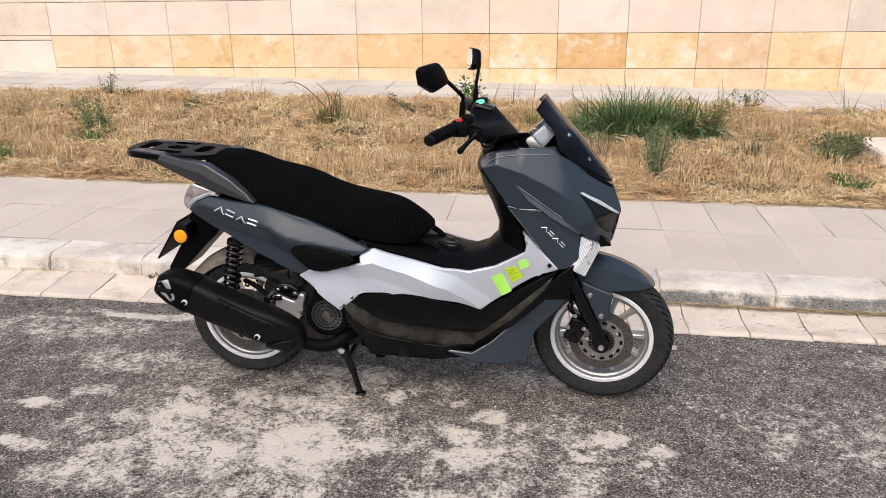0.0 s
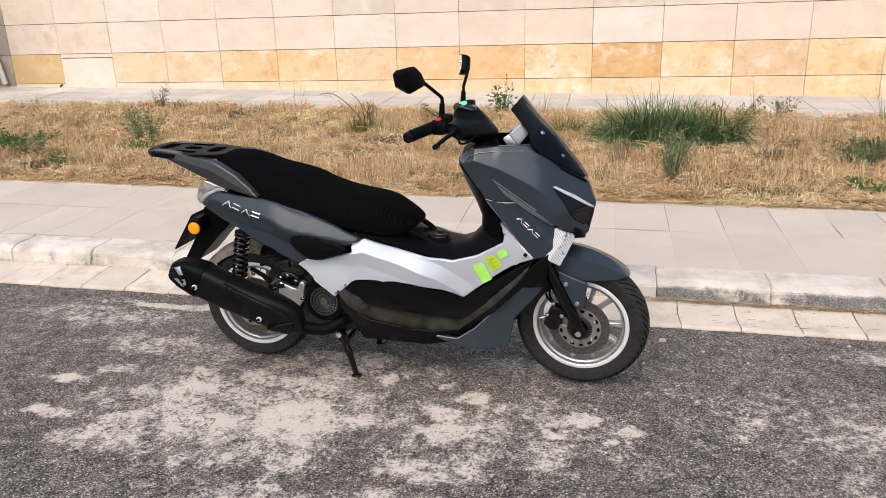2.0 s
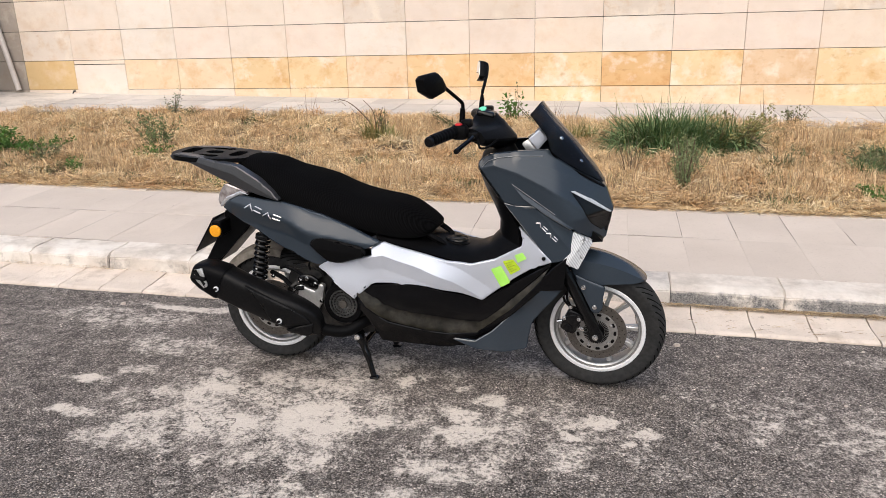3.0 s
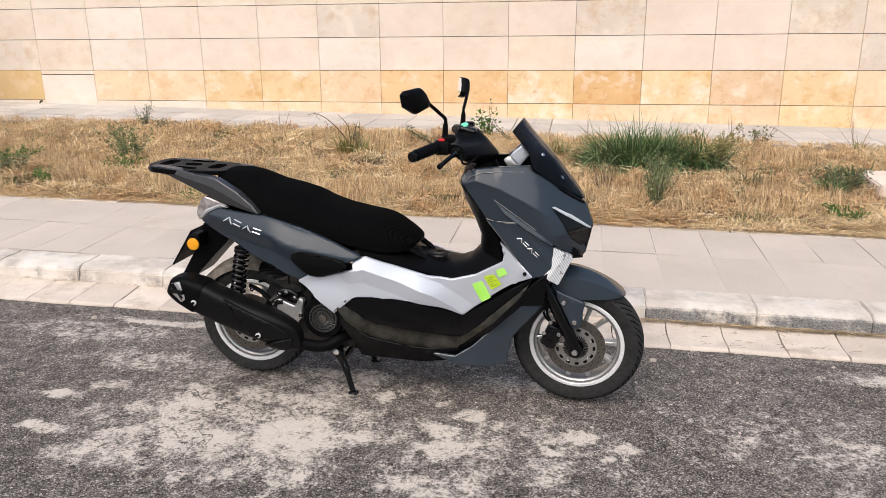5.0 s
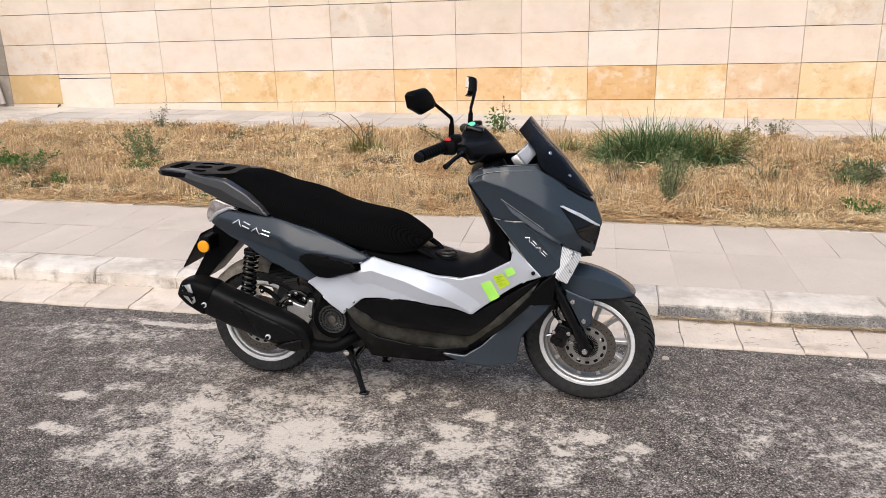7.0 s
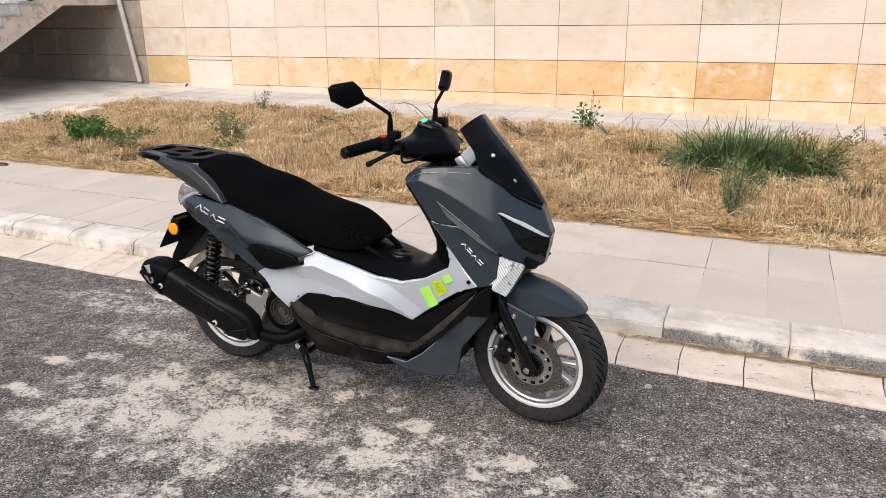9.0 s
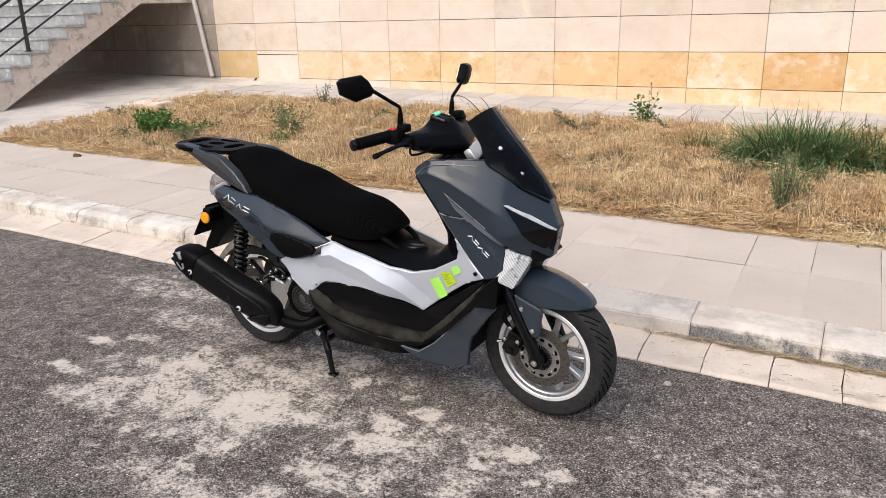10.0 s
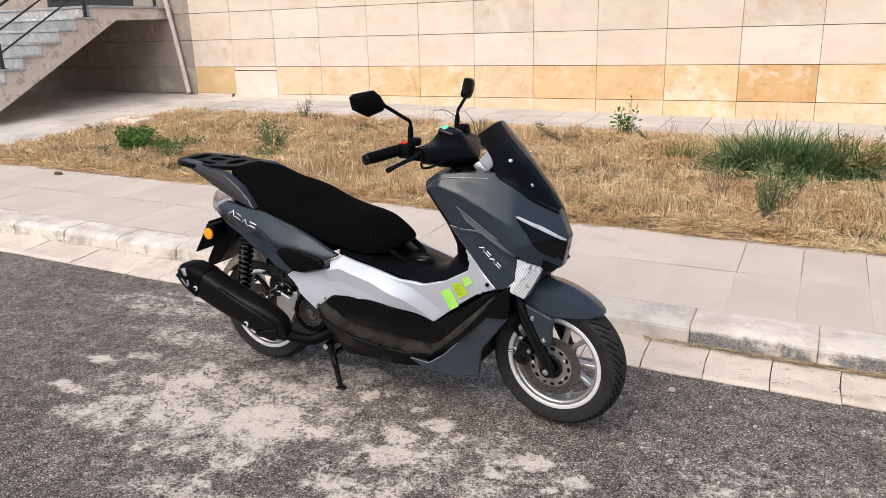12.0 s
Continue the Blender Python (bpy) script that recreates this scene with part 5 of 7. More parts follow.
for s in (-1, 1):
    bm = bmesh.new()
    pts = [(0.838, s * 0.165, 0.978), (0.815, s * 0.225, 0.974), (0.790, s * 0.28, 0.967), (0.772, s * 0.322, 0.962)]
    tube(bm, smooth_line(pts, 46), [0.0188 if k < 12 or k % 4 < 2 else 0.0196 for k in range(46)], 16)
    grip = part("grip", bm, MATT, bars, "black rubber grip")
    bm = bmesh.new()
    disc(bm, (0.768, s * 0.333, 0.9605), Vector((-0.4, s, -0.1)), 0.018, 0.016, 16, 0.005)
    part("bar_end", bm, GLOSS, grip)
    bm = bmesh.new()
    box(bm, 0.808, 0.862, -0.025, 0.025, 0.948, 0.998, 0.012, 2)
    for v in bm.verts:
        v.co.y += s * 0.200
    box(bm, 0.835, 0.872, s * 0.175 - 0.02, s * 0.175 + 0.02, 0.985, 1.012, 0.008, 2)
    box(bm, 0.860, 0.895, s * 0.185 - 0.022, s * 0.185 + 0.022, 0.940, 0.972, 0.008, 2)
    box(bm, 0.800, 0.815, s * 0.195 - 0.012, s * 0.195 + 0.012, 0.960, 0.985, 0.003)
    part("switch_housing", bm, MATT, bars)
    if s < 0:
        bm = bmesh.new()
        box(bm, 0.822, 0.844, s * 0.208 - 0.010, s * 0.208 + 0.010, 0.992, 1.003, 0.004)
        part("stop_switch", bm, RED, bars, "red engine stop switch")
    bm = bmesh.new()
    tube(bm, smooth_line([(0.882, s * 0.185, 0.957), (0.880, s * 0.24, 0.955), (0.868, s * 0.30, 0.945), (0.858, s * 0.350, 0.935)], 12), [0.009] * 4 + [0.007] * 5 + [0.0075, 0.009, 0.009], 8)
    part("brake_lever", bm, GLOSS, bars, "black brake lever")
    bm = bmesh.new()
    tube(bm, smooth_line([(0.895, s * 0.20, 0.950), (0.91, s * 0.225, 0.925), (0.93, s * 0.18, 0.925), (0.95, s * 0.10, 0.94), (0.96, s * 0.05, 0.92)], 16), 0.004, 6)
    part("brake_cable", bm, MATT, bars)
    ahead = 0.042 if s > 0 else 0.0
    mirror = tagged(new("mirror"), "black angular mirror on a bent stem")
    mirror.parent = scooter
    bm = bmesh.new()
    tube(bm, [(0.832, s * 0.170, 1.000), (0.834, s * 0.172, 1.045)], [0.0105, 0.0085], 10)
    tube(bm, smooth_line([(0.834, s * 0.172, 1.040), (0.834, s * 0.176, 1.062), (0.822 + ahead * 0.3, s * 0.205, 1.082), (0.803 + ahead * 0.75, s * 0.248, 1.110), (0.792 + ahead, s * 0.270, 1.124)], 14), 0.0062, 8)
    part("stem", bm, MATT, mirror)
    # head: hexagon of (outwards, up)
    hexa = [(-0.058, -0.012), (-0.040, 0.020), (-0.018, 0.039), (0.050, 0.034), (0.064, 0.024), (0.058, -0.014), (0.008, -0.041), (-0.046, -0.028)]
    bm = bmesh.new()
    loft(bm, [[(d, u * k, v * k) for u, v in hexa] for d, k in ((-0.014, 0.94), (-0.010, 1.0), (0.004, 1.0), (0.016, 0.88), (0.022, 0.62))])
    place_head = Matrix.Translation((0.766 + ahead, s * 0.308, 1.131)) @ pose(0, 0, 0, 0, 9 if s > 0 else -4, 0) @ Matrix.Rotation(radians(17 if s > 0 else -27), 4, "Z") @ Matrix.Diagonal((1, s, 1, 1))
    bmesh.ops.transform(bm, matrix=place_head, verts=bm.verts[:])
    head = part("mirror_head", bm, MATT, mirror)
    bm = bmesh.new()
    loft(bm, [[(d, u * 0.90, v * 0.90) for u, v in hexa] for d in (-0.0152, -0.0135)])
    bmesh.ops.transform(bm, matrix=place_head, verts=bm.verts[:])
    part("mirror_glass", bm, MIRROR, mirror, "silvered mirror glass", smooth=False)


# -- wheels --
def bm_vert(c, a, y, r):
    return (c[0] + r * math.cos(a), c[1] + y, c[2] + r * math.sin(a))


def wheel(name, c, R, half, label, spokes=5):
    w = tagged(new(name), label)
    w.parent = scooter
    prof = []
    n = 22
    for i in range(n + 1):
        a = -1.30 + 2.60 * i / n
        prof.append((half * math.sin(a) / math.sin(1.30) * (1.0 if abs(a) < 1.2 else 0.97), 0.185 + (R - 0.185) * (math.cos(a) ** 0.55 if math.cos(a) > 0 else 0)))
    prof = [(-half * 0.74, 0.168), (-half * 0.86, 0.176)] + prof + [(half * 0.86, 0.176), (half * 0.74, 0.168)]

    # the rings twist towards the shoulders, so that each groove is one clean slanting cut
    cuts, per = 48, 8
    rings = []
    for k in range(cuts * per):
        ring = []
        for y, r in prof:
            e = abs(y) / half
            a = 2 * math.pi * k / (cuts * per) + 0.34 * e ** 1.4 + (math.pi / cuts if y > 0 else 0.0)
            deep = 0.0030 if k % per < 1 and 0.12 < e and r > R * 0.915 and (k // per % 2 or e > 0.5) else 0.0
            ring.append(bm_vert(c, a, y, r - deep))
        rings.append(ring)
    bm = bmesh.new()
    rings = [[bm.verts.new(v) for v in ring] for ring in rings]
    for k, (a, b) in enumerate(zip(rings, rings[1:] + rings[:1])):
        for i in range(len(prof) - 1):
            f = bm.faces.new((a[i], a[i + 1], b[i + 1], b[i]))
            y, r = (prof[i][0] + prof[i + 1][0]) / 2, min(prof[i][1], prof[i + 1][1])
            e = abs(y) / half
            # groove faces take near-black rubber, their depth shade put into the colour
            if k % per < 1 and 0.12 < e and r > R * 0.905 and (k // per % 2 or e > 0.5):
                f.material_index = 1
    part("tyre", bm, (TYRE, GROOVE_SHADE), w, "black tyre with slanting tread grooves")
    h = half * 0.80
    bm = bmesh.new()
    revolve(bm, [(-h, 0.176), (-h, 0.157), (-h + 0.012, 0.152), (-0.02, 0.145), (0.02, 0.145), (h - 0.012, 0.152), (h, 0.157), (h, 0.176)], c, 96)
    rim = part("rim", bm, SHADED_BARREL, w, "cast silver alloy rim")
    for s in (-1, 1):
        bm = bmesh.new()
        revolve(bm, [(s * (h - 0.004), 0.1575), (s * (h + 0.002), 0.1595), (s * (h + 0.004), 0.162), (s * (h + 0.004), 0.1715), (s * (h - 0.002), 0.1775)], c, 96)
        part("rim_edge", bm, RIM_EDGE, w, "bright rim edge")
        bm = bmesh.new()
        revolve(bm, [(s * (h - 0.016), 0.1475), (s * (h - 0.010), 0.1480), (s * (h - 0.006), 0.1530), (s * (h - 0.010), 0.1545)], c, 96)
        part("rim_step", bm, ALLOY, w, "inner step of the rim")
    for k in range(spokes):
        for d in (-15, 15):
            a, b2 = radians(360 / spokes * k - 14 + d * 0.8), radians(360 / spokes * k - 14 + d)
            bm = bmesh.new()
            p0 = Vector((c[0] + 0.045 * math.cos(a), c[1], c[2] + 0.045 * math.sin(a)))
            p1 = Vector((c[0] + 0.152 * math.cos(b2), c[1], c[2] + 0.152 * math.sin(b2)))
            t = (p1 - p0).normalized().cross(Vector((0, 1, 0)))
            loft(bm, [[p + t * sx * wd + Vector((0, sy * dp, 0)) for sx, sy in ((-1, -1), (1, -1), (1, 1), (-1, 1))] for p, wd, dp in ((p0, 0.010, 0.018), (p0.lerp(p1, 0.6), 0.007, 0.014), (p1, 0.010, 0.018))])
            bmesh.ops.bevel(bm, geom=bm.edges[:], offset=0.003, segments=1, affect="EDGES")
            part("spoke", bm, ALLOY, w)
    bm = bmesh.new()
    disc(bm, c, (0, 1, 0), 0.052, 0.09, 32, 0.006)
    disc(bm, c, (0, 1, 0), 0.020, 0.19, 20)
    part("hub", bm, ENGINE, w)
    return w


def brake_disc(parent, c, y, r):
    bm = bmesh.new()
    revolve(bm, [(-0.002, r * 0.60), (-0.002, r), (0.002, r), (0.002, r * 0.60), (-0.002, r * 0.60)], (c[0], y, c[2]), 72)
    part("brake_disc", bm, DISC_STEEL, parent, "drilled steel brake disc")
    bm = bmesh.new()
    for k in range(36):
        a = radians(10 * k)
        q = r * (0.93, 0.86, 0.79)[k % 3]
        disc(bm, (c[0] + q * math.cos(a), y, c[2] + q * math.sin(a)), (0, 1, 0), 0.0020, 0.0056, 8)
    for k in range(13):
        for d in (-3, 0, 3):
            a = radians(360 / 13 * k + d)
            disc(bm, (c[0] + r * 0.62 * math.cos(a), y - 0.003, c[2] + r * 0.62 * math.sin(a)), (0, 1, 0), 0.0052, 0.006, 10)
    part("disc_holes", bm, GLOSS, parent)
    bm = bmesh.new()
    revolve(bm, [(-0.005, 0.030), (-0.005, r * 0.71), (0.004, r * 0.71), (0.004, 0.030)], (c[0], y, c[2]), 48)
    part("disc_carrier", bm, DISC_INNER, parent)
    bm = bmesh.new()
    for k in range(40):
        a = radians(9 * k)
        m = Matrix.Translation((c[0] + 0.039 * math.cos(a), y - 0.006, c[2] + 0.039 * math.sin(a))) @ Matrix.Rotation(-a, 4, "Y")
        q = bmesh.ops.create_cube(bm, size=1.0, matrix=m @ Matrix.Diagonal((0.014, 0.004, 0.0034, 1)))
    revolve(bm, [(-0.010, 0.020), (-0.010, 0.031), (-0.004, 0.031)], (c[0], y, c[2]), 40)
    part("sensor_ring", bm, GLOSS, parent, "black slotted sensor ring")
    for k in range(5):
        a = radians(72 * k + 30)
        bolt("disc_bolt", (c[0] + 0.060 * math.cos(a), y - 0.006, c[2] + 0.060 * math.sin(a)), (0, -1, 0), 0.0065, parent)


STEER = radians(-5)
FC, RC = Vector((1.307, 0, 0.238)), Vector((0.03, 0, 0.228))
rear_wheel = wheel("rear_wheel", RC, 0.230, 0.062, "rear wheel with silver cast rim")
front_wheel = wheel("front_wheel", FC, 0.241, 0.054, "front wheel with silver cast rim and brake disc")
brake_disc(front_wheel, FC, -0.062, 0.108)
brake_disc(rear_wheel, RC, -0.070, 0.118)

# -- front end --
fork = tagged(new("front_fork"), "black telescopic front fork with brake caliper")
fork.parent = scooter
for s in (-1, 1):
    bm = bmesh.new()
    tube(bm, [(1.12, s * 0.092, 0.62), (1.215, s * 0.092, 0.43)], 0.016, 14)
    tube(bm, [(1.195, s * 0.092, 0.465), (1.215, s * 0.092, 0.43), (1.290, s * 0.092, 0.285), (1.318, s * 0.092, 0.222)], [0.023, 0.024, 0.022, 0.020], 16)
    disc(bm, (1.309, s * 0.092, 0.236), (0, 1, 0), 0.026, 0.03, 20, 0.004)
    part("fork_leg", bm, GLOSS, fork)
    bolt("axle_nut", (1.309, s * 0.110, 0.236), (0, s, 0), 0.011, fork, head=0.012)
caliper_bm = bmesh.new()
box(caliper_bm, -0.030, 0.030, -0.026, 0.026, -0.045, 0.045, 0.012, 2)
disc(caliper_bm, (0.0, -0.026, 0.012), (0, 1, 0), 0.021, 0.012, 20, 0.004)
disc(caliper_bm, (0.0, -0.026, -0.026), (0, 1, 0), 0.016, 0.010, 20, 0.003)
bmesh.ops.transform(caliper_bm, matrix=pose(1.222, -0.085, 0.285, 0, 24, 0), verts=caliper_bm.verts[:])
caliper = part("caliper", caliper_bm, GLOSS, fork, "black brake caliper")
for p in ((1.250, -0.118, 0.303), (1.218, -0.112, 0.345), (1.196, -0.112, 0.300), (1.262, -0.108, 0.262)):
    bolt("caliper_bolt", p, (0, -1, 0), 0.0078, fork)
bm = bmesh.new()
tube(bm, [(1.190, -0.115, 0.292), (1.172, -0.115, 0.286)], 0.006, 8)
part("bleed_nipple", bm, STEEL, fork)
for k in range(2):
    bm = bmesh.new()
    tube(bm, smooth_line([(1.225, -0.105, 0.335), (1.205 - 0.012 * k, -0.118, 0.38), (1.208 + 0.008 * k, -0.11, 0.43), (1.19 + 0.01 * k, -0.09, 0.49), (1.17, -0.06, 0.56)], 16), 0.0045, 6)
    part("brake_hose", bm, MATT, fork)
fender = tagged(new("front_fender"), "slate grey front fender")
fender.parent = scooter
F = [((1.185, 0.525), (1.225, 0.455), 0.082), ((1.24, 0.532), (1.262, 0.44), 0.090), ((1.29, 0.528), (1.305, 0.432), 0.088), ((1.345, 0.514), (1.345, 0.432), 0.080), ((1.40, 0.490), (1.390, 0.433), 0.070), ((1.436, 0.466), (1.430, 0.435), 0.058), ((1.460, 0.447), (1.453, 0.437), 0.042), ((1.469, 0.438), (1.465, 0.435), 0.022)]
cr = smooth_line([(c[0], c[1], w) for c, e, w in F], 26)
ed = smooth_line([(e[0], e[1], 0) for c, e, w in F], 26)
bm = bmesh.new()
rows = []
for c, e in zip(cr, ed):
    row = []
    for i in range(21):
        u = -1 + 2 * i / 20
        e2 = abs(u)
        f = 0.22 * (e2 / 0.7) ** 1.6 if e2 < 0.7 else 0.22 + 0.78 * (e2 - 0.7) / 0.3
        half = c[2] * (e2 / 0.7 * 0.88 if e2 < 0.7 else 0.88 + 0.12 * (e2 - 0.7) / 0.3)
        row.append((c[0] + (e[0] - c[0]) * f, half * (1 if u > 0 else -1), c[1] + (e[1] - c[1]) * f))
    rows.append(row)
loft(bm, rows, False, False)
thicken(bm, 0.004)
fender_shell = part("fender_shell", bm, PAINT, fender)
fender_shell.data.set_sharp_from_angle(angle=radians(16))
for s in (-1, 1):
    part("fender_stay", shell([(1.228, 0.470), (1.26, 0.455), (1.335, 0.430), (1.328, 0.345), (1.312, 0.325), (1.292, 0.332), (1.258, 0.40), (1.235, 0.44)], lambda x, z: 0.098, s, 0.008, 0.008, cell=0.03), PAINT, fender)
    bolt("fender_bolt", (1.302, s * 0.113, 0.354), (0, s, 0), 0.009, fender)
    bolt("fender_bolt", (1.261, s * 0.113, 0.425), (0, s, 0), 0.009, fender)
# turn wheel, fork and fender a little to the right about the steering axis
axis = Vector((-0.454, 0, 0.891))
turn = Matrix.Translation(FC) @ Matrix.Rotation(STEER, 4, axis) @ Matrix.Translation(-FC)
for ob in (front_wheel, fork, fender):
    ob.matrix_basis = turn
bars.matrix_basis = Matrix.Translation((0.90, 0, 0.95)) @ Matrix.Rotation(radians(-1.5), 4, axis) @ Matrix.Translation((-0.90, 0, -0.95))

# -- rear end: engine, shock absorbers, exhaust --
engine = tagged(new("engine"), "dusty dark engine and swing arm with alloy plate")
engine.parent = scooter
bm = bmesh.new()
prism(bm, [(0.02, 0.19), (0.02, 0.27), (0.16, 0.30), (0.22, 0.42), (0.36, 0.45), (0.50, 0.40), (0.52, 0.22), (0.44, 0.16), (0.28, 0.19), (0.18, 0.18)], "y", -0.105, 0.13)
bmesh.ops.bevel(bm, geom=bm.edges[:], offset=0.012, segments=2, affect="EDGES")
part("crankcase", bm, ENGINE, engine)
bm = bmesh.new()
prism(bm, [(0.130, 0.380), (0.150, 0.425), (0.215, 0.440), (0.27, 0.425), (0.285, 0.40), (0.24, 0.385), (0.19, 0.33), (0.145, 0.335)], "y", -0.135, -0.08)
bmesh.ops.bevel(bm, geom=bm.edges[:], offset=0.006, segments=2, affect="EDGES")
part("air_box", bm, ENGINE, engine)
part("alloy_plate", shell([(0.181, 0.366), (0.218, 0.350), (0.250, 0.340), (0.262, 0.374), (0.285, 0.366), (0.276, 0.33), (0.274, 0.30), (0.252, 0.268), (0.236, 0.225), (0.182, 0.27), (0.173, 0.31)], lambda x, z: 0.142, -1, 0.0, 0.02, cell=0.03), ALLOY, engine, "bare alloy plate")
part("hanger_plate", shell([(0.182, 0.372), (0.180, 0.398), (0.205, 0.408), (0.240, 0.405), (0.268, 0.386), (0.262, 0.366), (0.245, 0.352), (0.215, 0.364)], lambda x, z: 0.150, -1, 0.0, 0.012, cell=0.03), GLOSS, engine)
for p in ((0.195, -0.158, 0.387), (0.223, -0.158, 0.397), (0.255, -0.158, 0.377), (0.080, -0.150, 0.395), (0.273, -0.150, 0.305)):
    bolt("engine_bolt", p, (0, -1, 0), 0.0085, engine)
bm = bmesh.new()
tube(bm, [(0.143, -0.12, 0.332), (0.143, -0.185, 0.330)], 0.012, 16)
tube(bm, [(0.164, -0.12, 0.356), (0.160, -0.178, 0.354)], [0.016, 0.013], 16)
part("spacer", bm, STEEL, engine)
bm = bmesh.new()
tube(bm, smooth_line([(0.10, -0.12, 0.42), (0.15, -0.15, 0.435), (0.20, -0.14, 0.40), (0.24, -0.15, 0.37)], 14), 0.006, 6)
tube(bm, smooth_line([(0.255, -0.15, 0.49), (0.235, -0.155, 0.455), (0.238, -0.155, 0.43)], 10), 0.004, 6)
tube(bm, smooth_line([(0.30, -0.15, 0.45), (0.33, -0.16, 0.40), (0.31, -0.165, 0.34)], 10), 0.006, 6)
tube(bm, smooth_line([(0.06, -0.12, 0.40), (0.12, -0.15, 0.39), (0.16, -0.15, 0.355), (0.20, -0.14, 0.35)], 14), 0.009, 8)
part("hose", bm, MATT, engine)
# fan housing with its round grille
fan = tagged(new("fan_cover"), "round radiator fan cover with slotted grille")
fan.parent = scooter
FX, FZ = 0.374, 0.315
bm = bmesh.new()
revolve(bm, [(0.06, 0.080), (-0.005, 0.080), (-0.014, 0.074), (-0.014, 0.058), (-0.006, 0.056), (0.0, 0.0)], (FX, -0.172, FZ), 48)
part("fan_housing", bm, MATT, fan)
bm = bmesh.new()
for r in (0.052, 0.040, 0.028):
    revolve(bm, [(-0.003, r - 0.0028), (-0.003, r + 0.0028), (0.003, r + 0.0028), (0.003, r - 0.0028), (-0.003, r - 0.0028)], (FX, -0.182, FZ), 48)
for k in range(22):
    a = radians(360 / 22 * k)
    p0 = Vector((FX + 0.016 * math.cos(a), -0.181, FZ + 0.016 * math.sin(a)))
    p1 = Vector((FX + 0.053 * math.cos(a + 0.7), -0.181, FZ + 0.053 * math.sin(a + 0.7)))
    tube(bm, [p0, p1], 0.0022, 5)
part("grille", bm, GRILLE, fan, "dark metal grille with curved slots")
bm = bmesh.new()
disc(bm, (FX, -0.184, FZ), (0, 1, 0), 0.016, 0.010, 20, 0.003)
part("grille_boss", bm, DISC_STEEL, fan)

for s in (-1, 1):
    shock = tagged(new("shock_absorber"), "black rear shock absorber with coil spring")
    shock.parent = scooter
    top, low = Vector((0.058, s * 0.148, 0.580)), Vector((0.006, s * 0.148, 0.300))
    bm = bmesh.new()
    tube(bm, [top, low], 0.012, 12)
    tube(bm, [low.lerp(top, 0.22), low], 0.020, 14)
    disc(bm, low, (0, 1, 0), 0.022, 0.03, 18, 0.004)
    disc(bm, low.lerp(top, 0.90), top - low, 0.030, 0.016, 20, 0.003)
    part("damper", bm, GLOSS, shock)
    bm = bmesh.new()
    d = top - low
    u = d.normalized().cross(Vector((0, 1, 0)))
    coil = []
    for k in range(9 * 14 + 1):
        a = 2 * math.pi * k / 14
        coil.append(low + d * (0.20 + 0.68 * k / (9 * 14)) + 0.025 * (math.cos(a) * u + math.sin(a) * Vector((0, 1, 0))))
    tube(bm, coil, 0.0058, 6)
    part("coil_spring", bm, GLOSS, shock)

# hugger over the rear tyre
bm = bmesh.new()
revolve(bm, [(-0.078, 0.222), (-0.072, 0.248), (-0.05, 0.258), (0.0, 0.262), (0.05, 0.258), (0.072, 0.248), (0.078, 0.222)], RC, 30, None, 78, 152)
thicken(bm, 0.004)
part("hugger", bm, MUDDY, scooter, "dusty black hugger over the rear tyre")

SILENCER = simple("specked_black_silencer", (0.0030, 0.0030, 0.0034), (0.006, 0.006, 0.0065), 160, 0.36, spec=0.13, relief=0.2, dust=0.016, dust_scale=200)
exhaust = tagged(new("exhaust"), "matt black silencer with slotted end cap")
exhaust.parent = scooter


def squircle(c, u, v, a, b, n=28, p=0.48):
    out = []
    for k in range(n):
        t = 2 * math.pi * k / n
        cs, sn = math.cos(t), math.sin(t)
        out.append(Vector(c) + u * (a * abs(cs) ** p * (1 if cs > 0 else -1)) + v * (b * abs(sn) ** p * (1 if sn > 0 else -1)))
    return out


# (forward, up, half height, half depth, sideways)
CAN = [(0.312, 0.232, 0.018, 0.020, -0.250), (0.286, 0.266, 0.044, 0.036, -0.255), (0.217, 0.300, 0.058, 0.048, -0.266), (0.125, 0.335, 0.058, 0.052, -0.272), (0.031, 0.372, 0.058, 0.053, -0.276), (-0.03, 0.400, 0.059, 0.053, -0.279), (-0.06, 0.413, 0.058, 0.052, -0.280)]
ax = Vector((-0.91, -0.06, 0.40)).normalized()
side = Vector((0, 1, 0))
upv = ax.cross(side).normalized()
upv = upv if upv.z > 0 else -upv
bm = bmesh.new()
cl = smooth_line([(a, b, c) for a, b, c, d, e in CAN], 26)
cd = smooth_line([(d, e, 0) for a, b, c, d, e in CAN], 26)
loft(bm, [squircle((p[0], q[1], p[1]), upv, side, p[2], q[0]) for p, q in zip(cl, cd)])
part("silencer", bm, SILENCER, exhaust)


def can_w(x, z):
    """Half width of the silencer's outer side at a place along it."""
    line = CAN[::-1]
    for a, b in zip(line, line[1:]):
        if x <= b[0]:
            break
    f = max(0.0, min(1.0, (x - a[0]) / (b[0] - a[0])))
    zc, half, deep, side_y = (a[i] + (b[i] - a[i]) * f for i in (1, 2, 3, 4))
    u = min(1.0, abs(z - zc) * 0.92 / (half + 0.004))
    return -side_y + deep * (1 - u ** 4.17) ** 0.24


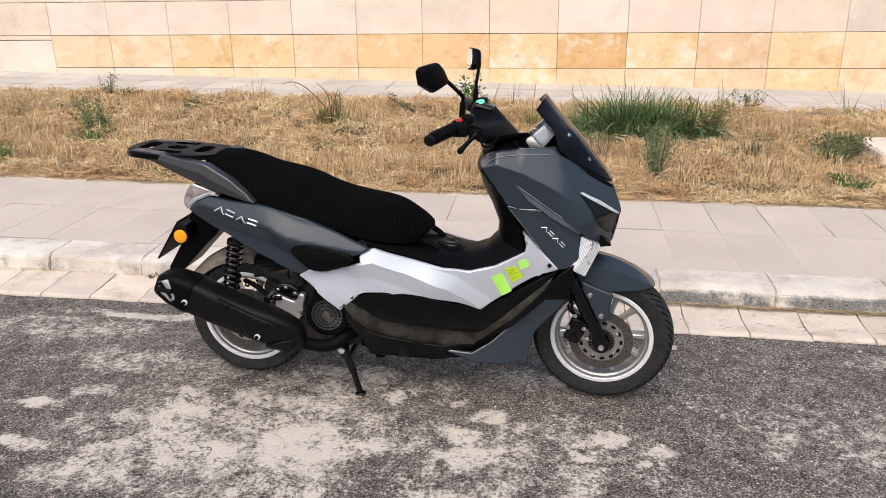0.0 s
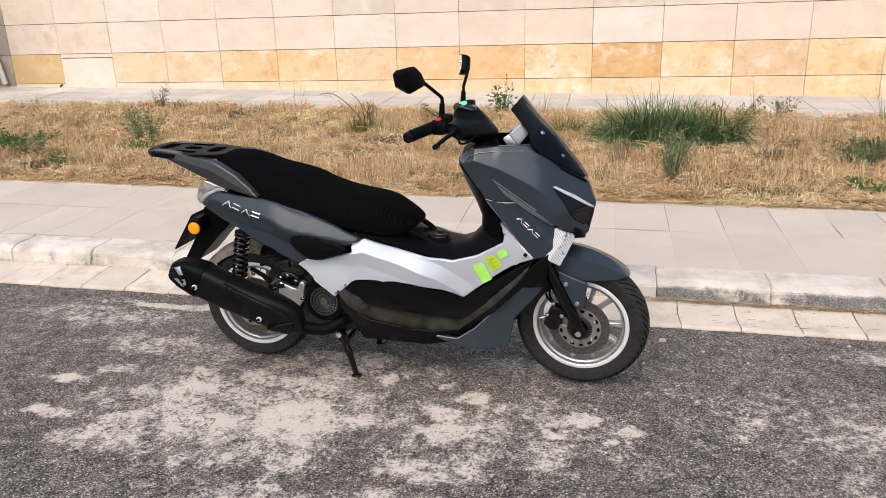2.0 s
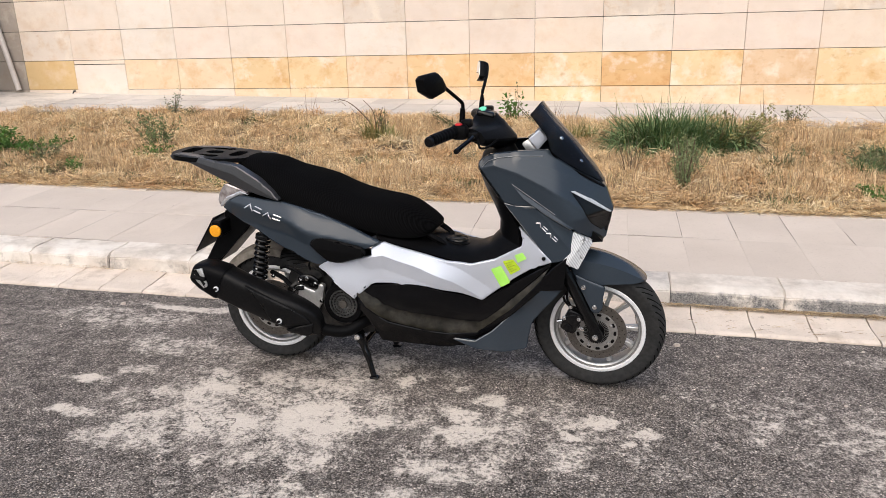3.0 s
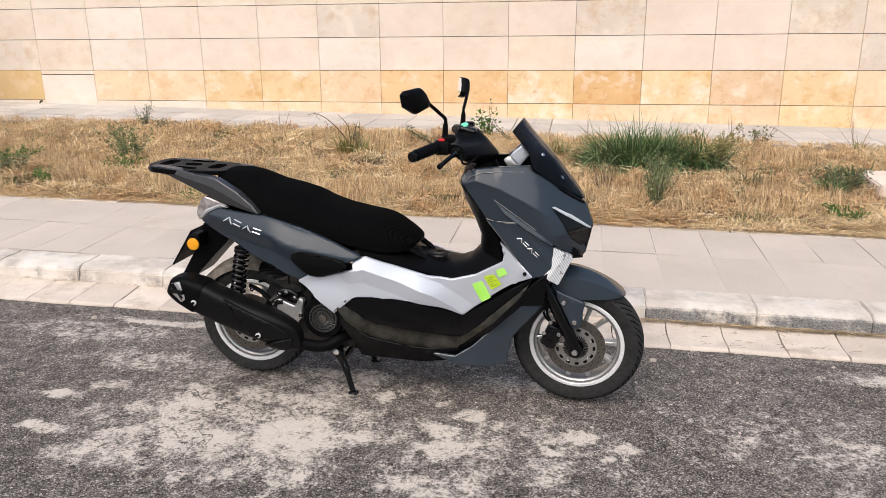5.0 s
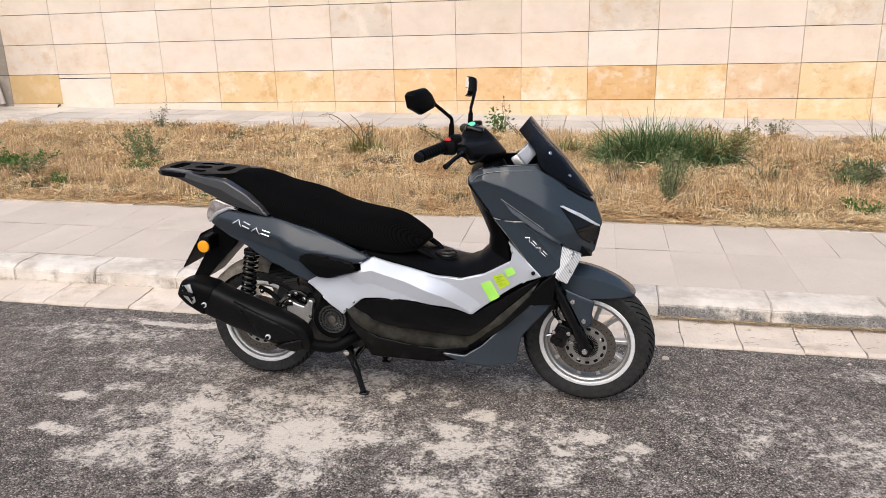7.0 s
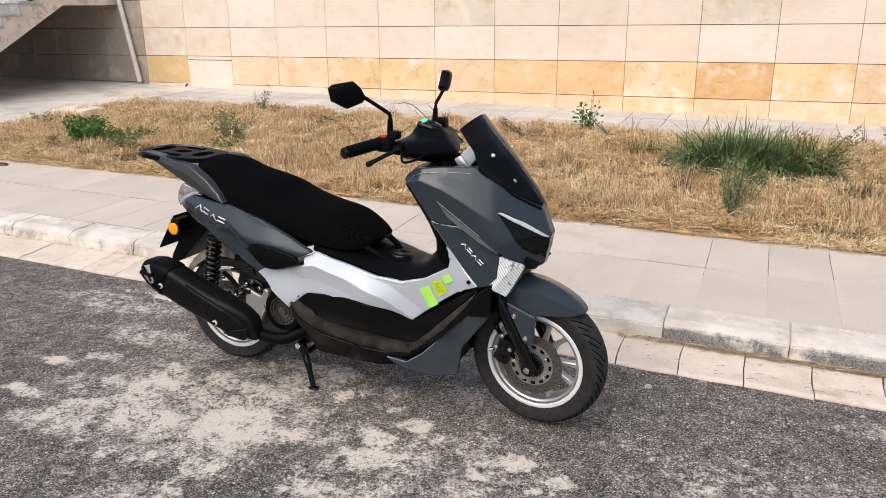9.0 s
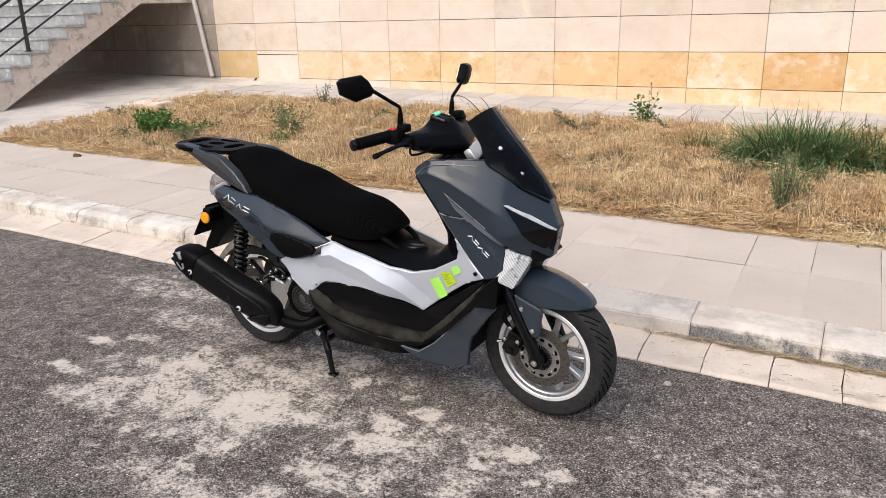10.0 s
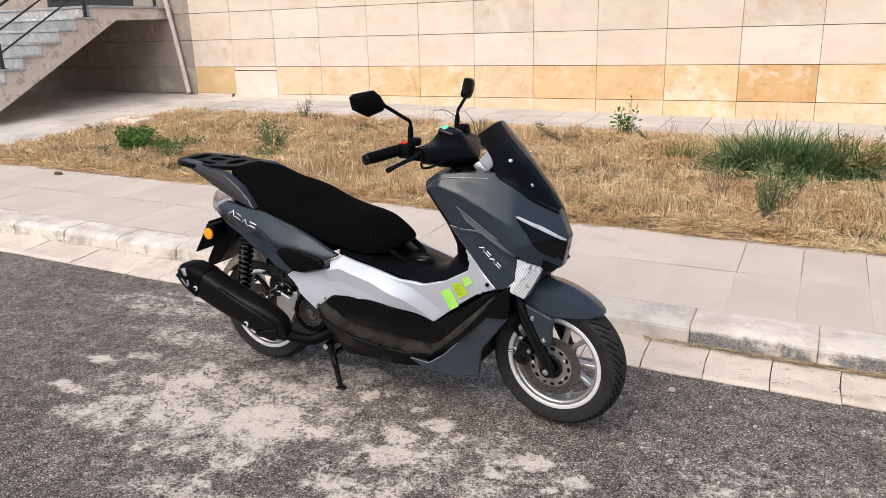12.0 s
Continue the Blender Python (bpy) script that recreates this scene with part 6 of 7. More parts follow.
SEAM = [(0.052, 0.418), (0.088, 0.382), (0.124, 0.338), (0.142, 0.298), (0.160, 0.281), (0.206, 0.272), (0.263, 0.272), (0.292, 0.276)]
part("heat_shield", shell(SEAM + [(0.272, 0.302), (0.225, 0.338), (0.14, 0.378), (0.075, 0.408)], can_w, -1, 0.008, 0.012, cell=0.012, corner=0.004, lip=0.004), SILENCER, exhaust, "black plastic heat shield with dust specks")
part("lower_fin", shell([(0.189, 0.243), (0.234, 0.262), (0.296, 0.274), (0.292, 0.236), (0.262, 0.212)], can_w, -1, 0.006, 0.012, cell=0.012, corner=0.003, lip=0.003), SILENCER, exhaust)
bm = bmesh.new()
tip = [squircle((x, -0.281, z), upv, side, a, b) for x, z, a, b in ((-0.045, 0.407, 0.061, 0.054), (-0.055, 0.411, 0.063, 0.056), (-0.115, 0.435, 0.055, 0.052), (-0.152, 0.447, 0.040, 0.044), (-0.163, 0.449, 0.032, 0.036), (-0.150, 0.445, 0.027, 0.030), (-0.11, 0.43, 0.024, 0.026))]
loft(bm, tip)
part("end_cap", bm, MATT, exhaust, "black end cap")
part("slot", shell([(-0.148, 0.462), (-0.108, 0.474), (-0.088, 0.410), (-0.106, 0.396), (-0.142, 0.424)], lambda x, z: 0.330 + (x + 0.12) * 0.16, -1, 0.002, 0.01, cell=0.03, corner=0.004), ALLOY, exhaust, "bright slot in the end cap")
for k in range(3):
    bm = bmesh.new()
    tube(bm, [((-0.150, -0.100, -0.144)[k], -0.334, (0.440, 0.402, 0.462)[k]), ((-0.094, -0.132, -0.098)[k], -0.339, (0.436, 0.468, 0.415)[k])], (0.008, 0.004, 0.004)[k], 6)
    part("slot_rib", bm, MATT, exhaust)
for p in ((-0.055, -0.339, 0.400), (0.184, -0.334, 0.292)):
    bolt("shield_bolt", p, (0, -1, 0), 0.0100, exhaust, RIM_EDGE)
    bm = bmesh.new()
    disc(bm, (p[0], p[1] - 0.006, p[2]), (0, 1, 0), 0.006, 0.004, 12)
    part("bolt_socket", bm, GLOSS, exhaust)
bm = bmesh.new()
tube(bm, smooth_line([(0.28, -0.245, 0.250), (0.325, -0.228, 0.224), (0.39, -0.20, 0.214), (0.44, -0.16, 0.236), (0.50, -0.10, 0.245), (0.58, -0.03, 0.23)], 20), 0.0225, 14)
part("header_pipe", bm, MATT, exhaust, "dark header pipe")

stand = tagged(new("centre_stand"), "black tubular centre stand")
stand.parent = scooter
for s in (-1, 1):
    bm = bmesh.new()
    tube(bm, smooth_line([(0.408, s * 0.125, 0.170), (0.428, s * 0.130, 0.125), (0.445, s * 0.138, 0.085), (0.470, s * 0.150, 0.012)], 12), [0.020] * 3 + [0.014] * 5 + [0.011] * 4, 10)
    box(bm, 0.455, 0.492, s * 0.150 - 0.014, s * 0.150 + 0.014, 0.001, 0.010, 0.003)
    part("stand_leg", bm, GLOSS, stand)
    bolt("stand_bolt", (0.409, s * 0.150, 0.168), (0, s, 0), 0.012, stand)
bm = bmesh.new()
tube(bm, [(0.425, -0.13, 0.13), (0.425, 0.13, 0.13)], 0.012, 10)
tube(bm, [(0.41, -0.14, 0.17), (0.41, 0.14, 0.17)], 0.014, 10)
tube(bm, smooth_line([(0.43, 0.10, 0.12), (0.48, 0.06, 0.12), (0.54, 0.02, 0.09)], 8), 0.008, 8)
part("stand_tube", bm, GLOSS, stand)


# -- badges and stickers, following the shell --
def strokes(name, lines, width_at, out, r, material, label, s=-1):
    bm = bmesh.new()
    for line in lines:
        pts = []
        for a, b in zip(line, line[1:]):
            for k in range(4):
                x, z = a[0] + (b[0] - a[0]) * k / 4, a[1] + (b[1] - a[1]) * k / 4
                pts.append((x, s * (width_at(x, z) + out), z))
        x, z = line[-1]
        pts.append((x, s * (width_at(x, z) + out), z))
        tube(bm, pts, r, 6)
    return part(name, bm, material, scooter, label)


def bars_along(origin, along, up, n, w, h, gap):
    """Plain broken marks in place of a maker's name: n units of one slanting and one level bar."""
    o, a, u = Vector(origin), Vector(along).normalized(), Vector(up).normalized()
    out = []
    for k in range(n):
        p = o + a * k * (w + gap)
        if k % 2 == 0:
            out.append([tuple(p), tuple(p + a * w * 0.5 + u * h), tuple(p + a * w)])
        else:
            out.append([tuple(p + u * h), tuple(p + a * w * 0.9 + u * h)])
            out.append([tuple(p + u * h * 0.3), tuple(p + a * w * 0.9 + u * h * 0.3)])
    return out


for s in (-1, 1):
    strokes("badge", bars_along((0.002, 0.668), (0.97, -0.26), (0.35, 0.9), 4, 0.036, 0.021, 0.006), tail_w, 0.004, 0.0026, CHROME, "silver maker's marks on the tail", s)
    strokes("badge", bars_along((1.086, 0.664), (0.72, -0.69), (0.69, 0.72), 4, 0.022, 0.012, 0.003), wing_w, 0.0058, 0.0016, CHROME, "silver maker's marks on the cowl", s)
# thin pale tubes draw the highlight that panel edges catch
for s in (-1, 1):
    strokes("edge_highlight", [[(0.762, 0.197), (0.87, 0.194), (0.932, 0.238), (1.108, 0.419), (1.180, 0.427)]], body_w, 0.009, 0.0020, EDGE_LIGHT, "pale bead painted as the panel edge's highlight", s)
    strokes("edge_highlight", [[(0.978, 0.728), (1.013, 0.719), (1.086, 0.720), (1.111, 0.700), (1.205, 0.644)]], cowl_w, 0.0035, 0.0016, EDGE_LIGHT, "pale bead painted as the panel edge's highlight", s)
    strokes("edge_highlight", [[(0.903, 0.852), (0.922, 0.872), (0.955, 0.884), (1.02, 0.889), (1.10, 0.887)]], cowl_w, 0.0062, 0.0014, EDGE_LIGHT, "pale bead painted as the panel edge's highlight", s)
    strokes("edge_highlight", [[(1.004, 0.797), (1.060, 0.759), (1.150, 0.697)]], cowl_w, 0.0045, 0.0012, EDGE_LIGHT, "pale bead painted as the panel edge's highlight", s)
    strokes("edge_highlight", [[(0.982, 0.722), (1.060, 0.625), (1.140, 0.526)]], wing_w, 0.002, 0.0016, EDGE_LIGHT, "pale bead painted as the panel edge's highlight", s)
fold_w = lambda x, z: body_w(x, z) + 0.013 * max(0.0, 1 - seg_dist(x, z, S_CREASE) / 0.05)
for m, o in ((LIME, [(0.930, 0.483), (0.966, 0.499), (1.000, 0.438), (0.966, 0.417)]), (LIME_DARK, [(0.972, 0.515), (1.008, 0.526), (1.036, 0.490), (1.000, 0.466)]), (LIME, [(1.014, 0.542), (1.042, 0.553), (1.057, 0.532), (1.025, 0.513)])):
    part("sticker", shell(o, fold_w, -1, 0.0092, 0.001, cell=0.008, corner=0.003, lip=0), m, scooter, "lime green paper sticker")

lines = []
for k in range(5):
    f = 0.18 + 0.16 * k
    a, b = Vector((0.972, 0.515)).lerp(Vector((1.000, 0.466)), f), Vector((1.008, 0.526)).lerp(Vector((1.036, 0.490)), f)
    lines.append([tuple(a.lerp(b, 0.15)), tuple(a.lerp(b, (0.85, 0.6, 0.8, 0.5, 0.75)[k]))])
strokes("print_bars", lines, fold_w, 0.0096, 0.0009, LITTER_PRINT, "faded dark bars printed on the sticker")

scooter.matrix_basis = pose(-0.93, 2.387, 0.008, 0, 0.69, -1.16)


# ---- dry lawn ----
def lawn_z(x, y):
    rim = max(0.0, min(1.0, min(y - LAWN_Y, LAWN_FAR - y, x - LAWN_X - 0.05) / 0.25))
    return bank_z(x, y) - 0.012 + rim * (0.024 + 0.026 * noise.noise((x * 1.6, y * 1.6, 0.3)) + 0.014 * noise.noise((x * 6, y * 6, 2.3)))


lawn = sheet("lawn", steps(LAWN_X + 0.05, 9.0, 190), steps(LAWN_Y - 0.004, LAWN_FAR + 0.004, 44), lawn_z, SOIL, "bare dry earth under straw and weeds", "lawn")
gen = np.random.default_rng(7)


def ribbons(name, paths, widths, material):
    """Many narrow blades in one mesh. paths: (n, k, 3) points along each, widths: (n, k)."""
    n, k, _ = paths.shape
    d = paths[:, -1] - paths[:, 0]
    side = np.stack([-d[:, 1], d[:, 0], np.zeros(n)], 1)
    ln = np.linalg.norm(side, axis=1, keepdims=True)
    spin = gen.uniform(0, 2 * np.pi, n)
    side = np.where(ln > 1e-4, side / np.maximum(ln, 1e-4), np.stack([np.cos(spin), np.sin(spin), 0 * spin], 1))
    tilt = gen.uniform(-0.6, 0.6, n)
    side = side + np.stack([0 * tilt, 0 * tilt, tilt], 1)
    off = side[:, None, :] * widths[:, :, None] * 0.5
    verts = np.stack([paths - off, paths + off], 2).reshape(-1, 3)
    base = np.arange(n)[:, None, None] * (2 * k)
    step = np.arange(k - 1)[None, :, None] * 2
    faces = (base + step + np.array([0, 1, 3, 2])[None, None, :]).reshape(-1, 4)
    me = bpy.data.meshes.new(name)
    me.from_pydata(verts.tolist(), [], faces.tolist())
    me.materials.append(material)
    return me


def field(x, y, f, s):
    return np.array([noise.noise((a * f, b * f, s)) for a, b in zip(x, y)])


def straw_mesh():
    # thatch of fallen straw: swaths lie roughly one way, turning from place to place, heaped in uneven mats with bare hollows between
    n = 430000
    x = gen.uniform(LAWN_X + 0.08, 5.0, n)
    y = LAWN_Y + (LAWN_FAR - LAWN_Y) * gen.uniform(0, 1, n)
    edge = 34000
    x[:edge] = gen.uniform(-6.0, 3.6, edge)
    y[:edge] = LAWN_Y - 0.035 + np.abs(gen.normal(0, 0.09, edge))
    broad, tuft = field(x, y, 1.4, 5.0), field(x, y, 5.5, 8.0)
    keep = gen.uniform(-0.60, 0.50, n) < broad + 1.5 * tuft
    keep[:edge] = gen.uniform(-0.5, 0.5, edge) < field(x[:edge], y[:edge], 3.0, 3.0) + 0.25
    x, y, tuft = x[keep], y[keep], tuft[keep]
    n = len(x)
    z = np.array([max(lawn_z(a, b), bank_z(a, b) + 0.003) for a, b in zip(x, y)])
    kind = gen.uniform(0, 1, n)
    ang = 3.2 * field(x, y, 1.1, 1.0) + gen.normal(0.3, 0.8, n) + np.pi * (gen.uniform(0, 1, n) < 0.5)
    ln = gen.uniform(0.03, 0.10, n) + gen.uniform(0, 0.14, n) * (kind < 0.25)
    up = np.where(kind > 0.88, gen.uniform(0.4, 1.3, n), gen.uniform(-0.10, 0.34, n))
    up = np.where(y < LAWN_Y + 0.04, gen.uniform(-0.05, 0.15, n), up)
    ln = np.where(kind > 0.88, gen.uniform(0.03, 0.10, n), ln)
    dx, dy, dz = np.cos(ang) * np.cos(up), np.sin(ang) * np.cos(up), np.sin(up)
    lift = gen.uniform(0.0, 0.024, n) + 0.11 * np.maximum(0, tuft + 0.10) * gen.uniform(0.2, 1, n)
    lift = np.where(y < LAWN_Y + 0.03, 0.3 * lift, lift)
    p0 = np.stack([x, y, z + lift], 1)
    p1 = p0 + 0.5 * ln[:, None] * np.stack([dx, dy, dz], 1) + gen.normal(0, 0.006, (n, 3)) + np.array([0, 0, 0.008])
    p2 = p0 + ln[:, None] * np.stack([dx, dy, dz * 0.85], 1) + gen.normal(0, 0.008, (n, 3))
    for q in (p1, p2):
        q[:, 1] = np.minimum(q[:, 1], LAWN_FAR + 0.05)
        q[:, 1] = np.maximum(q[:, 1], LAWN_Y - 0.07)
        q[:, 2] = np.maximum(q[:, 2], [bank_z(a, b) + 0.005 for a, b in zip(q[:, 0], q[:, 1])])
    w = gen.uniform(0.0018, 0.0036, n) + 0.0024 * (gen.uniform(0, 1, n) < 0.2)
    return ribbons("straw", np.stack([p0, p1, p2], 1), np.stack([w, w, w * 0.5], 1), STRAW)


def stalk_mesh():
    # upright dead grass in clumps, pinkish brown, 6 to 16 cm tall
    n = 190000
    x, y = gen.uniform(LAWN_X + 0.2, 4.6, n), gen.uniform(LAWN_Y + 0.05, LAWN_FAR - 0.04, n)
    dense = field(x, y, 1.7, 41.0) + 0.8 * field(x, y, 6.0, 43.0)
    keep = (gen.uniform(-0.22, 0.60, n) < dense) & (((x - 0.98) / 0.68) ** 2 + ((y - 6.15) / 0.50) ** 2 > 1)
    x, y, dense = x[keep], y[keep], dense[keep]
    n = len(x)
    z = np.array([lawn_z(a, b) for a, b in zip(x, y)])
    ln = gen.uniform(0.04, 0.10, n) + 0.09 * np.clip(dense, 0, 1) * gen.uniform(0.2, 1, n)
    a, lean = gen.uniform(0, 2 * np.pi, n), np.abs(gen.normal(0, 0.38, n))
    d = np.stack([np.cos(a) * np.sin(lean), np.sin(a) * np.sin(lean), np.cos(lean)], 1) * ln[:, None]
    p0 = np.stack([x, y, z], 1)
    bend = gen.normal(0, 0.012, (n, 3)) * np.array([1, 1, 0.3])
    w = gen.uniform(0.0020, 0.0042, n)
    return ribbons("dead_grass", np.stack([p0, p0 + 0.55 * d, p0 + d + bend], 1), np.stack([w, w, w * 0.6], 1), STALKS)


tagged(new("dead_grass", stalk_mesh()), "upright pinkish-brown dead grass standing in clumps", "grass", "", "stuff")
tagged(new("straw", straw_mesh()), "matted golden dry straw lying over the lawn", "straw", "", "stuff")


def debris_mesh():
    n = 2600
    x = np.concatenate([gen.uniform(0.5, 2.6, 1100), gen.normal(1.35, 0.28, 900), gen.uniform(-3.5, 3.2, n - 2000)])
    y = np.where(gen.uniform(0, 1, n) < 0.93, KERB_Y - 0.010 + gen.normal(0, 0.008, n), GUTTER_Y + gen.uniform(0.02, 0.22, n))
    y = np.minimum(y, KERB_Y - 0.002)
    z = np.array([road_z(a, GUTTER_Y) + 0.020 + max(0.0, b - GUTTER_Y - 0.1) * 0.12 for a, b in zip(x, y)])
    ang, ln = gen.normal(0, 0.9, n), gen.uniform(0.01, 0.05, n)
    d = np.stack([np.cos(ang), np.sin(ang) * 0.3, gen.uniform(0, 0.15, n)], 1) * ln[:, None]
    p0 = np.stack([x, y, z + gen.uniform(0, 0.006, n)], 1)
    w = gen.uniform(0.0012, 0.003, n)
    return ribbons("litter", np.stack([p0, p0 + d * 0.5 + np.array([0, 0, 0.003]), p0 + d], 1), np.stack([w, w, w], 1), LITTER)


tagged(new("litter", debris_mesh()), "blown straw litter in the gutter joint", "litter", "", "stuff")


# ---- weeds ----
def grass_tuft(x, y, rx, ry, h, n, material, label, lean=0.55, width=0.0085):
    # several sub-clumps of unequal height and lean
    m = max(1, int(n / 110))
    ca, cr = gen.uniform(0, 2 * np.pi, m), np.sqrt(gen.uniform(0, 1, m)) * (0.0 if m == 1 else 0.85)
    tall, drift = gen.uniform(0.62, 1.12, m), gen.uniform(0, 2 * np.pi, m)
    pick = gen.integers(0, m, n)
    spread = 1.0 if m == 1 else 0.42
    a, r = gen.uniform(0, 2 * np.pi, n), np.sqrt(gen.uniform(0, 1, n))
    px = x + rx * (cr[pick] * np.cos(ca[pick]) + spread * r * np.cos(a))
    py = y + ry * (cr[pick] * np.sin(ca[pick]) + spread * r * np.sin(a))
    z = np.array([lawn_z(u, v) for u, v in zip(px, py)]) - 0.01
    out = np.where(gen.uniform(0, 1, n) < 0.4, drift[pick], a) + gen.normal(0, 0.9, n)
    ln = h * 1.2 * tall[pick] * gen.uniform(0.45, 1.25, n) * (1.15 - 0.4 * cr[pick])
    base = np.stack([px, py, z], 1)
    # each blade rises, then arches over
    lean0 = np.abs(gen.normal(0, 0.32, n)) + 0.25 * lean * r
    arch_ = lean * gen.uniform(0.1, 2.2, n) ** 1.2
    pts, q = [base], base
    for s in (0.1, 0.3, 0.5, 0.7, 0.9):
        th = np.minimum(lean0 + arch_ * s ** 1.3, 2.3)
        q = q + (ln * 0.2)[:, None] * np.stack([np.sin(th) * np.cos(out), np.sin(th) * np.sin(out), np.cos(th)], 1)
        pts.append(q)
    w = gen.uniform(0.6, 1.2, n) * width
    me = ribbons("grass_tuft", np.stack(pts, 1), np.stack([w * 0.8, w, w, w * 0.8, w * 0.5, w * 0.1], 1), material)
    return tagged(new("grass_tuft", me), label, "grass", "grass tufts on the lawn", "stuff")


def weed(x, y, r, h, stems, leaves, material, label, leaf=0.022, lean=(0, 0), bare=0.15):
    """A branching weed: thin stems, each set with small leaves."""
    root = tagged(new("weed"), label, "weed", "weeds on the lawn")
    z0 = lawn_z(x, y) if y > LAWN_Y else bank_z(x, y)
    root.matrix_basis = pose(x, y, z0 - 0.01)
    bm = bmesh.new()
    paths = []
    for k in range(stems):
        a = random.uniform(0, 2 * math.pi)
        q = r * random.uniform(0.3, 1.0)
        hh = h * random.uniform(0.55, 1.05)
        top = Vector((q * math.cos(a) + lean[0], q * math.sin(a) + lean[1], hh))
        path = smooth_line([(random.uniform(-1, 1) * r * 0.12, random.uniform(-1, 1) * r * 0.12, 0), top * 0.45 + Vector((random.uniform(-1, 1), random.uniform(-1, 1), 0)) * r * 0.15, top], 7)
        paths.append(path)
        tube(bm, path, [0.0035, 0.003, 0.0028, 0.0025, 0.002, 0.0016, 0.001], 4, False)
    tagged(part("stalk", bm, TWIG, root), kind="stuff")
    verts, faces = [], []
    for k in range(leaves):
        path = random.choice(paths)
        f = random.uniform(bare, 1.0) * 5.99
        c = path[int(f)].lerp(path[int(f) + 1], f - int(f))
        d = Vector((random.gauss(0, 1), random.gauss(0, 1), random.gauss(0.25, 0.7))).normalized()
        s = d.cross(Vector((random.gauss(0, 1), random.gauss(0, 1), random.gauss(0, 1)))).normalized()
        ln = leaf * random.uniform(0.6, 1.4)
        i = len(verts)
        c = c + d * random.uniform(0, ln)
        up = d.cross(s) * ln * 0.12
        verts += [c, c + d * ln * 0.5 + s * ln * 0.26 + up, c + d * ln, c + d * ln * 0.5 - s * ln * 0.26 + up]
        faces.append((i, i + 1, i + 2, i + 3))
    me = bpy.data.meshes.new("foliage")
    me.from_pydata([tuple(v) for v in verts], [], faces)
    me.materials.append(material)
    ob = new("foliage", me)
    ob.parent = root
    tagged(ob, kind="stuff")
    return root


YELLOW_GREEN = blades("yellowing_blades", [(0.16, 0.17, 0.05), (0.24, 0.23, 0.08), (0.38, 0.30, 0.13), (0.12, 0.15, 0.05)])
FEATHER = blades("feathery_leaves", [(0.13, 0.18, 0.07), (0.19, 0.24, 0.11), (0.25, 0.28, 0.14)])
GREY_GREEN = blades("grey_green_leaves", [(0.16, 0.18, 0.12), (0.22, 0.24, 0.16), (0.12, 0.15, 0.09)])
grass_tuft(0.84, 6.26, 0.40, 0.30, 0.355, 5400, GREEN, "large clump of long green grass in dry straw", 1.45, 0.0095)
grass_tuft(1.22, 6.30, 0.30, 0.22, 0.32, 2000, GREEN, "long green grass at the clump's edge", 1.5, 0.0095)
weed(1.30, 6.20, 0.30, 0.40, 22, 1100, YELLOW_GREEN, "leafy yellow-green weed grown through the clump", 0.024, lean=(0.12, 0.0), bare=0.4)
grass_tuft(0.10, 6.50, 0.15, 0.10, 0.24, 190, YELLOW_GREEN, "yellowing grass tuft beside the big clump", 0.5)
grass_tuft(2.22, 5.55, 0.17, 0.09, 0.15, 330, GREEN, "low dusty green grass tuft on the lawn", 0.6)
grass_tuft(2.42, 5.95, 0.22, 0.09, 0.16, 330, GREEN, "low dusty green grass tuft on the lawn", 0.7)
grass_tuft(2.10, 4.85, 0.15, 0.06, 0.09, 220, DULL_GREEN, "short grass tuft at the pavement's edge", 0.8, 0.006)
grass_tuft(1.62, 5.62, 0.12, 0.07, 0.14, 140, DULL_GREEN, "thin grass tuft in dry straw", 0.6)
grass_tuft(1.72, 6.05, 0.22, 0.08, 0.13, 220, DULL_GREEN, "thin grass patch in dry straw", 0.7)
grass_tuft(-1.70, 6.28, 0.20, 0.10, 0.24, 260, YELLOW_GREEN, "yellowing grass tuft round a dry twig", 0.5)
grass_tuft(-4.75, 5.10, 0.13, 0.10, 0.10, 150, DULL_GREEN, "short grass beside the green bush", 0.7)
grass_tuft(0.55, 5.35, 0.05, 0.05, 0.24, 40, TWIG, "thin brown seed stalks", 0.25, 0.004)
grass_tuft(2.95, 7.35, 0.06, 0.05, 0.14, 60, YELLOW_GREEN, "small dry tuft near the far walk", 0.5)
grass_tuft(1.20, 4.70, 0.06, 0.03, 0.05, 60, GREEN, "tiny green tuft at the pavement's edge", 0.8, 0.005)
weed(-3.60, 5.72, 0.26, 0.33, 20, 900, FEATHER, "bushy dusty green weed on the lawn", 0.026)
weed(-3.45, 5.45, 0.20, 0.12, 14, 350, BRIGHT_GREEN, "low green weed on the lawn", 0.022)
weed(-4.86, 5.25, 0.22, 0.255, 60, 3400, BRIGHT_GREEN, "dense fresh green bush on the dry lawn", 0.030, bare=0.03)
weed(-4.60, 5.36, 0.34, 0.15, 40, 1900, BRIGHT_GREEN, "low spreading green weed beside the bush", 0.026, bare=0.05)
weed(-5.14, 5.25, 0.20, 0.10, 16, 500, DULL_GREEN, "low dusty weed beside the bush", 0.022)
weed(-4.22, 5.06, 0.20, 0.18, 16, 600, DULL_GREEN, "low part of dusty leaves beside the bush", 0.024)
weed(-3.77, 4.84, 0.14, 0.13, 12, 260, BRIGHT_GREEN, "low green weed by the pavement's edge", 0.022)
weed(-4.40, 4.80, 0.12, 0.12, 10, 200, DULL_GREEN, "low dusty weed by the pavement's edge", 0.022)
weed(-3.2, 4.72, 0.12, 0.06, 10, 160, DULL_GREEN, "flat dusty weed by the pavement's edge", 0.020)
weed(-2.38, 4.64, 0.13, 0.10, 12, 280, BRIGHT_GREEN, "small green weed at the pavement's edge", 0.020)
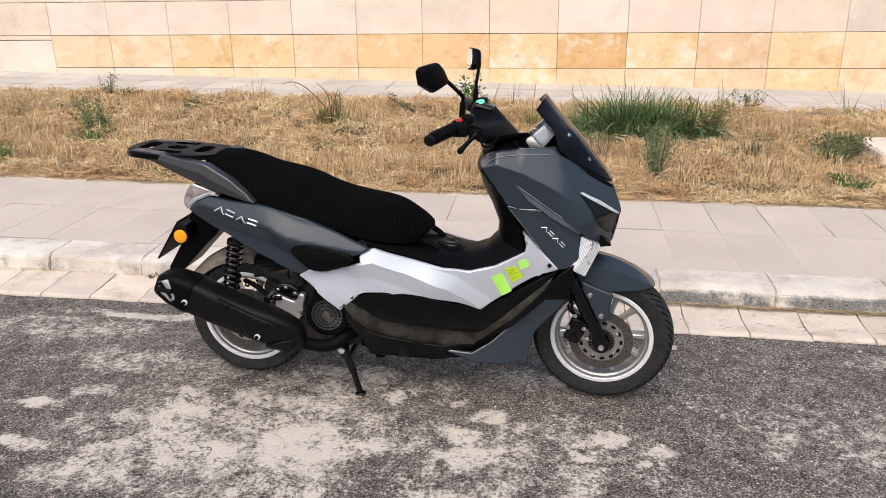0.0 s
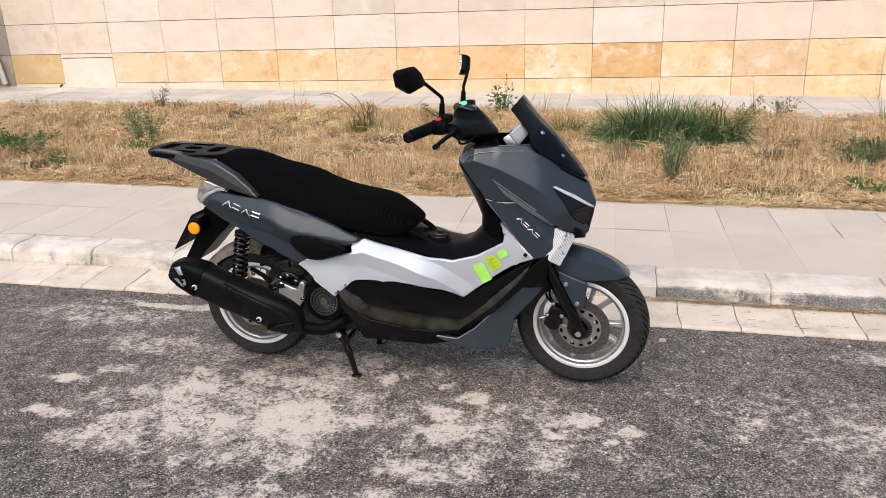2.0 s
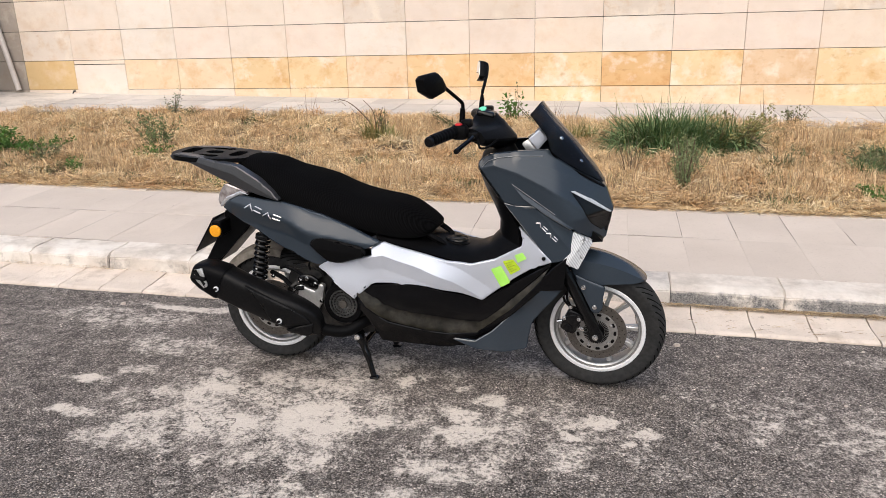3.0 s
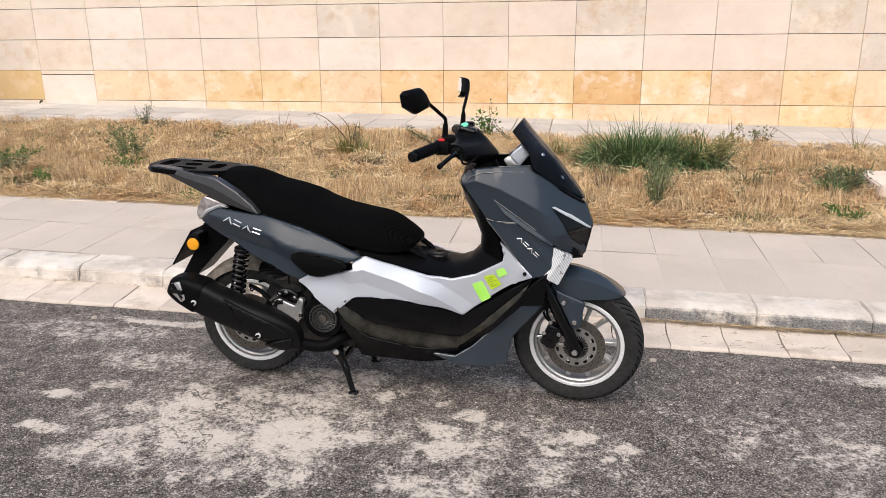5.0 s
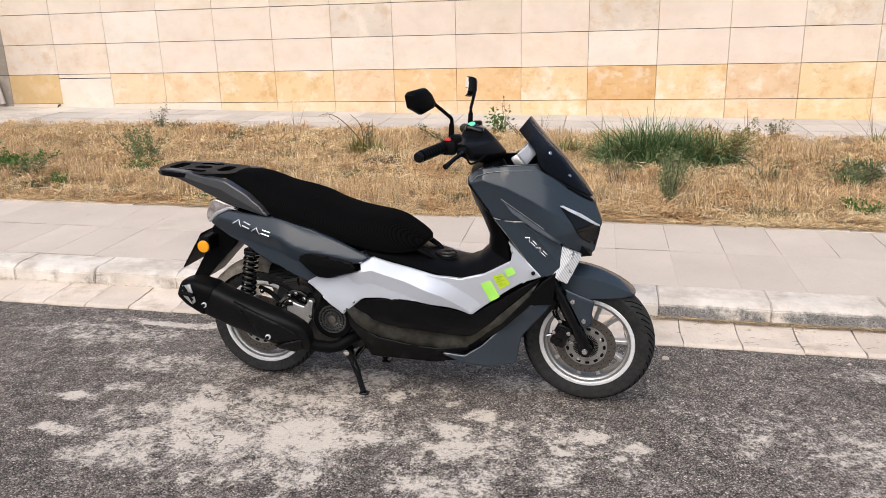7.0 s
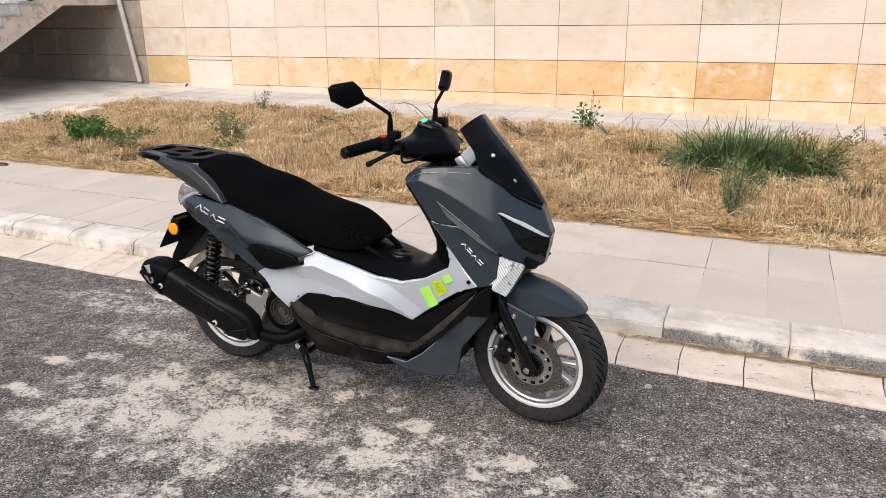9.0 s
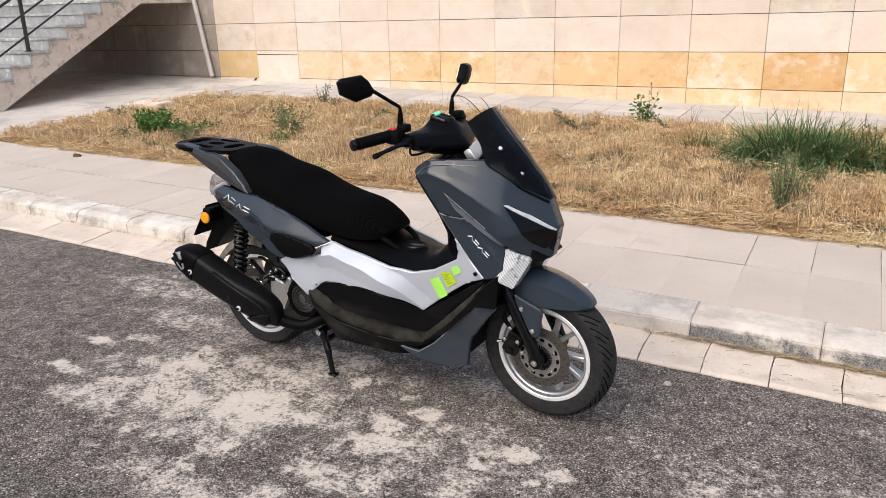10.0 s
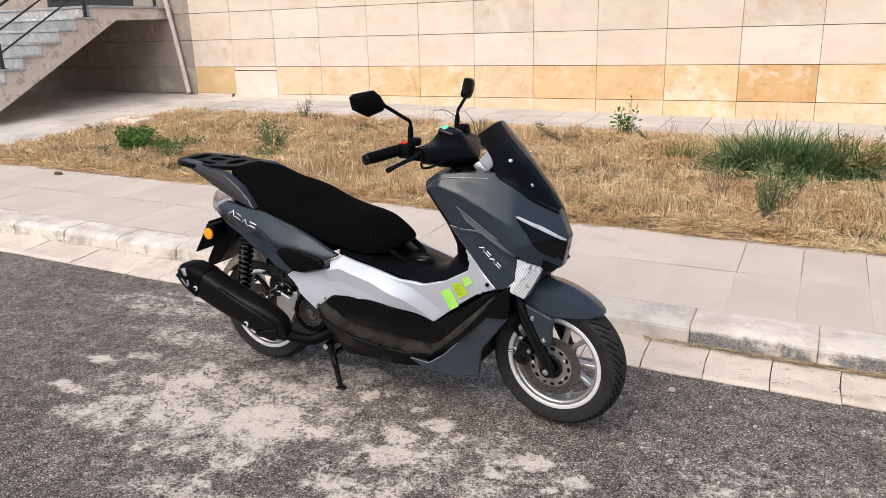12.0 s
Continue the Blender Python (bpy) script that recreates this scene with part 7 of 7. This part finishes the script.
weed(-4.45, 7.40, 0.12, 0.30, 9, 220, GREY_GREEN, "pale grey-green weed near the far walk", 0.024)
weed(-4.15, 7.25, 0.16, 0.16, 9, 200, DULL_GREEN, "low dusty weed near the far walk", 0.022)
weed(-2.24, 6.45, 0.14, 0.10, 12, 300, GREY_GREEN, "low grey-green weed mound in straw", 0.020)
twig = tagged(new("dry_twig"), "bare brown branching twig standing in straw", "twig")
bm = bmesh.new()
tube(bm, smooth_line([(-1.73, 6.36, 0.22), (-1.76, 6.36, 0.37), (-1.84, 6.36, 0.48), (-1.95, 6.35, 0.585), (-2.05, 6.34, 0.63), (-2.14, 6.33, 0.615)], 16), [0.0075 - 0.00035 * k for k in range(16)], 6)
tube(bm, smooth_line([(-1.73, 6.36, 0.22), (-1.75, 6.37, 0.50), (-1.85, 6.38, 0.62)], 10), [0.006 - 0.0004 * k for k in range(10)], 6)
tube(bm, smooth_line([(-1.72, 6.36, 0.22), (-1.70, 6.36, 0.43), (-1.66, 6.36, 0.56)], 10), [0.006 - 0.0004 * k for k in range(10)], 6)
for k in range(9):
    f = k / 8
    p = Vector((-1.80 - 0.28 * f, 6.35, 0.43 + 0.19 * f))
    tube(bm, [p, p + Vector((random.uniform(-0.05, 0.03), random.uniform(-0.03, 0.03), random.uniform(0.01, 0.05)))], [0.0025, 0.0012], 5)
tagged(part("branch", bm, TWIG, twig), kind="stuff")
weed(-1.66, 6.36, 0.07, 0.34, 9, 90, DULL_GREEN, "dusty upright shoots at the foot of the twig", 0.026, bare=0.3)
weed(-0.98, 6.88, 0.05, 0.27, 4, 190, DULL_GREEN, "leaning sprig with small leaves", 0.024, lean=(-0.36, 0.0), bare=0.3)
weed(-0.62, 7.50, 0.12, 0.30, 8, 150, BRIGHT_GREEN, "slender green weed near the far walk", 0.045)
weed(-0.55, 7.50, 0.05, 0.48, 2, 16, DULL_GREEN, "tall thin weed stalk near the far walk", 0.04, bare=0.5)
weed(-0.30, 7.25, 0.05, 0.22, 3, 110, DULL_GREEN, "leaning sprig with small leaves", 0.022, lean=(-0.2, 0.0), bare=0.3)
weed(0.88, 4.86, 0.15, 0.40, 24, 1700, FEATHER, "slender feathery green weed before the clump", 0.017, bare=0.06)
weed(0.95, 5.2, 0.16, 0.24, 14, 700, FEATHER, "feathery pale green weed in straw", 0.016)
weed(1.46, 6.15, 0.14, 0.34, 6, 240, YELLOW_GREEN, "leafy yellow-green twig beside the grass clump", 0.024, bare=0.5)
weed(1.70, 5.62, 0.05, 0.28, 3, 20, TWIG, "long dry branch leaning to the grass clump", 0.02, lean=(-0.25, 0.35), bare=0.5)
weed(2.09, 7.42, 0.14, 0.22, 12, 320, DULL_GREEN, "dusty green weed near the far walk", 0.024)
weed(2.28, 5.70, 0.22, 0.17, 26, 1300, DULL_GREEN, "spreading dusty green weed beside the concrete block", 0.026, bare=0.05)
weed(2.05, 4.82, 0.18, 0.10, 18, 700, BRIGHT_GREEN, "low dusty green weed on the lawn", 0.022, bare=0.05)
weed(-6.2, 5.85, 0.20, 0.14, 10, 260, DULL_GREEN, "low dusty weed near the yard's edging", 0.022)
weed(-0.75, 5.6, 0.14, 0.10, 10, 180, GREY_GREEN, "low grey-green weed in straw", 0.02)
for x in (-2.9, -0.2, 1.85, 3.0, 3.35):
    y = LAWN_FAR - 0.08
    grass_tuft(x, y, 0.04, 0.03, 0.30, 9, TWIG, "thin dry stalks by the far walk", 0.2, 0.004)
for x in (-1.76, -1.70):
    weed(x, KERB_Y - 0.012, 0.03, 0.035, 4, 30, TWIG, "dead weed in the kerb joint", 0.012).location.z = road_z(x, GUTTER_Y) + 0.025


# ---- sparse green growth through the straw ----
def sparse_mesh():
    n = 60000
    x, y = gen.uniform(-6.2, 4.5, n), gen.uniform(LAWN_Y + 0.02, LAWN_FAR - 0.05, n)
    keep = field(x, y, 2.3, 31.0) + 0.7 * field(x, y, 7.0, 33.0) > 0.27
    x, y = x[keep], y[keep]
    n = len(x)
    z = np.array([lawn_z(a, b) for a, b in zip(x, y)])
    a, up, ln = gen.uniform(0, 2 * np.pi, n), gen.uniform(0.3, 1.3, n), gen.uniform(0.04, 0.11, n)
    d = np.stack([np.cos(a) * np.cos(up), np.sin(a) * np.cos(up), np.sin(up)], 1) * ln[:, None]
    p0 = np.stack([x, y, z], 1)
    w = gen.uniform(0.003, 0.006, n)
    return ribbons("sparse_grass", np.stack([p0, p0 + d * 0.6, p0 + d * np.array([1.1, 1.1, 0.85])], 1), np.stack([w, w, w * 0.2], 1), SPARSE)


SPARSE = blades("sparse_green", [(0.07, 0.115, 0.035), (0.14, 0.18, 0.065), (0.26, 0.25, 0.11), (0.10, 0.145, 0.05), (0.22, 0.17, 0.09)])
tagged(new("sparse_grass", sparse_mesh()), "thin dusty green grass growing through the straw", "grass", "", "stuff")


# ---- loose stones ----
def chunk(name, x0, x1, y0, y1, h, material, label, z=None, turn=0.0, seed=0, category="stone"):
    bm = bmesh.new()
    box(bm, -(x1 - x0) / 2, (x1 - x0) / 2, -(y1 - y0) / 2, (y1 - y0) / 2, -0.03, h)
    bmesh.ops.subdivide_edges(bm, edges=bm.edges[:], cuts=5, use_grid_fill=True)
    bmesh.ops.bevel(bm, geom=[e for e in bm.edges if len(e.link_faces) == 2 and e.calc_face_angle(0) > 0.7], offset=min(h, 0.03) * 0.4, segments=2, affect="EDGES")
    for v in bm.verts:
        v.co += Vector((noise.noise(v.co * 14 + Vector((seed, 0, 0))), noise.noise(v.co * 14 + Vector((0, seed, 0))), noise.noise(v.co * 14 + Vector((0, 0, seed))))) * min(0.012, h * 0.25)
    ob = thing(name, bm, material, label, category, smooth=True)
    cx, cy = (x0 + x1) / 2, (y0 + y1) / 2
    ob.matrix_basis = pose(cx, cy, lawn_z(cx, cy) if z is None else z, 1.5, 1.0, turn)
    return ob


chunk("concrete_block", 2.47, 3.05, 5.35, 5.93, 0.13, SLAB_PALE, "pale concrete block lying on the dry lawn", None, -4, 3, "block")
chunk("flat_slab", -6.55, -6.10, 6.25, 6.62, 0.085, SLAB_PALE, "flat pale stone slab on the lawn's corner", None, 12, 5)
chunk("flat_stone", -4.62, -4.25, 6.28, 6.52, 0.02, CONCRETE, "flat grey stone sunk in the straw", None, 8, 7)
chunk("pebble", -4.93, -4.86, 4.34, 4.38, 0.022, TWIG, "small brown clod on the pavement", bank_z(-4.9, 4.36), 20, 9)
for k, (x, y, s) in enumerate(((0.705, 2.782, 0.013), (0.86, 2.70, 0.006), (1.02, 2.62, 0.007), (1.62, 2.50, 0.006), (0.62, 2.55, 0.005), (1.25, 2.35, 0.006), (0.95, 2.2, 0.005), (1.45, 2.86, 0.007), (-1.95, 2.78, 0.012), (1.1, 3.12, 0.009), (1.33, 3.15, 0.010), (1.38, 3.14, 0.008), (1.18, 3.15, 0.007))):
    chunk("pebble", x - s, x + s, y - s * 0.7, y + s * 0.7, s * 0.9, PAVER, "small pale pebble on the road", road_z(x, min(y, GUTTER_Y)) + (0.024 if y > 3 else 0.0), 30 * k, k)
bm = bmesh.new()
tube(bm, [(-7.0, WALL_Y + 0.02, 0.475), (-7.0, WALL_Y - 0.03, 0.475), (-7.03, WALL_Y - 0.035, 0.42)], 0.012, 8)
thing("iron_pin", bm, BLACK_IRON, "bent black iron pin at the wall's foot", "pin", smooth=True)
